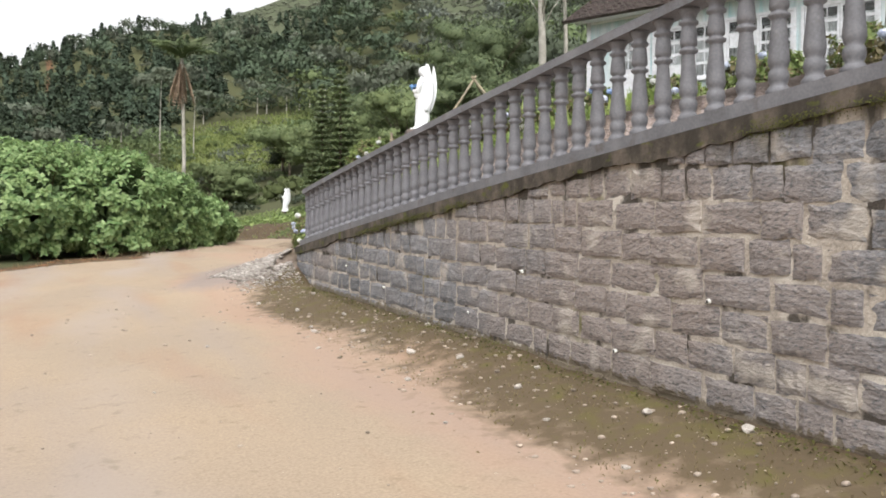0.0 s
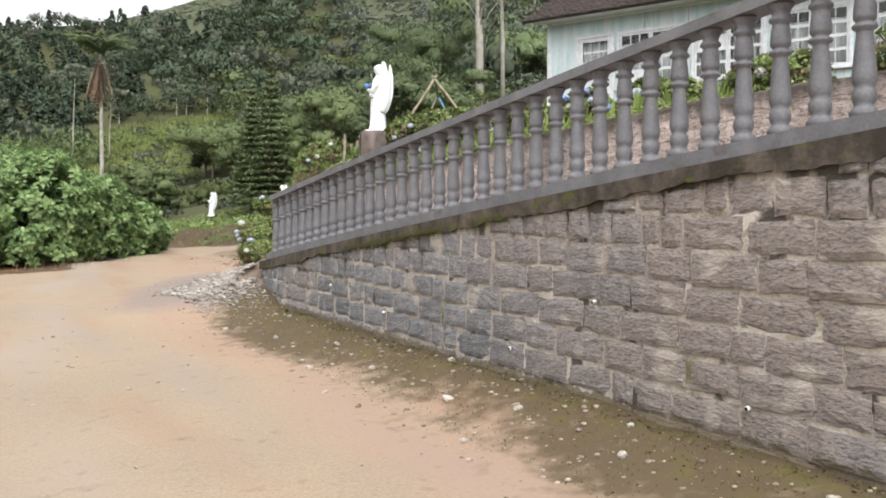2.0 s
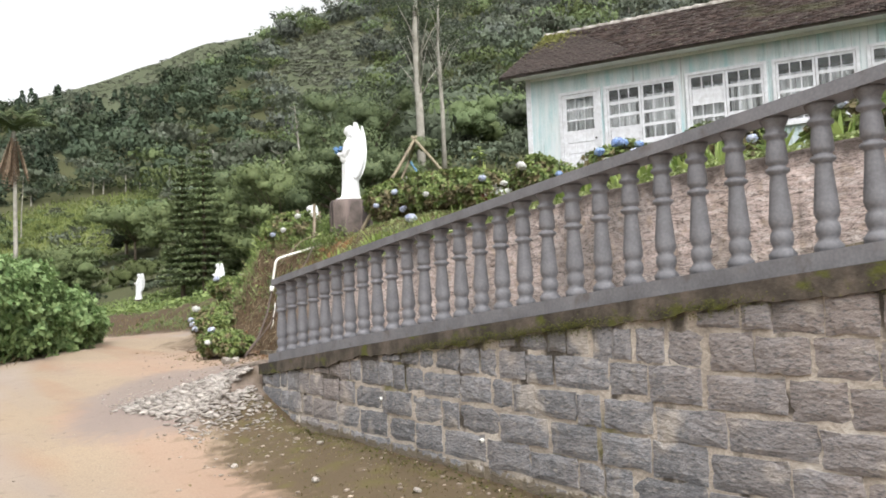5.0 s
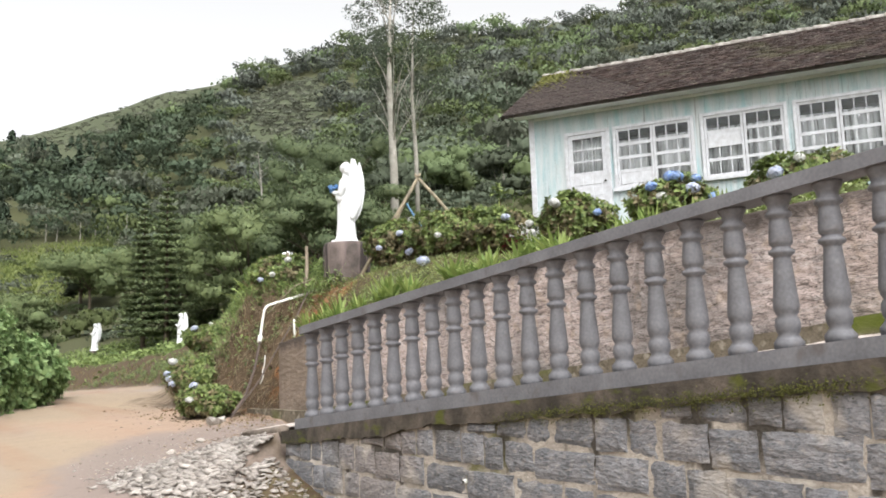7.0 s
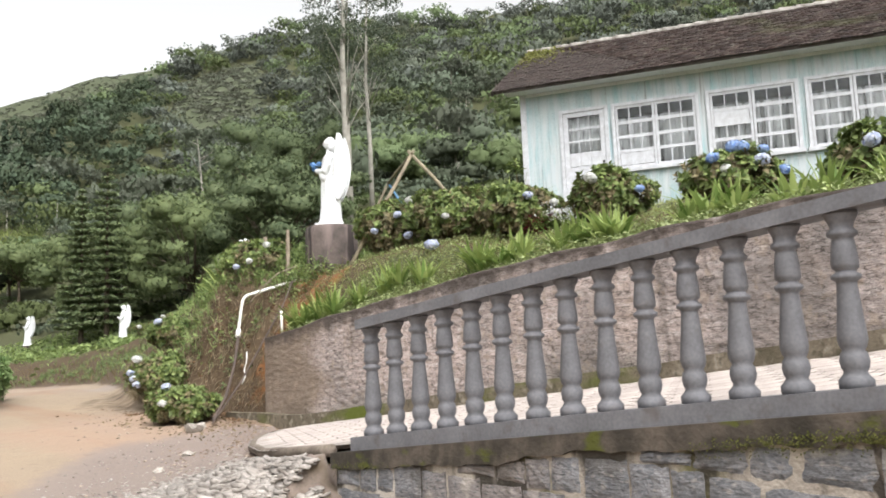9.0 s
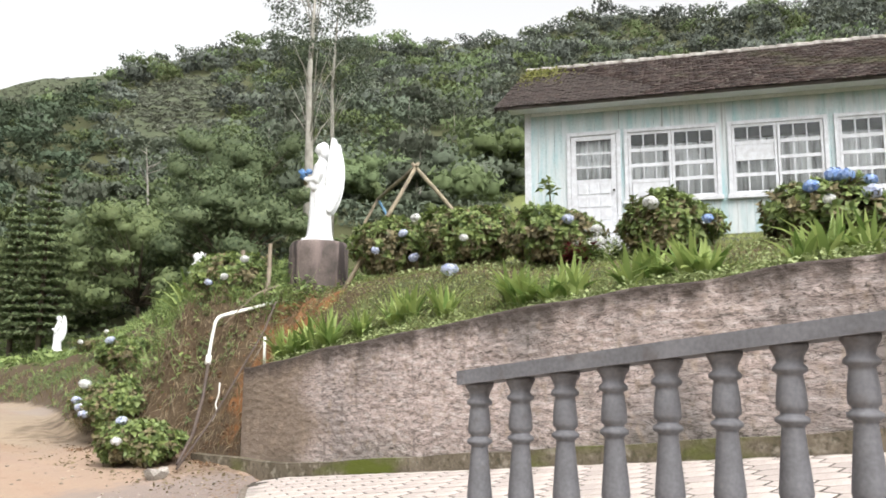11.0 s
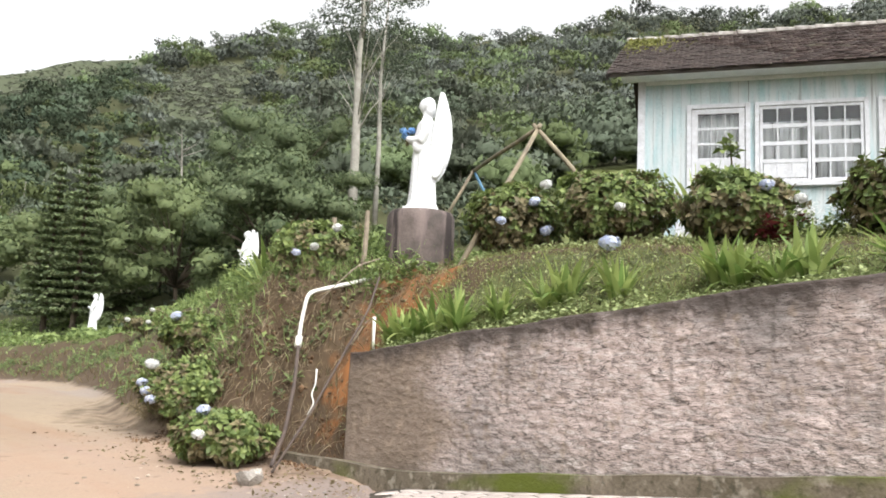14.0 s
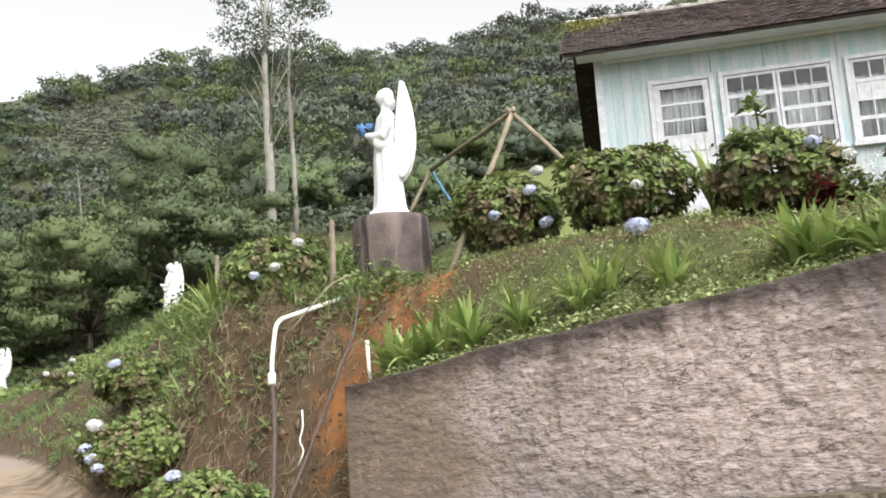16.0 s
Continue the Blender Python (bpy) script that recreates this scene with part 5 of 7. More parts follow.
drain_pipe = thing("drain_pipe", "bent white plastic drain pipe sticking out of the earth bank", "pipe")
p = bend([(7.35, 21.86, 2.86), (6.36, 21.97, 2.56), (6.30, 21.98, 2.2), (6.22, 21.9, 1.93)], 0.025, "pipe_run", M_PVC, "", "")
p.parent = drain_pipe
p = part("pipe_joint", tube(bmesh.new(), [(6.24, 21.92, 2.0), (6.20, 21.88, 1.88)], 0.042, 10), M_PVC, drain_pipe, "", True)
p = bend([(6.22, 21.89, 1.92), (5.95, 21.55, 1.42), (5.55, 21.1, 0.95), (5.1, 20.66, 0.64)], 0.022, "outlet_hose", M_CABLE, "", "")
p.parent = drain_pipe
tagged(p, "dark hose below the joint")
bend([(6.85, 21.2, 2.78), (6.5, 20.95, 2.35), (6.05, 20.85, 1.75), (5.6, 20.75, 1.15), (5.0, 20.5, 0.6)], 0.014, "hose", M_CABLE, "thin dark hose running down the orange earth bank", "hose", 8)
bend([(6.14, 20.41, 1.7), (6.13, 20.42, 2.22)], 0.018, "vent_pipe", M_PVC, "short upright white plastic pipe at the wall's end", "pipe", 8)
bend([(5.93, 21.12, 1.62), (5.9, 21.08, 1.45), (5.86, 21.10, 1.34), (5.84, 21.0, 1.25), (5.80, 21.06, 1.12)], 0.008, "rope_end", M_PVC, "frayed white rope hanging on the bank", "rope", 6)
bend([(7.2, 21.62, 3.08), (6.75, 21.5, 2.93), (6.45, 21.6, 2.62), (6.3, 21.7, 2.4)], 0.009, "root", M_POST, "bare root hanging over the cut bank edge", "root", 6)
bend([(x, y, float(ground_z(x, y)) + 0.012 + 0.02 * (k % 2)) for k, (x, y) in enumerate([(8.3, 20.95), (7.95, 21.1), (7.6, 21.05), (7.3, 21.2), (7.0, 21.2), (6.8, 21.35), (6.6, 21.35)])], 0.012, "root", M_POST, "long pale root lying along the bank edge", "root", 6)
M_BAG = surface("crumpled_plastic", (0.62, 0.68, 0.75), (0.42, 0.50, 0.60), 20, 60, 0.4, 0.3)
bag = rock(71, 2)
for v in bag.verts:
    v.co *= 1 + 0.35 * math.sin(9 * v.co.x + 5 * v.co.z) * math.cos(7 * v.co.y)
bag = part("plastic_scrap", bag, M_BAG)
bag.matrix_world = pose(6.7, 21.75, float(ground_z(6.55, 21.75)) + 0.05) @ Matrix.Diagonal((0.075, 0.07, 0.075, 1))
tagged(bag, "crumpled pale blue plastic scrap on the earth bank", "litter")

# ---- loose stones ----
M_PEBBLE = surface("pale_stone", (0.44, 0.41, 0.37), (0.24, 0.21, 0.18), 9, 40, 0.9, 0.5, 0.006, obj=0.4)
M_RUBBLE = surface("rubble_stone", (0.38, 0.35, 0.32), (0.20, 0.175, 0.155), 6, 40, 0.95, 0.5, 0.006, island=0.4)


ROCKS = []
for k in range(6):
    ob = part("stone", rock(k, 1), M_PEBBLE)
    ROCKS.append(ob.data)
    bpy.data.objects.remove(ob)
rnd = random.Random(21)
LOOSE = [(2.42, 8.86, 0.055), (1.87, 8.01, 0.06), (1.53, 9.81, 0.05), (1.815, 11.45, 0.055), (1.62, 10.2, 0.035), (1.5, 7.2, 0.04), (1.95, 6.3, 0.05), (2.2, 5.2, 0.055), (1.75, 5.6, 0.04), (2.05, 7.4, 0.045), (2.3, 6.6, 0.04), (1.55, 12.4, 0.05), (1.9, 9.3, 0.045), (2.1, 10.5, 0.04), (1.3, 8.9, 0.03), (0.4, 9.6, 0.03), (-0.3, 7.8, 0.02), (2.38, 4.6, 0.06), (1.65, 4.7, 0.035), (2.25, 12.2, 0.05), (1.2, 5.9, 0.025), (4.62, 20.3, 0.16), (4.85, 20.55, 0.10), (3.6, 18.4, 0.07), (2.9, 17.6, 0.06)]
for x, y, r in LOOSE:
    r *= 0.72 if y < 13 else 1.0
    ob = new("stone", rnd.choice(ROCKS))
    ob.matrix_world = Matrix.Translation((x, y, float(ground_z(x, y)) + r * 0.3)) @ Euler((0.3 * rnd.random(), 0.3 * rnd.random(), 6 * rnd.random())).to_matrix().to_4x4() @ Matrix.Diagonal((r * 1.25, r, r * 0.7, 1))
    tagged(ob, "loose pale stone lying on the mossy verge" if y < 13 else "loose broken stone lying beside the rubble", "stone", "loose stones")
# rubble heap at the end of the wall
parts_r = []
prot = []
for k in range(8):
    bm = rock(40 + k, 1)
    prot.append((np.array([v.co[:] for v in bm.verts]), np.array([[v.index for v in f.verts] for f in bm.faces])))
    bm.free()
g = np.random.default_rng(4)
for n in range(3600):
    y = g.uniform(13.3, 19.8)
    edge = float(drive_edge_x(y))
    x = max(1.5 + 0.3 * g.random(), g.normal(2.2, 0.32)) if n < 2300 else edge - g.uniform(0.1, np.interp(y, [14, 16, 18], [1.0, 1.4, 2.4]))
    if n < 2300:
        y = g.normal(14.8, 0.7)
        if x > float(drive_edge_x(y)) - 0.1:
            continue
    if y < 14.05 and x > 2.44:
        continue
    core = math.exp(-((x - 2.0) / 0.9) ** 2 - ((y - 15.0) / 1.3) ** 2)
    size = g.uniform(0.006, 0.018) + core * g.uniform(0.012, 0.055)
    if g.random() > 0.35 + core:
        size *= 0.6
    v, f = prot[n % 8]
    q = Euler((g.normal(0, 0.22), g.normal(0, 0.22), g.uniform(0, 6))).to_matrix()
    vv = (v * [1.9, 1.2, 0.35] * size) @ np.array(q).T
    z = float(ground_z(x, y)) + core * g.uniform(-0.01, 0.02) + size * 0.2
    parts_r.append((vv + [x, y, z], f))
v, f = joined(parts_r)
tagged(mesh_of("rubble", v, f, M_RUBBLE), "heap of broken pale stone and gravel at the wall's end", "rubble", kind="stuff")
chips = []
for k in range(5):
    bm = rock(140 + k, 1)
    bmesh.ops.dissolve_limit(bm, angle_limit=0.5, verts=bm.verts, edges=bm.edges)
    bmesh.ops.triangulate(bm, faces=bm.faces)
    bm.verts.index_update()
    chips.append((np.array([v.co[:] for v in bm.verts]), np.array([[v.index for v in f.verts] for f in bm.faces])))
    bm.free()
parts_g = []
for n in range(2350):
    if n < 1400:
        x, y = g.uniform(1.3, 2.48), g.uniform(1.5, 14)
    elif n < 1700:
        x, y = g.uniform(-2.5, 1.6), g.uniform(1.5, 16)
    else:
        y = g.uniform(15.0, 22.5)
        x = min(float(drive_edge_x(y)), float(bank_foot_x(y))) - abs(g.normal(0.1, 1.1))
    size = 0.004 + 0.018 * g.random() ** 4
    v, f = chips[n % 5]
    parts_g.append((v * [1.4, 1, 0.7] * size + [x, y, float(ground_z(x, y)) + size * 0.3], f))
v, f = joined(parts_g)
tagged(mesh_of("gravel", v, f, surface("grit", (0.36, 0.30, 0.245), (0.22, 0.18, 0.145), 6, 40, 0.95, 0.4, 0.005, island=0.7)), "scattered grit and small stones on road and verge", "gravel", kind="stuff")


# crumbling earth on the cut face of the bank
M_CLOD = surface("clay_clod", (0.15, 0.082, 0.04), (0.06, 0.04, 0.025), 1.6, 30, 0.95, 0.6, 0.01, island=0.8)
clods = []
g = np.random.default_rng(14)
for n in range(1500):
    y = g.uniform(20.5, 23.6)
    q = g.uniform(-0.35, 1.7) if n % 3 else g.uniform(-0.5, 0.2)
    x = float(bank_foot_x(y)) + q
    if y < 20.6 and x < 6.1:
        continue
    size = g.uniform(0.008, 0.032) * (1.7 if g.random() < 0.12 else 1)
    v, f = prot[n % 8]
    r = Euler((g.uniform(0, 6), g.uniform(0, 6), g.uniform(0, 6))).to_matrix()
    clods.append(((v * [1.3, 1, 0.7] * size) @ np.array(r).T + [x, y, float(ground_z(x, y)) - size * 0.35], f))
v, f = joined(clods)
tagged(mesh_of("earth_clods", v, f, M_CLOD), "crumbling brown and orange clods on the cut bank", "earth", kind="stuff")

# ---- garden plants ----
M_HYD = leafy("hydrangea_leaf", (0.085, 0.13, 0.038), (0.28, 0.345, 0.115), 0.5, 0.28)
M_HYD_OLD = leafy("hydrangea_old_leaf", (0.09, 0.08, 0.04), (0.27, 0.225, 0.12), 0.6, 0.2)
M_FLOWER = leafy("pale_blue_flower", (0.42, 0.48, 0.68), (0.72, 0.74, 0.82), 0.7, 0.25)
M_FLOWER_B = leafy("deep_blue_flower", (0.20, 0.34, 0.68), (0.48, 0.60, 0.86), 0.7, 0.25)
M_FLOWER_W = leafy("white_flower", (0.62, 0.62, 0.60), (0.80, 0.80, 0.78), 0.7, 0.25)
M_STRAP = leafy("strap_leaf", (0.13, 0.215, 0.05), (0.44, 0.52, 0.18), 0.5, 0.35)
M_GRASS = leafy("grass_blade", (0.16, 0.235, 0.075), (0.36, 0.45, 0.18), 0.6, 0.35)
M_DRY = leafy("dry_grass", (0.13, 0.10, 0.05), (0.25, 0.20, 0.11), 0.7, 0.3)
M_WEED = leafy("weed_leaf", (0.105, 0.16, 0.052), (0.30, 0.38, 0.13), 0.55, 0.3)
FLOWER_MESHES = {}


def flower_mesh(seed, mat):
    key = (seed, mat.name)
    if key not in FLOWER_MESHES:
        v, f = petal_ball(0.085, 110, 0.042, seed + 60, 0.72)
        ob = mesh_of("flower_head", v, f, mat)
        FLOWER_MESHES[key] = ob.data
        bpy.data.objects.remove(ob)
    return FLOWER_MESHES[key]


def dome_points(n, rx, ry, h, seed, lumps=10):
    """Points and outward directions on a lumpy dome standing on the ground."""
    g = np.random.default_rng(seed)
    d = g.normal(size=(n, 3))
    d /= np.linalg.norm(d, axis=1, keepdims=True)
    d[:, 2] = np.where(d[:, 2] < -0.70, -d[:, 2], d[:, 2])
    bump = np.full(n, 0.80)
    for _ in range(lumps):
        c = g.normal(size=3)
        c[2] = abs(c[2]) * 1.2 - 0.3
        c /= np.linalg.norm(c)
        bump = np.maximum(bump, 0.80 + g.uniform(0.12, 0.34) * np.exp(-((1 - d @ c) / 0.09)))
    p = d * (bump * g.uniform(0.75, 1.0, n) ** 0.4)[:, None]
    low = d[:, 2] < 0
    p[low, :2] *= (np.interp(-d[low, 2], [0, 0.7], [1, 0.82]) / np.sqrt(1.0001 - d[low, 2] ** 2))[:, None]
    return p * [rx, ry, h * 0.58] + [0, 0, h * 0.42], d


def rosettes(p, d, k, leaf, g, spread=0.9, wide=0.62):
    """Whorls of k broad leaves opening round each shoot tip p, which points along d."""
    n = len(p)
    axis = d + [0, 0, 0.45] + g.normal(size=(n, 3)) * 0.25
    axis /= np.linalg.norm(axis, axis=1, keepdims=True)
    s = np.cross(axis, g.normal(size=(n, 3)))
    s /= np.linalg.norm(s, axis=1, keepdims=True)
    t = np.cross(axis, s)
    a = np.tile(np.arange(k) * 2.4, (n, 1)) + g.uniform(-0.4, 0.4, (n, k))
    tilt = np.linspace(0.85, -0.15, k)[None] + g.uniform(-0.2, 0.2, (n, k))
    out = (np.cos(a)[..., None] * s[:, None] + np.sin(a)[..., None] * t[:, None]) * np.cos(tilt)[..., None] * spread + np.sin(tilt)[..., None] * axis[:, None]
    L = leaf * g.uniform(0.7, 1.25, (n, k)) * np.linspace(0.75, 1.1, k)
    base = p[:, None] - axis[:, None] * np.linspace(0, 0.6, k)[None, :, None] * leaf
    up = axis[:, None] + g.normal(size=(n, k, 3)) * 0.15
    return cards(base.reshape(-1, 3), out.reshape(-1, 3), up.reshape(-1, 3), L.ravel(), L.ravel() * wide, 0.14, 0.22)


def hydrangea(x, y, rx, ry, h, seed, flowers, words, shoots=210, leaf=0.10, sink=0.0):
    """A bush of whorled broad leaves. flowers: (bearing, height share, white or blue)."""
    g = np.random.default_rng(seed)
    z = float(ground_z(x, y)) - sink
    bush = thing("hydrangea_bush", words, "bush", pose(x, y, z), "hydrangea bushes")
    p, d = dome_points(shoots, rx, ry, h, seed)
    fresh = g.random(shoots) < np.clip(0.40 + 0.5 * p[:, 2] / h, 0, 0.86)
    v, f = rosettes(p[fresh], d[fresh], 11, leaf, g)
    mesh_of("foliage", v, f, M_HYD, bush)
    q, e = dome_points(shoots // 2, rx * 0.82, ry * 0.82, h * 0.85, seed + 50)
    v, f = rosettes(np.concatenate([p[~fresh], q]), np.concatenate([d[~fresh], e]), 9, leaf * 0.95, g, 0.8)
    mesh_of("faded_foliage", v, f, M_HYD_OLD, bush)
    bm = bmesh.new()
    for k in range(14):
        a = g.uniform(0, 6.28)
        e = g.uniform(0.3, 0.85)
        tube(bm, [(0.08 * math.cos(a), 0.08 * math.sin(a), -0.1), (0.5 * e * rx * math.cos(a), 0.5 * e * ry * math.sin(a), h * 0.35), (e * rx * math.cos(a), e * ry * math.sin(a), h * 0.72)], [0.016, 0.012, 0.006], 6)
    part("woody_base", bm, M_STEM, bush)
    for k, (bearing, share, white) in enumerate(flowers):
        a = radians(bearing)
        s = math.sqrt(max(0.05, 1 - (share * 1.05 - 0.45) ** 2 / 0.45))
        ob = new("flower_head", flower_mesh(k % 4, (M_FLOWER, M_FLOWER_W, M_FLOWER_B)[white]))
        ob.parent = bush
        ob.location = (math.cos(a) * rx * s * 0.9, math.sin(a) * ry * s * 0.9, h * share)
        ob.scale = [g.uniform(0.75, 1.1)] * 3
        ob.rotation_euler = (g.uniform(-0.4, 0.4), g.uniform(-0.4, 0.4), g.uniform(0, 6))
    return bush


BUSHES = [
    (8.22, 20.15, 0.68, 0.70, 0.92, [(200, 0.35, 0), (235, 0.62, 0), (275, 0.95, 1), (250, 0.25, 0)], "leafy hydrangea bush with few pale flowers beside the pedestal"),
    (8.28, 18.75, 0.70, 0.74, 0.92, [(215, 0.35, 1)], "broad hydrangea bush browning at its foot"),
    (8.22, 17.2, 0.60, 0.66, 0.80, [(225, 0.62, 0), (262, 0.5, 1), (265, 0.3, 1)], "rounded hydrangea bush with one tall shoot"),
    (8.2, 15.68, 0.60, 0.60, 0.72, [(255, 0.45, 2), (190, 0.7, 1)], "hydrangea bush with one bright blue flower"),
    (8.2, 13.95, 0.62, 0.70, 0.66, [(185, 0.75, 2), (210, 0.95, 2), (222, 0.9, 2), (235, 0.6, 0), (250, 0.85, 2), (262, 0.45, 2), (200, 0.5, 1)], "hydrangea bush carrying blue flowers above strap-leaved plants"),
    (8.3, 12.2, 0.68, 0.85, 0.7, [(180, 0.6, 0), (200, 0.8, 1), (230, 0.5, 0)], "hydrangea bush half hidden behind the balustrade"),
    (8.4, 10.3, 0.75, 0.85, 0.75, [(175, 0.7, 0), (200, 0.5, 1), (220, 0.8, 0)], "dense hydrangea bush on the upper terrace"),
    (8.6, 8.4, 0.80, 0.85, 0.8, [(185, 0.7, 0), (210, 0.6, 0)], "dense hydrangea bush on the upper terrace"),
    (7.2, 22.95, 0.78, 0.62, 0.9, [(262, 0.75, 1), (235, 0.4, 1), (215, 0.3, 0)], "hydrangea bush on the bank edge near the posts"),
    (5.05, 21.55, 0.58, 0.56, 0.58, [(200, 0.95, 0), (215, 0.55, 1)], "low hydrangea bush at the foot of the bank"),
    (5.55, 23.4, 0.52, 0.6, 0.78, [(170, 0.55, 0), (195, 0.3, 0), (185, 0.42, 0), (160, 0.85, 1)], "hydrangea bush with blue flowers at the roadside"),
    (6.6, 25.0, 0.6, 0.6, 0.6, [(200, 0.8, 0)], "small hydrangea bush on the grassy bank"),
    (8.2, 24.9, 0.55, 0.55, 0.55, [(240, 0.5, 0)], "small hydrangea bush on the grassy bank"),
    (11.9, 35.9, 0.8, 0.8, 0.5, [(200, 0.6, 1), (250, 0.5, 1)], "hydrangea bush with white flowers below a statue"),
    (10.2, 33.8, 0.8, 0.9, 0.42, [(200, 0.6, 1), (240, 0.5, 1)], "hydrangea bush on the far bank"),
]
for k, (x, y, rx, ry, h, fl, words) in enumerate(BUSHES):
    bush = hydrangea(x, y, rx * 1.08, ry * 1.08, h, 100 + k, fl, words, shoots=330 if 9 < y < 26 else 150)
    if k == 2:
        # its tall shoot with a tuft of fresh leaves
        part("tall_shoot", tube(bmesh.new(), [(0, 0.1, 0.5), (0.02, 0.12, 0.9), (0, 0.13, 1.12)], [0.012, 0.01, 0.006], 6), M_STEM, bush)
        v, f = rosettes(np.array([[0, 0.13, 1.14], [0.03, 0.1, 1.02], [-0.04, 0.15, 1.08]]), np.tile([0, 0, 1.0], (3, 1)), 11, 0.12, np.random.default_rng(5))
        mesh_of("shoot_leaves", v, f, M_HYD, bush)

# low white daisies and a dark red plant between two bushes, a mossy boulder and pale stones
M_RED_LEAF = leafy("dark_red_leaf", (0.10, 0.015, 0.02), (0.22, 0.05, 0.05), 0.5, 0.2)
g = np.random.default_rng(88)
daisy = thing("daisy_clump", "low clump of small white daisies among green leaves", "flowers", pose(8.0, 16.35, float(ground_z(8.0, 16.35))))
c = g.normal(size=(90, 3)) * [0.16, 0.26, 0.09] + [0, 0, 0.26]
v, f = rosettes(c, np.tile([-0.3, -0.2, 1.0], (90, 1)), 5, 0.035, g, 1.0, 0.5)
tagged(mesh_of("petals", v, f, M_FLOWER_W, daisy), kind="stuff")
c = g.normal(size=(110, 3)) * [0.18, 0.27, 0.08] + [0.02, 0, 0.13]
v, f = rosettes(c, np.tile([0, 0, 1.0], (110, 1)), 6, 0.07, g)
mesh_of("foliage", v, f, M_HYD, daisy)
c = g.normal(size=(26, 3)) * [0.07, 0.09, 0.07] + [0, 0, 0.22]
v, f = rosettes(c, np.tile([0, 0, 1.0], (26, 1)), 7, 0.10, g)
red = mesh_of("red_leaf_plant", v, f, M_RED_LEAF)
red.location = (7.95, 16.75, float(ground_z(7.95, 16.75)))
tagged(red, "small plant with dark red leaves beside white daisies", "plant")
# single fallen-over flower heads in the grass
for x, y in ((7.25, 18.15),):
    ob = new("fallen_blossom", flower_mesh(1, M_FLOWER))
    ob.location = (x, y, float(ground_z(x, y)) + 0.12)
    ob.scale = (1.3, 1.3, 1.25)
    tagged(ob, "large pale blue flower head resting in the grass", "flower", "fallen flower heads")


def strap_clump(x, y, n, length, seed):
    """A tuft of sword-shaped leaves arching outwards."""
    g = np.random.default_rng(seed)
    vs, fs = [], []
    for k in range(n):
        a, lean = g.uniform(0, 6.28), abs(g.normal(0.45, 0.30))
        L, w = length * g.uniform(0.6, 1.1), g.uniform(0.05, 0.085)
        out = np.array([math.cos(a), math.sin(a), 0])
        side = np.array([-math.sin(a), math.cos(a), 0])
        base = out * g.uniform(0, 0.09) + side * g.uniform(-0.05, 0.05)
        o = sum(len(v) for v in vs)
        pts = []
        for i, t in enumerate((0, 0.25, 0.5, 0.75, 1.0)):
            bend_ = lean * (0.5 + 0.9 * t)
            c = base + out * math.sin(bend_) * L * t + np.array([0, 0, math.cos(bend_) * L * t])
            ww = w * (0.7, 1.0, 0.9, 0.6, 0.05)[i]
            pts += [c - side * ww / 2, c + out * 0.006, c + side * ww / 2]
        vs.append(np.array(pts))
        for i in range(4):
            q = o + 3 * i
            fs += [(q, q + 1, q + 4, q + 3), (q + 1, q + 2, q + 5, q + 4)]
    ob = mesh_of("strap_leaf_plant", np.concatenate(vs), np.array(fs), M_STRAP)
    ob.location = (x, y, float(ground_z(x, y)) - 0.03)
    return tagged(ob, "tuft of light green sword-shaped leaves above the retaining wall", "plant", "strap-leaved plants")


rnd = random.Random(31)
CLUMPS = [(6.38, 20.36), (6.42, 20.08), (6.5, 19.85), (6.48, 19.5), (6.35, 20.2), (6.55, 18.97), (6.55, 18.37), (6.6, 18.2), (6.58, 17.62), (6.66, 16.68), (6.6, 16.5), (6.6, 16.15), (6.7, 15.95), (6.6, 15.22), (6.7, 15.05), (6.66, 14.67), (6.6, 14.45), (6.66, 13.65), (6.75, 13.45), (6.66, 13.15), (6.6, 12.55), (6.75, 12.3), (6.7, 11.7), (6.65, 11.2), (6.7, 10.5), (6.7, 9.8)]
for k, (x, y) in enumerate(CLUMPS):
    strap_clump(x, y, 38, rnd.uniform(0.40, 0.54) * (1.15 if k < 5 else 1), k)
strap_clump(7.1, 24.0, 26, 0.95, 91)
strap_clump(8.95, 18.0, 22, 0.95, 92)

# ---- grass and weeds ----
def blades(n, area, height, seed, wide=0.008, keep=None):
    """Blades of grass over a patch of ground: area (x0, x1, y0, y1)."""
    g = np.random.default_rng(seed)
    x, y = g.uniform(area[0], area[1], n), g.uniform(area[2], area[3], n)
    if keep is not None:
        ok = keep(x, y, g.random(n))
        x, y = x[ok], y[ok]
    z = ground_z(x, y) - 0.01
    n = len(x)
    c = np.stack([x, y, z], -1)
    way = g.normal(size=(n, 3)) * [0.5, 0.5, 0.15] + [0, 0, 1]
    L = height * g.uniform(0.5, 1.3, n)
    return cards(c, way, g.normal(size=(n, 3)), L, np.full(n, wide) * g.uniform(0.7, 1.6, n), 0.1, 0.25)


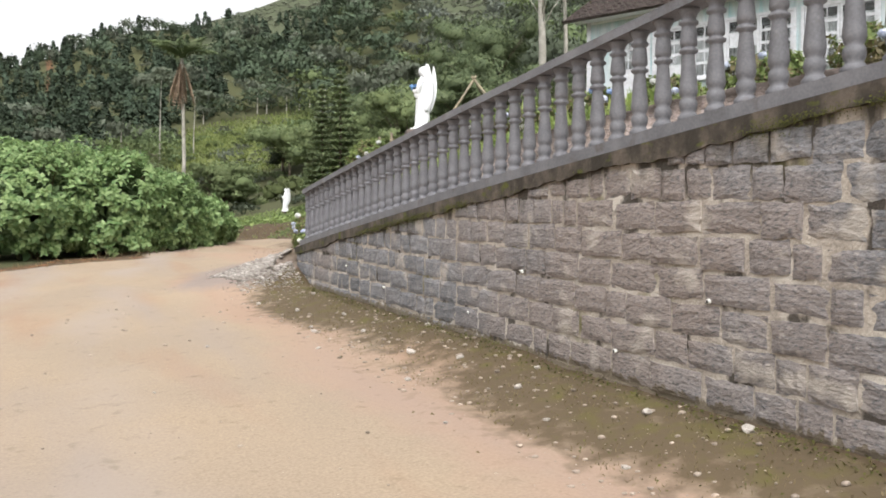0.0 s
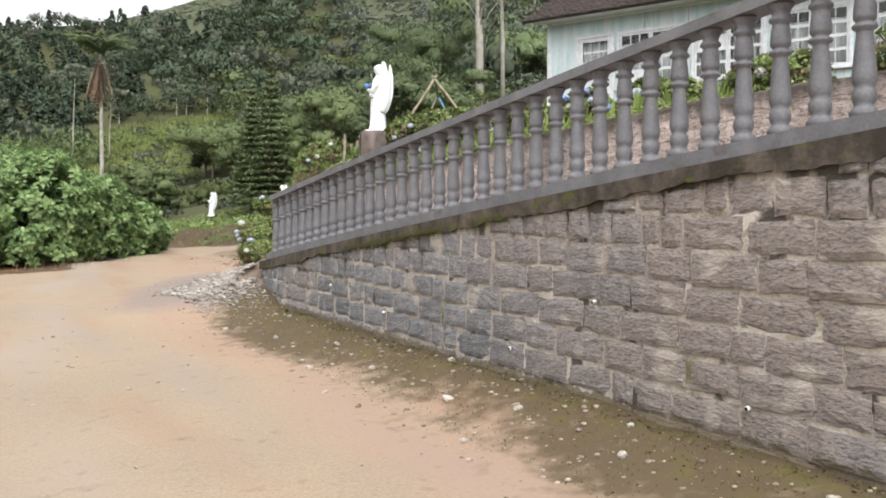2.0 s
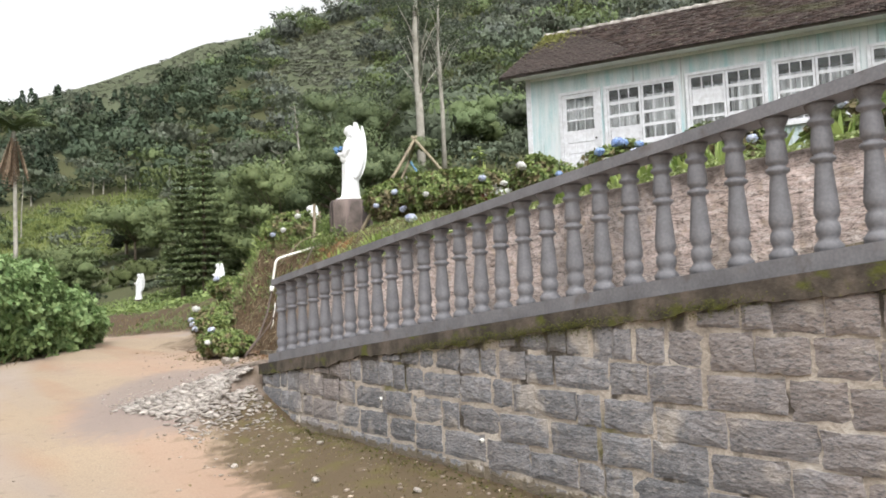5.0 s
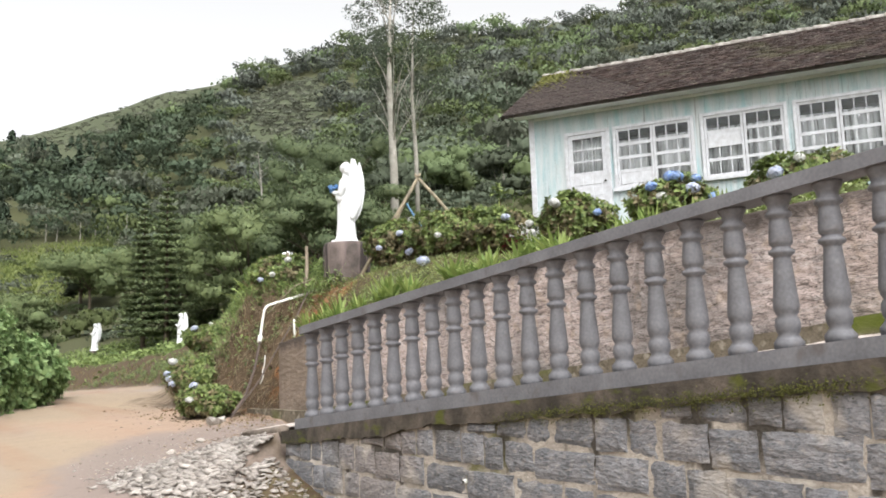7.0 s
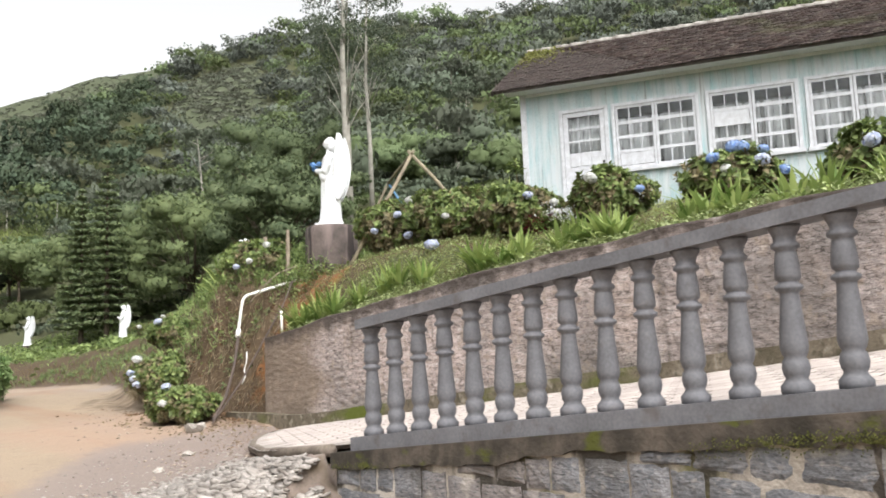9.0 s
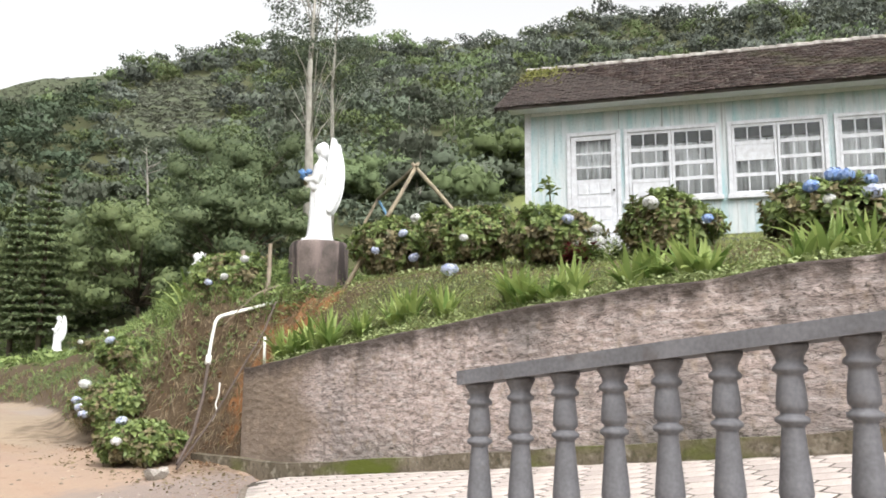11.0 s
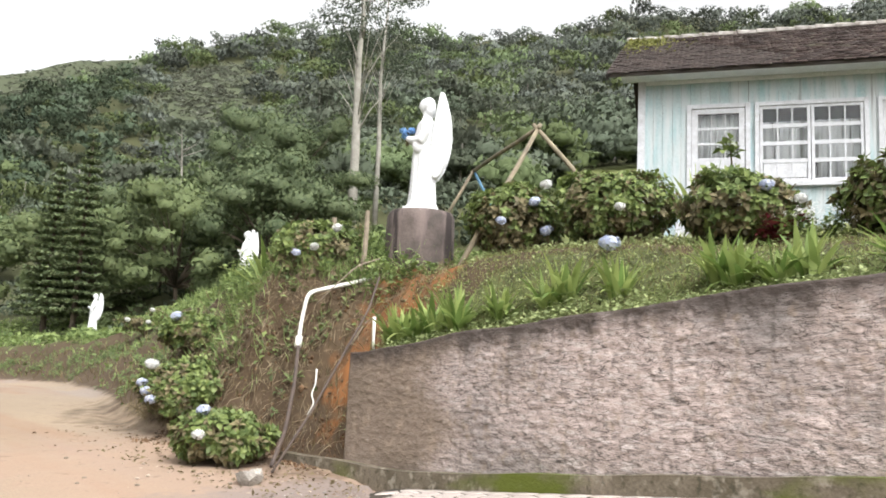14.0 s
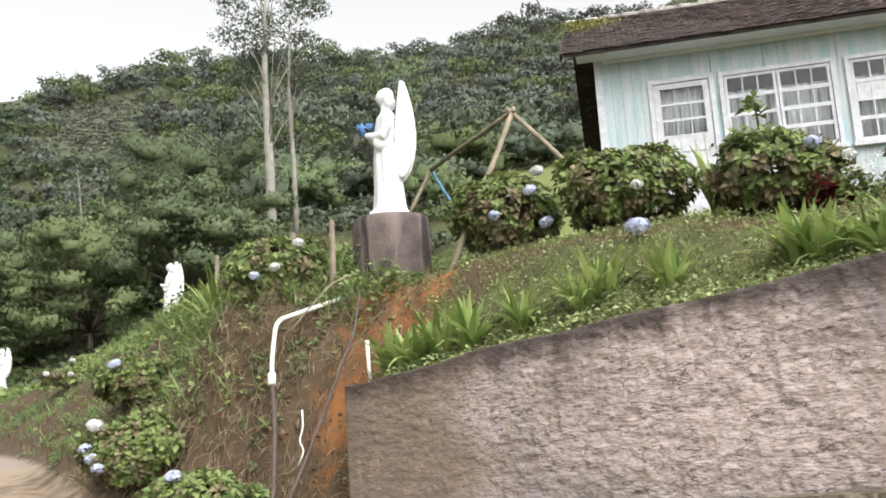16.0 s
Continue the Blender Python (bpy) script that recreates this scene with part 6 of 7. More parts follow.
def leaves_on(n, area, height, size, seed, keep=None):
    """Small leaves of weeds and creepers held above the ground."""
    g = np.random.default_rng(seed)
    x, y = g.uniform(area[0], area[1], n), g.uniform(area[2], area[3], n)
    if keep is not None:
        ok = keep(x, y, g.random(n))
        x, y = x[ok], y[ok]
    n = len(x)
    tuft = np.clip(waves(x, y, 2.2, seed) * 0.5 + 0.5, 0, 1)
    z = ground_z(x, y) + g.uniform(0, 1, n) * height * (0.3 + tuft)
    way = g.normal(size=(n, 3)) * [1, 1, 0.4]
    L = size * g.uniform(0.6, 1.4, n)
    return cards(np.stack([x, y, z], -1), way, np.tile([0, 0, 1.0], (n, 1)) + g.normal(size=(n, 3)) * 0.4, L, L * 0.6, 0.15, 0.15)


on_meadow = lambda x, y, r: np.abs((x + 1.2) / (y - 5) - 0.218) < 0.09
on_slope = lambda x, y, r: (x > 6.06) & (y < 21.2) & (r < np.where(x < 7.2, 1.0, 0.75))
on_bank = lambda x, y, r: (x - bank_foot_x(y) > 0.25) & (y > 20.4) & (r < np.where((y < 22.0) & (x < 6.7), 0.02, np.where(x - bank_foot_x(y) < np.interp(y, [24.0, 28.0], [1.1, 2.1]), np.interp(y, [22, 23.2, 24.5, 26], [0.12, 0.45, 0.25, 0.04]), 1.0)))
v, f = joined([blades(24000, (6.06, 9.5, 8, 20.44), 0.07, 1, 0.007, on_slope), blades(8000, (9.5, 14, 9, 24), 0.10, 2, 0.012)])
tagged(mesh_of("lawn_grass", v, f, leafy("lawn_blade", (0.22, 0.265, 0.085), (0.46, 0.49, 0.20), 0.6, 0.35)), "short light green grass on the terrace slope", "grass", kind="stuff")
v, f = joined([leaves_on(26000, (5.2, 11, 21, 30), 0.36, 0.085, 4, on_bank), leaves_on(15000, (6, 20, 26, 42), 0.27, 0.15, 5, on_bank), leaves_on(7000, (6, 20, 40, 64), 0.20, 0.24, 15, on_bank)])
tagged(mesh_of("ground_weeds", v, f, M_WEED), "creeping weeds and small leaves on slope and bank", "weeds", kind="stuff")
v, f = joined([leaves_on(13000, (6.08, 7.9, 8, 20.9), 0.10, 0.045, 3, on_slope), leaves_on(8000, (5.98, 6.55, 8, 20.42), 0.16, 0.05, 14)])
tagged(mesh_of("creeping_weeds", v, f, leafy("creeper_leaf", (0.18, 0.225, 0.09), (0.44, 0.50, 0.23), 0.6, 0.3)), "pale creeping weeds along the top of the wall", "weeds", kind="stuff")
v, f = joined([blades(26000, (5.2, 13, 21.5, 32), 0.34, 7, 0.013, on_bank), blades(13000, (6, 20, 28, 42), 0.28, 8, 0.024, on_bank), blades(7000, (6, 20, 40, 66), 0.22, 18, 0.045, on_bank)])
tagged(mesh_of("bank_grass", v, f, M_GRASS), "tall green grass covering the roadside bank", "grass", kind="stuff")
v, f = blades(12000, (10, 56, 110, 180), 0.8, 28, 0.2, on_meadow)
tagged(mesh_of("meadow_grass", v, f, leafy("meadow_blade", (0.12, 0.155, 0.045), (0.22, 0.255, 0.085), 0.7, 0.3)), "rough grass of the hillside clearing", "grass", kind="stuff")
face = lambda x, y, r: (x - bank_foot_x(y) > 0.0) & (x - bank_foot_x(y) < 1.5) & (y > 20.5) & (r < np.where(y < 22.4, 0.6, np.where(y > 26, 0.45, 1.0)))
edge_of = lambda x, y, r: (np.abs(x - np.interp(y, [0, 14, 20, 23, 26, 30, 36, 50, 70], [-9, -7.5, -4.5, 0.6, 2.2, 3.6, 4.8, 4.6, 2]) + 0.4) < 0.9)
v, f = joined([blades(16000, (4.8, 16, 20.3, 56), 0.30, 9, 0.016, face), blades(5000, (5.0, 8, 20.4, 25), 0.16, 19, 0.007, face), blades(7000, (6.1, 8.2, 9, 21), 0.09, 39, 0.008, on_slope), leaves_on(450, (4.2, 5.75, 19.4, 23.0), 0.015, 0.055, 40), leaves_on(120, (1.0, 2.45, 3, 14), 0.008, 0.035, 41), blades(9000, (-9, 10, 16, 46), 0.22, 10, 0.014, edge_of), blades(4500, (1.5, 2.48, 1.5, 13.9), 0.035, 11, 0.006)])
tagged(mesh_of("dry_grass", v, f, M_DRY), "dry brownish grass hanging on bank and road edge", "grass", kind="stuff")
g = np.random.default_rng(55)
n = 16000
my = g.uniform(1.5, 14.0, n)
my = my[(waves(my, 0.0, 1.1, 61) + 0.6 * waves(my, 0.0, 4.3, 62) + g.normal(0, 0.35, n)) > 0.35]
mz = rail_foot(my) - CUT + np.abs(g.normal(0, 0.022, len(my))) * np.where(g.random(len(my)) < 0.3, -1.2, 1)
pad = cards(np.stack([WALL_X - 0.018 - 0.012 * g.random(len(my)), my, mz], -1), g.normal(size=(len(my), 3)) * [0.3, 1, 1], np.tile([-1.0, 0, 0.4], (len(my), 1)), g.uniform(0.006, 0.015, len(my)), g.uniform(0.005, 0.011, len(my)))
v, f = joined([leaves_on(2000, (1.6, 2.49, 1.5, 13.9), 0.010, 0.018, 12), leaves_on(2600, (2.3, 2.495, 1.5, 13.95), 0.03, 0.022, 13), pad])
tagged(mesh_of("verge_moss", v, f, leafy("moss_leaf", (0.045, 0.05, 0.010), (0.12, 0.12, 0.025), 0.8, 0.1)), "tufts of moss and tiny weeds on verge and wall", "moss", kind="stuff")

g = np.random.default_rng(66)
n = 7000
y = g.uniform(20.55, 25.5, n)
q = g.uniform(0.05, 1.75, n)
x = bank_foot_x(y) + q
keep = (g.random(n) < np.interp(y, [20.5, 21.4, 22.2, 25.5], [0.22, 0.4, 0.95, 0.8])) & ((x > 6.1) | (y > 20.6))
x, y = x[keep], y[keep]
n = len(x)
way = np.stack([-0.55 + g.normal(0, 0.35, n), -0.25 + g.normal(0, 0.4, n), -0.5 + g.normal(0, 0.45, n)], -1)
v, f = cards(np.stack([x, y, ground_z(x, y) + 0.035], -1), way, np.tile([-0.7, -0.3, 0.6], (n, 1)) + g.normal(size=(n, 3)) * 0.3, g.uniform(0.08, 0.30, n), g.uniform(0.004, 0.012, n), 0.1, 0.3)
tagged(mesh_of("hanging_dry_grass", v, f, leafy("hay_blade", (0.14, 0.11, 0.07), (0.36, 0.29, 0.19), 0.8, 0.2)), "dry grass and rootlets hanging down the cut bank", "grass", kind="stuff")
n = 2600
y = g.uniform(21.7, 46, n)
q = np.abs(g.normal(0.85, 0.4, n))
x = bank_foot_x(y) + q
tuft = waves(x, y, 1.5, 71) + 0.5 * g.normal(size=n) > np.interp(y, [23, 27], [0.15, 0.4])
p = np.stack([x, y, ground_z(x, y) + g.uniform(0.0, 0.22, n)], -1)[tuft]
v, f = rosettes(p, np.tile([-0.6, -0.3, 0.7], (len(p), 1)), 6, 0.085, g, 1.0, 0.5)
tagged(mesh_of("bank_weeds", v, f, leafy("dark_weed_leaf", (0.07, 0.105, 0.04), (0.19, 0.25, 0.085), 0.6, 0.3)), "dark leafy weeds hanging over the roadside bank", "weeds", kind="stuff")
n = 750
y = g.uniform(17.6, 24.5, n)
x = np.minimum(np.where(y < 19.6, drive_edge_x(np.minimum(y, 19.6)), 9), bank_foot_x(y)) - np.abs(g.normal(0.0, 0.5, n)) - 0.05
L = g.uniform(0.02, 0.07, n)
v, f = cards(np.stack([x, y, ground_z(x, y) + 0.012], -1), g.normal(size=(n, 3)) * [1, 1, 0.12], np.tile([0, 0, 1.0], (n, 1)) + g.normal(size=(n, 3)) * 0.3, L, L * g.uniform(0.15, 0.6, n), 0.2, 0.1)
tagged(mesh_of("leaf_litter", v, f, leafy("dead_leaf", (0.17, 0.11, 0.07), (0.40, 0.30, 0.21), 0.8, 0.15)), "dead leaves and straw strewn at the foot of the bank", "litter", kind="stuff")

# ---- trees ----
M_BARK = surface("pale_bark", (0.36, 0.34, 0.30), (0.22, 0.205, 0.18), 2, 20, 0.9, 0.4, 0.02)
M_BARK_D = surface("dark_bark", (0.12, 0.095, 0.07), (0.07, 0.055, 0.04), 3, 20, 0.95, 0.5, 0.02)
M_SHRUB = leafy("shrub_leaf", (0.125, 0.215, 0.075), (0.32, 0.43, 0.185), 0.55, 0.3)
# inner leaves: the same green darkened, shade inside the shrub put into the colour
M_SHRUB_SHADE = leafy("shrub_inner_leaf", (0.08, 0.14, 0.055), (0.18, 0.26, 0.11), 0.6, 0.25)
M_PINE = leafy("pine_needles", (0.10, 0.138, 0.066), (0.205, 0.25, 0.115), 0.6, 0.25)
M_WOODS = leafy("forest_leaf", (0.078, 0.102, 0.065), (0.116, 0.142, 0.090), 0.85, 0.2)
M_WOODS_L = leafy("light_forest_leaf", (0.110, 0.155, 0.060), (0.175, 0.225, 0.094), 0.85, 0.3)
M_WOODS_G = leafy("grey_forest_leaf", (0.115, 0.135, 0.095), (0.15, 0.17, 0.122), 0.85, 0.3)
# Distance haze is put into the next two leaf colours: greyer and paler.
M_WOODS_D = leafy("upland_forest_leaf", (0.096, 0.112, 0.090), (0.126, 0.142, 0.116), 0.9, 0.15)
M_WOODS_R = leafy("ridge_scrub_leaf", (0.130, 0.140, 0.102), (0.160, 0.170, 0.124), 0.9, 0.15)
M_EUC = leafy("eucalyptus_leaf", (0.0485, 0.07, 0.042), (0.1261, 0.15, 0.096), 0.6, 0.3)
M_FROND = leafy("palm_frond", (0.07, 0.10, 0.04), (0.16, 0.205, 0.085), 0.5, 0.25)
M_DEAD = leafy("dead_frond", (0.17, 0.12, 0.08), (0.32, 0.235, 0.165), 0.8, 0.2)


def toned(m, fine=2.6, holes=0.40):
    """Lets each tree of a wood take its own tone from the mesh attribute 'tone', mottles it and breaks its leaf sprays up into twigs with gaps."""
    n, l = m.node_tree.nodes, m.node_tree.links
    a, h = n.new("ShaderNodeAttribute"), n.new("ShaderNodeHueSaturation")
    a.attribute_name = "tone"
    value = None
    for socket, lo, hi in (("Value", 0.55, 1.28), ("Hue", 0.48, 0.515), ("Saturation", 1.08, 0.84)):
        r = n.new("ShaderNodeMapRange")
        r.inputs["To Min"].default_value, r.inputs["To Max"].default_value = lo, hi
        l.new(a.outputs["Fac"], r.inputs["Value"])
        value = value or r
        if socket != "Value":
            l.new(r.outputs[0], h.inputs[socket])
    spot = n.new("ShaderNodeMapRange")
    spot.inputs["From Min"].default_value, spot.inputs["From Max"].default_value = 0.3, 0.7
    spot.inputs["To Min"].default_value, spot.inputs["To Max"].default_value = 0.84, 1.16
    l.new(noise_of(m, fine * 0.8, 3), spot.inputs["Value"])
    mul = n.new("ShaderNodeMath")
    mul.operation = "MULTIPLY"
    l.new(value.outputs[0], mul.inputs[0])
    l.new(spot.outputs[0], mul.inputs[1])
    l.new(mul.outputs[0], h.inputs["Value"])
    for link in list(l):
        if link.from_node.type == "VALTORGB":
            to = link.to_socket
            l.remove(link)
            l.new(h.outputs[0], to)
    ramp = next(k for k in n if k.type == "VALTORGB")
    lo, hi = (np.array(e.color) for e in ramp.color_ramp.elements)
    ramp.color_ramp.elements[0].color, ramp.color_ramp.elements[1].color = lo * 0.68 + hi * 0.32, lo * 0.32 + hi * 0.68
    l.new(ramp.outputs[0], h.inputs["Color"])
    if holes:
        ragged(m, fine, holes)
    return m


def ragged(m, fine, holes):
    """Gaps between the twigs of a leaf spray."""
    n, l = m.node_tree.nodes, m.node_tree.links
    out = n["Material Output"].inputs["Surface"]
    body = out.links[0].from_socket
    gap, mix, edge = n.new("ShaderNodeBsdfTransparent"), n.new("ShaderNodeMixShader"), n.new("ShaderNodeMath")
    edge.operation = "GREATER_THAN"
    edge.inputs[1].default_value = holes
    l.new(noise_of(m, fine, 2), edge.inputs[0])
    l.new(edge.outputs[0], mix.inputs["Fac"])
    l.new(gap.outputs[0], mix.inputs[1])
    l.new(body, mix.inputs[2])
    l.new(mix.outputs[0], out)
    return m


M_TREE = ragged(leafy("broad_tree_leaf", (0.082, 0.115, 0.055), (0.175, 0.215, 0.105), 0.7, 0.3), 7.0, 0.42)
M_TREE_L = ragged(leafy("light_tree_leaf", (0.11, 0.145, 0.062), (0.20, 0.245, 0.105), 0.7, 0.3), 7.0, 0.42)


def flat_cards(c, normals, size, g):
    """Leaf sprays: each a ragged four-cornered patch facing about outwards."""
    n = len(c)
    nn = normals + g.normal(size=(n, 3)) * 0.5
    nn /= np.linalg.norm(nn, axis=1, keepdims=True)
    s = np.cross(nn, g.normal(size=(n, 3)))
    s /= np.linalg.norm(s, axis=1, keepdims=True) + 1e-9
    t = np.cross(nn, s)
    size = np.asarray(size)[:, None]
    j = g.uniform(0.6, 1.3, (n, 4, 1))
    v = np.stack([c + s * size * 0.62 * j[:, 0], c + t * size * 0.4 * j[:, 1] + nn * size * 0.1, c - s * size * 0.62 * j[:, 2], c - t * size * 0.4 * j[:, 3] - nn * size * 0.12], 1)
    return v.reshape(-1, 3), np.arange(4 * n).reshape(n, 4)


def ball(sub, seed):
    """A lumpy low ball: points of about unit radius and triangles."""
    h = np.random.default_rng(seed)
    bm = bmesh.new()
    bmesh.ops.create_icosphere(bm, subdivisions=sub, radius=1)
    v = np.array([w.co[:] for w in bm.verts])
    f = np.array([[w.index for w in q.verts] for q in bm.faces])
    bm.free()
    return v * h.uniform(0.82, 1.08, (len(v), 1)), f, v


BALLS = {k: [ball(k, 90 + i) for i in range(4)] for k in (1, 2)}


def crown(n, blobs, size, seed, core=2, fill=0.84):
    """A broad crown: leaf sprays over several dense lobes, blobs of (x, y, z, rx, rz)."""
    g = np.random.default_rng(seed)
    w = np.array([b[3] ** 2 for b in blobs])
    pick = g.choice(len(blobs), n, p=w / w.sum())
    b = np.array(blobs)[pick]
    d = g.normal(size=(n, 3))
    d[:, 2] = d[:, 2] * 0.9 + 0.25
    d /= np.linalg.norm(d, axis=1, keepdims=True)
    r = g.uniform(0.70, 1.10, n)
    c = b[:, :3] + d * r[:, None] * b[:, [3, 3, 4]]
    v, f = flat_cards(c, d, size * g.uniform(0.6, 1.4, n), g)
    nrm = np.repeat(d * [1, 1, 0.9] + [0, 0, 0.34] + g.normal(size=(n, 3)) * 0.07, 4, axis=0)
    vs, fs, ns = [v], [f[:, :3], f[:, [0, 2, 3]]], [nrm / np.linalg.norm(nrm, axis=1, keepdims=True)]
    o = len(v)
    for k, q in enumerate(blobs if core else ()):
        bv, bf, bn = BALLS[core][k % 4]
        vs.append(bv * np.array([q[3], q[3], q[4]]) * fill + np.array(q[:3]))
        fs.append(bf + o)
        bn = bn * [1, 1, 0.8] + [0, 0, 0.42]
        ns.append(bn / np.linalg.norm(bn, axis=1, keepdims=True))
        o += len(bv)
    return np.concatenate(vs), np.concatenate(fs), np.concatenate(ns)


def lobes(seed, spread, tall, k, low=0.42, rad=(0.30, 0.48)):
    g = np.random.default_rng(seed)
    out = [(0, 0, tall * 0.72, spread * 0.55, tall * 0.26)]
    for i in range(k):
        a = 2 * math.pi * i * (1 if k < 20 else 0.618 * k) / k + g.uniform(-0.4, 0.4)
        r = spread * g.uniform(0.4, 0.75) if k < 20 else spread * 0.86 * g.random() ** 0.4
        out.append((r * math.cos(a), r * math.sin(a), tall * g.uniform(low, 0.82), spread * g.uniform(*rad), tall * g.uniform(*rad) * 0.42))
    return out


def limbs(bm, blobs, trunk_r, fork):
    tube(bm, [(0, 0, -0.4), (0.05, 0.02, fork * 0.5), (0, 0.05, fork)], [trunk_r * 1.2, trunk_r, trunk_r * 0.8], 8)
    for x, y, z, rx, rz in blobs:
        tube(bm, [(0, 0, fork * 0.9), (x * 0.5, y * 0.5, fork + (z - fork) * 0.6), (x, y, z)], [trunk_r * 0.5, trunk_r * 0.3, trunk_r * 0.1], 6)
    return bm


def broad_tree(name, x, y, spread, tall, seed, leaf_mat, bark, words, n=2600, size=0.35, k=7, fork=0.35, trunk=0.14, low=0.45, rad=(0.30, 0.48)):
    t = thing(name, words, "tree", pose(x, y, float(ground_z(x, y))))
    b = lobes(seed, spread, tall, k, low, rad)
    part("trunk", limbs(bmesh.new(), b, trunk, tall * fork), bark, t, "", True)
    v, f, nrm = crown(n, b, size, seed, 1, 0.72)
    mesh_of("crown", v, f, leaf_mat, t, normals=nrm)
    return t


# tall shrubs with broad hanging leaves, beside the road
for k, (x, y, s, h) in enumerate([(-3.6, 25.2, 1.8, 2.8), (-1.4, 25.4, 1.8, 2.95), (0.4, 26.0, 1.75, 2.8), (1.7, 26.7, 1.5, 2.2), (2.9, 28.0, 1.25, 1.6), (3.7, 29.5, 1.0, 1.05), (0.0, 28.8, 2.1, 3.1), (-2.6, 28.3, 2.2, 3.2)]):
    g = np.random.default_rng(300 + k)
    t = thing("tall_shrub", "dense tall shrub with broad bluish green leaves at the roadside", "shrub", pose(x, y, float(ground_z(x, y)) - 0.05), "roadside shrubs")
    n = 760 if k < 6 else 380
    p, d = dome_points(n, s * 1.05, s, h * 1.02, 300 + k, 26)
    p += d * np.abs(g.normal(0, 0.13, (n, 1)))
    v, f = rosettes(p, d, 10, 0.175, g, 0.95, 0.6)
    mesh_of("foliage", v, f, M_SHRUB, t)
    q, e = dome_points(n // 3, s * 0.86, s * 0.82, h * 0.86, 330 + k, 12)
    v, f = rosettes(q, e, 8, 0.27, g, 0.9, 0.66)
    mesh_of("inner_foliage", v, f, M_SHRUB_SHADE, t)
    bm = bmesh.new()
    for i in range(12):
        a, e = g.uniform(0, 6.28), g.uniform(0.2, 0.8)
        tube(bm, [(0.2 * math.cos(a), 0.2 * math.sin(a), -0.1), (e * s * 0.6 * math.cos(a), e * s * 0.6 * math.sin(a), h * 0.45), (e * s * math.cos(a), e * s * math.sin(a), h * 0.85)], [0.05, 0.035, 0.012], 6)
    part("woody_base", bm, M_STEM, t)


def pine(x, y, tall, wide, seed):
    """A whorled conifer: tiers of branches hung with needles, getting shorter to the top."""
    g = np.random.default_rng(seed)
    t = thing("pine_tree", "dark conifer with regular drooping tiers of branches", "tree", pose(x, y, float(ground_z(x, y))), "pines behind the statues")
    bm = bmesh.new()
    tube(bm, [(0, 0, -0.4), (0, 0, tall * 0.5), (0, 0, tall)], [0.16, 0.10, 0.02], 8)
    cs, ns = [], []
    tiers = 21
    for i in range(tiers):
        u = i / (tiers - 1)
        z = tall * (0.11 + 0.87 * u)
        R = (wide * (1 - u) ** 0.85 + 0.12) * g.uniform(0.86, 1.08)
        for j in range(10):
            a = 6.283 * j / 10 + i * 0.9 + g.uniform(-0.12, 0.12)
            m = max(10, int(70 * R / wide))
            s = g.uniform(0.15, 1, m)
            r = R * s * g.uniform(0.85, 1.05)
            cs.append(np.stack([r * np.cos(a) + g.normal(0, 0.07, m), r * np.sin(a) + g.normal(0, 0.07, m), z - 0.18 * s * R * 0.6 + 0.12 * s**3 + g.normal(0, 0.04, m)], -1))
            ns.append(np.tile([0.2 * math.cos(a), 0.2 * math.sin(a), 1.0], (m, 1)))
            if j % 2 == 0:
                tube(bm, [(0, 0, z), (R * 0.9 * math.cos(a), R * 0.9 * math.sin(a), z - 0.08 * R)], [0.03, 0.008], 5)
    part("trunk", bm, M_BARK_D, t)
    c, nrm = np.concatenate(cs), np.concatenate(ns)
    v, f = flat_cards(c, nrm, np.full(len(c), 0.17), g)
    mesh_of("needles", v, f, M_PINE, t)
    return t


pine(17.1, 55.6, 10.2, 1.9, 1)
pine(16.45, 57.6, 8.8, 1.6, 2)


def palm(x, y, tall, r, fronds, length, seed, skirt, words, drop=0.0):
    g = np.random.default_rng(seed)
    t = thing("palm_tree", words, "palm", pose(x, y, float(ground_z(x, y)) - drop))
    part("trunk", tube(bmesh.new(), [(0, 0, -0.5), (0.15, 0, tall * 0.35), (0.1, 0.1, tall * 0.7), (0, 0, tall)], [r * 1.3, r, r * 0.85, r * 0.9], 10), M_BARK, t, "", True)

    def spray(n, lean, hang, mat, nm, length=length, wide=0.28):
        vs = []
        for k in range(n):
            a = 6.283 * k / n + g.uniform(-0.2, 0.2)
            out, side = np.array([math.cos(a), math.sin(a), 0]), np.array([-math.sin(a), math.cos(a), 0])
            L = length * g.uniform(0.8, 1.1)
            le = lean + g.uniform(-0.25, 0.25)
            pos = np.array([0, 0, tall])
            ang = le
            cs, ds = [], []
            for i in range(16):
                ang -= hang / 16
                step = (out * math.cos(ang) + np.array([0, 0, math.sin(ang)])) * L / 16
                pos = pos + step
                for s in (-1, 1):
                    cs.append(pos)
                    ds.append(side * s + step / np.linalg.norm(step) * 0.7 - np.array([0, 0, 0.35]))
            w = np.repeat(np.sin(np.linspace(0.25, 3.0, 16)), 2) * length * wide
            vs.append(cards(np.array(cs), np.array(ds), np.tile([0, 0, 1.0], (32, 1)), w, np.full(32, 0.042 * length), 0.1, 0.25))
        v, f = joined(vs)
        mesh_of(nm, v, f, mat, t)

    spray(fronds, 1.2, 1.5, M_FROND, "fronds")
    if skirt:
        spray(24, -1.40, 0.12, M_DEAD, "dead_fronds", length * 1.3, 0.12)
    return t


palm(8.9, 70.5, 12.6, 0.15, 26, 3.0, 3, True, "tall palm with a skirt of dead hanging fronds")
palm(17.0, 88.0, 2.6, 0.16, 14, 3.0, 4, False, "short palm with arching fronds on the hillside")
palm(66.0, 66.0, 3.6, 0.2, 16, 4.0, 5, False, "feathery palm above the meadow")
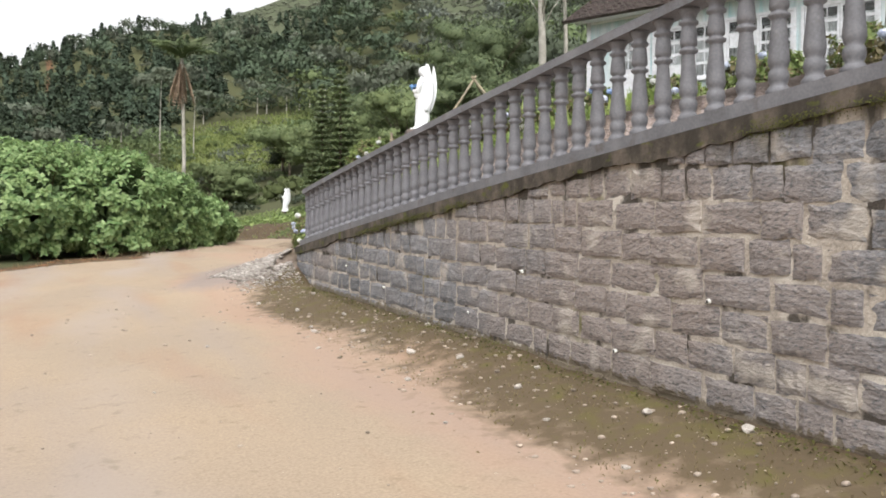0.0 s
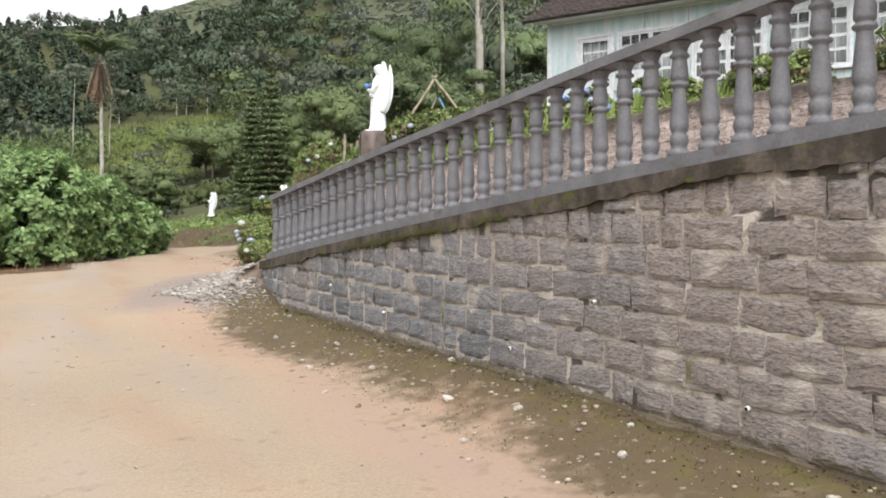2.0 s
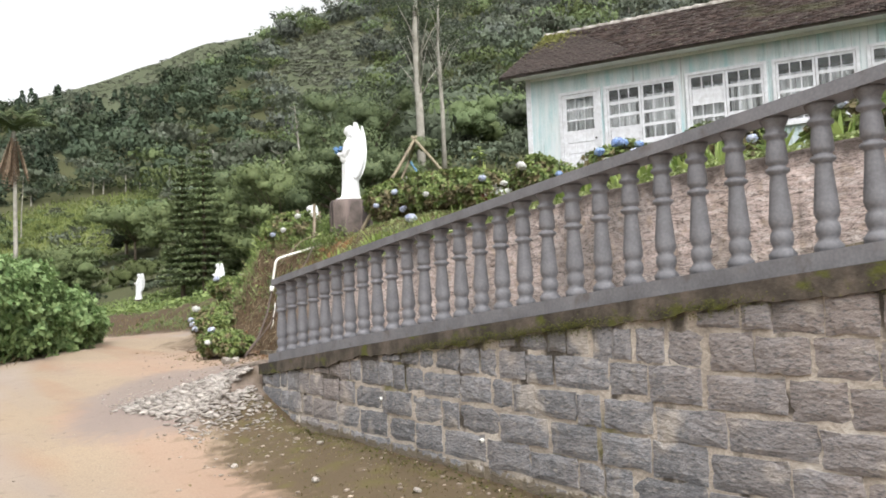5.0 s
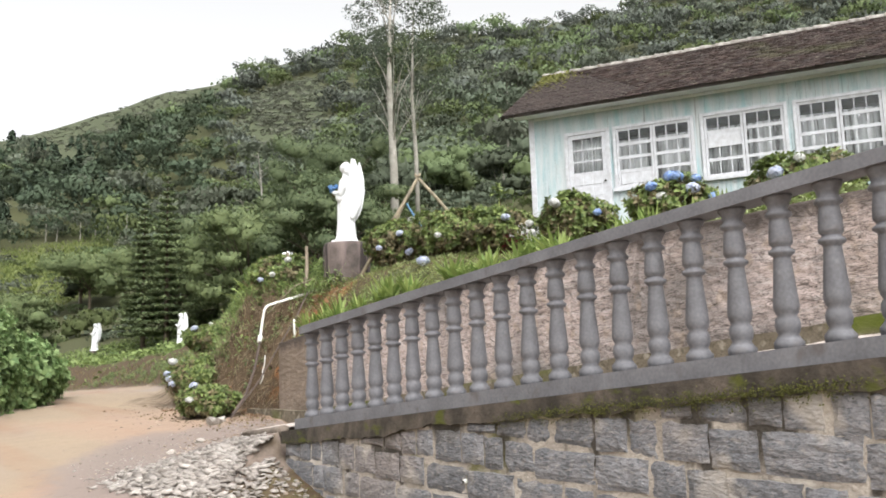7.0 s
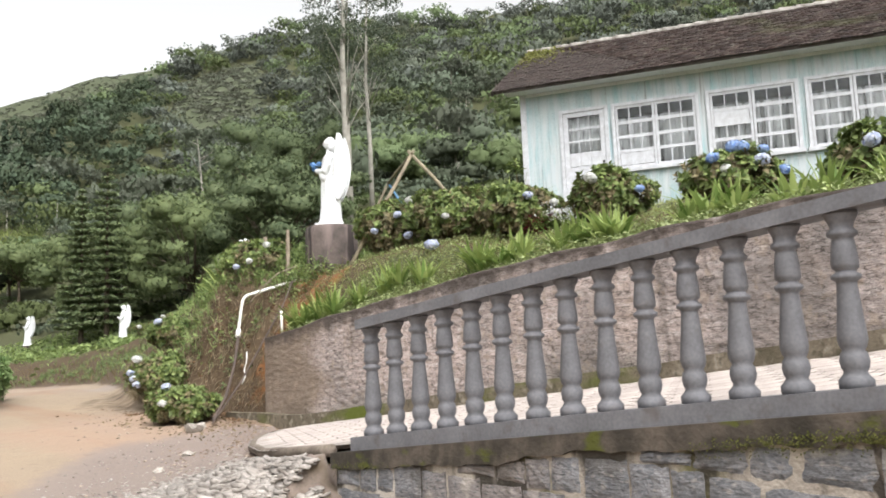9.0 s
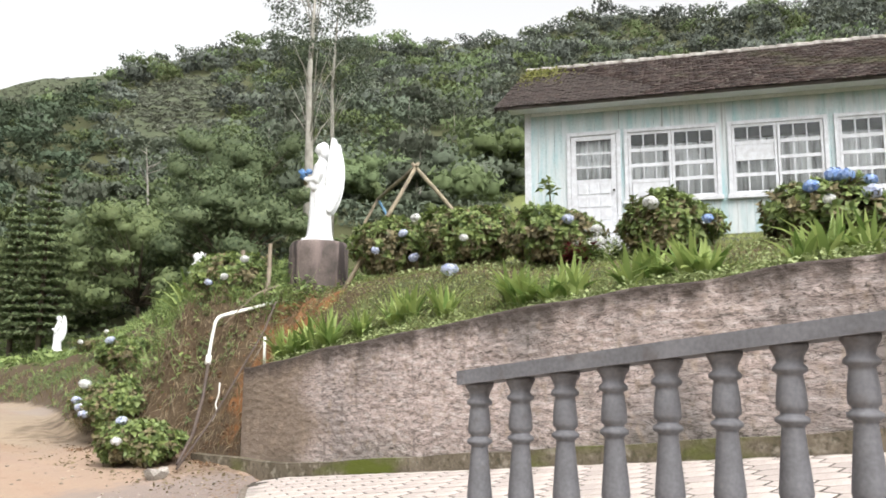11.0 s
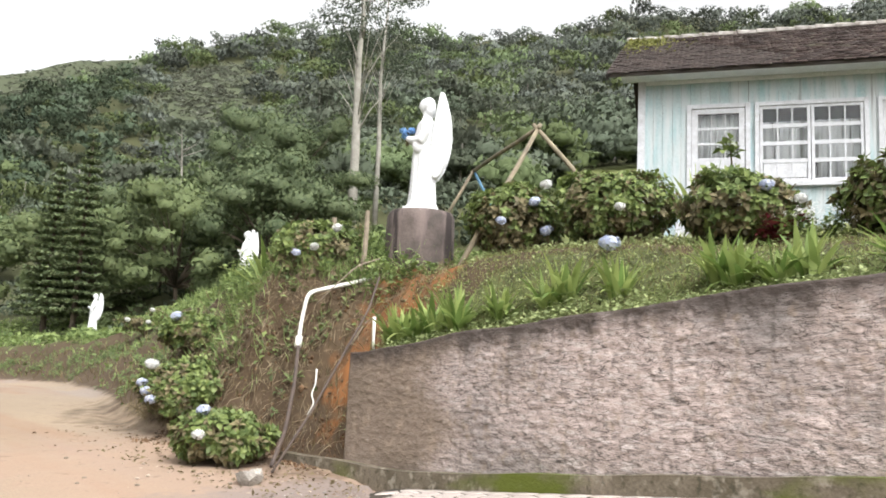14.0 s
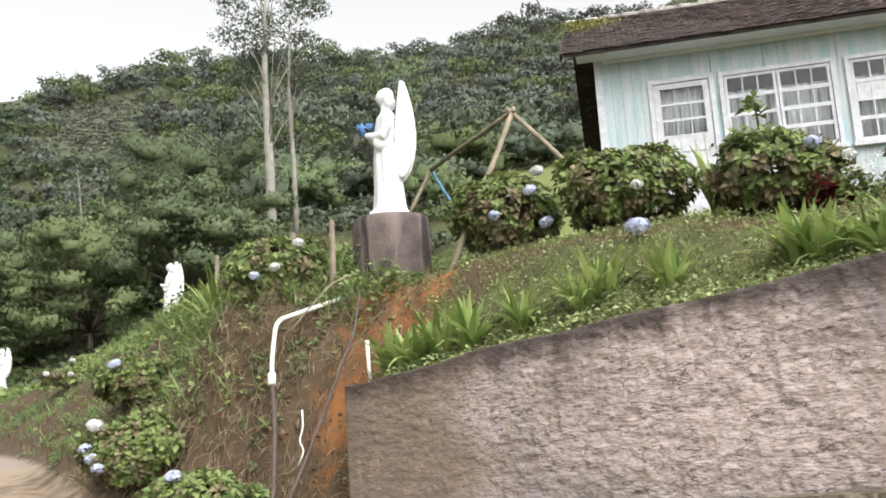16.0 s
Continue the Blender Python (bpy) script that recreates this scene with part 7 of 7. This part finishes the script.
palm(60.0, 57.0, 1.6, 0.2, 14, 3.6, 6, False, "low spreading palm beside the meadow")


def eucalyptus(x, y, tall, r, seed, words):
    g = np.random.default_rng(seed)
    t = thing("eucalyptus_tree", words, "tree", pose(x, y, float(ground_z(x, y))), "tall bare-trunked trees")
    bm = bmesh.new()
    tube(bm, [(0, 0, -0.6), (0.05, 0.1, tall * 0.3), (-0.15, 0.1, tall * 0.6), (0.1, 0, tall)], [r * 1.25, r, r * 0.7, r * 0.2], 10)
    blobs = []
    for k in range(18):
        z0 = tall * g.uniform(0.36, 0.85)
        a = g.uniform(0, 6.28)
        L = tall * g.uniform(0.10, 0.26)
        end = (L * 0.62 * math.cos(a), L * 0.62 * math.sin(a), min(z0 + L, tall * 1.02))
        tube(bm, [(0, 0, z0), (end[0] * 0.45, end[1] * 0.45, z0 + (end[2] - z0) * 0.55), end], [r * 0.17, r * 0.11, r * 0.04], 6)
        if end[2] > tall * 0.62:
            blobs.append((*end, g.uniform(0.8, 1.4), g.uniform(0.5, 0.9)))
    blobs += [(g.uniform(-3.6, 3.6), g.uniform(-3.6, 3.6), tall * g.uniform(0.74, 1.03), g.uniform(0.5, 1.1), g.uniform(0.3, 0.6)) for _ in range(13)]
    part("trunk", bm, M_BARK, t, "", True)
    v, f, _ = crown(5200, blobs, 0.13, seed, 0)
    mesh_of("crown", v, f, M_EUC, t)
    return t


eucalyptus(29.2, 49.4, 17.5, 0.25, 3, "very tall pale-trunked tree with thin high crown")
eucalyptus(31.6, 50.2, 15.0, 0.14, 8, "slender pale-trunked tree beside a taller one")
broad_tree("spreading_tree", 25.5, 100.0, 4.6, 6.5, 12, M_TREE_L, M_BARK_D, "flat-topped spreading tree on the hillside meadow", 4000, 0.25, 9, 0.45)
for k, (x, y, s, h, m, words) in enumerate([(24.5, 50.0, 5.0, 7.4, M_TREE, "large rounded dense green tree behind the statue"), (28.0, 55.5, 5.0, 8.6, M_TREE, "large rounded dense green tree"), (21.0, 53.0, 4.0, 7.0, M_TREE_L, "bushy light green tree below the hill"), (19.0, 60.0, 4.2, 6.5, M_TREE_L, "bushy light green tree below the hill"), (24.0, 60.5, 4.5, 7.2, M_TREE, "dense dark green tree"), (5.5, 66.0, 4.0, 4.5, M_TREE, "low dense dark tree beyond the road"), (3.0, 62.0, 3.5, 4.0, M_TREE, "low dense dark tree beyond the road"), (13.5, 78.0, 3.8, 4.5, M_TREE_L, "low leafy tree beyond the road")]):
    broad_tree("leafy_tree", x, y, s, h, 40 + k, m, M_BARK_D, words, 13000 if k < 2 else 7000, 0.17 if k < 2 else 0.21, 40, 0.2, 0.12, 0.12, (0.14, 0.27))


def bare_tree(x, y, tall, lean, seed, words, twigs=7, thick=1.0):
    g = np.random.default_rng(seed)
    t = thing("bare_tree", words, "tree", pose(x, y, float(ground_z(x, y))), "pale bare trees")
    bm = bmesh.new()
    top = (lean, 0, tall)
    tube(bm, [(0, 0, -0.5), (lean * 0.3, 0.1, tall * 0.4), (lean * 0.7, 0, tall * 0.75), top], [0.19 * thick, 0.15 * thick, 0.10 * thick, 0.04], 8)
    for k in range(twigs):
        z = tall * g.uniform(0.55, 0.95)
        a, L = g.uniform(0, 6.28), tall * g.uniform(0.15, 0.3)
        tube(bm, [(lean * z / tall, 0, z), (lean * z / tall + 0.5 * L * math.cos(a), 0.5 * L * math.sin(a), z + 0.25 * L), (lean * z / tall + L * math.cos(a), L * math.sin(a), z + 0.55 * L)], [0.07, 0.05, 0.02], 6)
    part("trunk", bm, M_BARK, t)
    b = [(lean + tall * 0.22 * math.cos(a), tall * 0.22 * math.sin(a), tall * g.uniform(0.95, 1.08), tall * 0.12, tall * 0.05) for a in np.linspace(0, 5.6, 7)]
    v, f, _ = crown(420, b, 0.6, seed, 0)
    mesh_of("crown", v, f, M_WOODS_G, t)


bare_tree(52, 112, 11.5, -1.0, 4, "pale-trunked tree with sparse grey crown")
bare_tree(47, 104, 6.5, -2.6, 5, "leaning pale bare trunk on the hillside")
bare_tree(20, 136, 9.0, 0.3, 6, "thin pale trunk standing on the meadow", 0, 0.6)
bare_tree(14, 128, 12.0, 0.3, 7, "thin pale trunk before the forest", 0, 0.6)

broad_tree("umbrella_tree", 26.0, 105.0, 5.2, 6.6, 31, M_TREE_L, M_BARK_D, "bright green flat-topped tree on the clearing", 1500, 0.5, 8, 0.3, 0.16, 0.72, (0.26, 0.36))

# ---- forest on the hills: uncountable far woods ----
g = np.random.default_rng(77)
PROTO = [crown(480, lobes(500 + k, 1.0, 1.3, 7, 0.45, (0.36, 0.56)), 0.115, 500 + k, 1, 0.66) for k in range(7)]
PROTO_M = [crown(330, lobes(560 + k, 1.0, 1.3, 6, 0.45, (0.38, 0.58)), 0.135, 560 + k, 0) for k in range(6)]
PROTO_F = [crown(190, lobes(600 + k, 1.0, 1.3, 5, 0.48, (0.40, 0.60)), 0.175, 600 + k, 0) for k in range(6)]
PROTO_U = [crown(240, [(0.62 * math.cos(a) * q, 0.62 * math.sin(a) * q, 1.05 + 0.12 * math.sin(5 * a + k), 0.30, 0.10) for a, q in zip(np.linspace(0, 12, 13), np.linspace(0.15, 1.15, 13))], 0.12, 650 + k, 0) for k in range(3)]
PROTO_L = [crown(110, lobes(620 + k, 1.0, 1.2, 6, 0.4, (0.36, 0.56)), 0.22, 620 + k, 0) for k in range(5)]
PROTO_C = [crown(44, lobes(680 + k, 1.0, 0.9, 5, 0.4, (0.34, 0.5)), 0.36, 680 + k, 0) for k in range(4)]


def spruce_proto(seed):
    h = np.random.default_rng(seed)
    n = 110
    u = h.uniform(0, 1, n) ** 0.8
    a = h.uniform(0, 6.28, n)
    r = (1 - u) * 0.36 * h.uniform(0.3, 1, n) + 0.02
    c = np.stack([r * np.cos(a), r * np.sin(a), 0.15 + 1.0 * u - 0.25 * r], -1)
    nrm = np.stack([np.cos(a), np.sin(a), np.full(n, 0.9)], -1) / math.hypot(1, 0.9)
    v, f = flat_cards(c, nrm, np.full(n, 0.145), h)
    return v, np.concatenate([f[:, :3], f[:, [0, 2, 3]]]), np.repeat(nrm, 4, axis=0)


PROTO_S = [spruce_proto(k) for k in range(4)]
woods = {"forest_woods": [], "dark_woods": [], "distant_woods": [], "light_woods": [], "grey_woods": [], "conifer_woods": [], "ridge_woods": []}
trunks = []
r = 54.0
while r < 329:
    gap = np.interp(r, [52, 120, 200, 345], [4.6, 5.4, 6.0, 7.2])
    for b in np.arange(-6.0, 79.0, math.degrees(gap / r)):
        bb, rr = math.radians(b + g.uniform(-0.45, 0.45) * math.degrees(gap / r)), r + g.uniform(-0.5, 0.5) * gap
        x, y = rr * math.sin(bb), 10 + rr * math.cos(bb)
        deg = math.degrees(bb)
        clear = (110 < y < 178 and abs((x + 1.2) / (y - 5) - 0.218) < 0.08) or (50.5 < deg < 76 and rr < 92) or math.hypot(x - 13, y - 110) < 5 or math.hypot(x - 20, y - 100) < 9
        clear |= rr < 62 and 6 < deg < 31
        clear |= rr < np.interp(deg, [31, 36, 84], [66, 60, 52])
        young = rr < 140 and deg < 22
        if clear or (young and g.random() < 0.45):
            continue
        z = float(ground_z(x, y))
        kind = g.random()
        patch = float(waves(x, y, 0.03, 15))
        # the open olive scrub on the round shoulder of the hill, and a pale patch beside it
        scrub = (9.5 < deg < 24.0 and rr > np.interp(deg, [9.5, 14, 20, 24], [316, 303, 300, 310])) or (25.5 < deg < 31 and 205 < rr < 285)
        size = np.interp(rr, [52, 110, 345], [2.6, 3.3, 3.9]) * g.choice((0.7, 0.85, 1.0, 1.1, 1.25, 1.5))
        if young:
            size *= 0.72
        turn = g.uniform(0, 6.28)
        c, s = math.cos(turn), math.sin(turn)
        rot = np.array([[c, s, 0], [-s, c, 0], [0, 0, 1]])
        if scrub:
            for _ in range(13):
                v, f, nr = PROTO_C[int(g.integers(len(PROTO_C)))]
                q = g.uniform(1.1, 1.9) * (0.6 if rr > 308 else 1)
                dx, dy = g.uniform(-1.3, 1.3, 2) * gap
                if math.hypot(x + dx, y + dy - 10) > 327:
                    continue
                woods["ridge_woods"].append(((v * [q, q, q * 0.8]) @ rot + [x + dx, y + dy, float(ground_z(x + dx, y + dy)) - q * 0.5], f, nr @ rot))
            continue
        if deg < 19 and rr > np.interp(deg, [0, 19], [135, 215]) and kind < (0.62 if deg < 13 else 0.4):
            v, f, nr = PROTO_S[int(g.integers(len(PROTO_S)))]
            for _ in range(2):
                tall = g.uniform(4.0, 6.8)
                dx, dy = g.uniform(-0.4, 0.4, 2) * gap
                woods["conifer_woods"].append(((v * [tall * 1.15, tall * 1.15, tall]) @ rot + [x + dx, y + dy, z - 1.2], f, nr @ rot))
            continue
        umbrella = rr < 200 and g.random() < (0.2 if deg < 16 else 0.07)
        P = PROTO_U if umbrella else PROTO if rr < 105 else PROTO_M if rr < 190 else PROTO_F
        v, f, nr = P[int(g.integers(len(P)))]
        tall = size * g.uniform(0.85, 1.3)
        if umbrella:
            size, tall = size * 1.25, size * 1.5
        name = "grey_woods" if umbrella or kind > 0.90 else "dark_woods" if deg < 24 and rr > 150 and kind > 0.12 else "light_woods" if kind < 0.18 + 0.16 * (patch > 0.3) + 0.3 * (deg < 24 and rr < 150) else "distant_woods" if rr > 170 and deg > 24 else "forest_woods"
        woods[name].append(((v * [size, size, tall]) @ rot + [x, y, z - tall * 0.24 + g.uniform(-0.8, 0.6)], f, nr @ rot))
        if rr < 200 and g.random() < (0.9 if umbrella else 0.25):
            trunks.append((x, y, z - 0.5, tall * 1.0))
    r += gap * 0.82
# low growth under and before the trees
for _ in range(850):
    bb, rr = math.radians(g.uniform(-5, 84)), g.uniform(30, 92)
    x, y = rr * math.sin(bb), 10 + rr * math.cos(bb)
    deg = math.degrees(bb)
    if (50.5 < deg < 76 and g.random() < 0.95) or (110 < y < 178 and abs((x + 1.2) / (y - 5) - 0.218) < 0.08):
        continue
    if rr < np.interp(deg, [-5, 12, 13, 20, 24, 30, 36, 60, 84], [46, 46, 58, 58, 40, 34, 30, 40, 36]) or (deg < 22 and rr < 66 and g.random() < 0.6) or (9 < deg < 18 and g.random() < 0.65):
        continue
    if 12 < x < 27 and 5 < y < 30:
        continue
    v, f, nr = PROTO_L[int(g.integers(len(PROTO_L)))]
    size = g.uniform(0.7, 1.7)
    name = "light_woods" if g.random() < 0.45 else "forest_woods"
    woods[name].append((v * [size, size, size * 0.9] + [x, y, float(ground_z(x, y)) - size * 0.45], f, nr))
for _ in range(70):
    y = g.uniform(100, 176)
    x = (y - 5) * g.uniform(0.13, 0.31) - 1.2
    if g.random() < 0.45:
        continue
    v, f, nr = PROTO_L[int(g.integers(len(PROTO_L)))]
    size = g.uniform(0.7, 2.2)
    woods["light_woods" if g.random() < 0.6 else "grey_woods"].append((v * [size, size, size * 0.9] + [x, y, float(ground_z(x, y)) - size * 0.4], f, nr))
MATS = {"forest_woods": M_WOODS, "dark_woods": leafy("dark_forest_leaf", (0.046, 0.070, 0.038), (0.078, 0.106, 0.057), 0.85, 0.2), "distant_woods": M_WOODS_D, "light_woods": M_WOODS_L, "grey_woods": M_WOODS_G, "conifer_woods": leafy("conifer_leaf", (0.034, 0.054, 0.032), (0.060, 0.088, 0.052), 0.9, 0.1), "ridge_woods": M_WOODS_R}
WORDS = {"dark_woods": "dark green trees crowding the shaded valley slope", "distant_woods": "green forest on the upper hillside, distance haze put into its colour", "forest_woods": "dense dark green forest covering the hills", "light_woods": "lighter green trees scattered through the forest", "grey_woods": "greyish silver-leaved trees in the forest", "ridge_woods": "olive scrub and trees on the far ridge, paled by haze in the colour", "conifer_woods": "dark pointed conifers along the hill ridge"}
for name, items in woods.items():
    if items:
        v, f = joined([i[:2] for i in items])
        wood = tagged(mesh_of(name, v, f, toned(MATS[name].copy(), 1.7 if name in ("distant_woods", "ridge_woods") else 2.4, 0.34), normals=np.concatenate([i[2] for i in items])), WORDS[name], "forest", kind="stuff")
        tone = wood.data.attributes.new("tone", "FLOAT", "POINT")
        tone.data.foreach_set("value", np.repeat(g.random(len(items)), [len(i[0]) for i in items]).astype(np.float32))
bm_v, bm_f = [], []
for k, (x, y, z, h) in enumerate(trunks):
    a = np.linspace(0, 6.283, 6)[:-1]
    ring = np.stack([np.cos(a), np.sin(a), a * 0], -1)
    lean = g.normal(0, 0.25, 2)
    v = np.concatenate([ring * 0.16 + [x, y, z], ring * 0.09 + [x + lean[0], y + lean[1], z + h]])
    i = np.arange(5)
    f = np.stack([i, (i + 1) % 5, (i + 1) % 5 + 5, i + 5], -1)
    bm_v.append(v)
    bm_f.append(f + 10 * k)
tagged(mesh_of("forest_trunks", np.concatenate(bm_v), np.concatenate(bm_f), M_BARK), "pale thin trunks showing through the forest", "forest", kind="stuff")
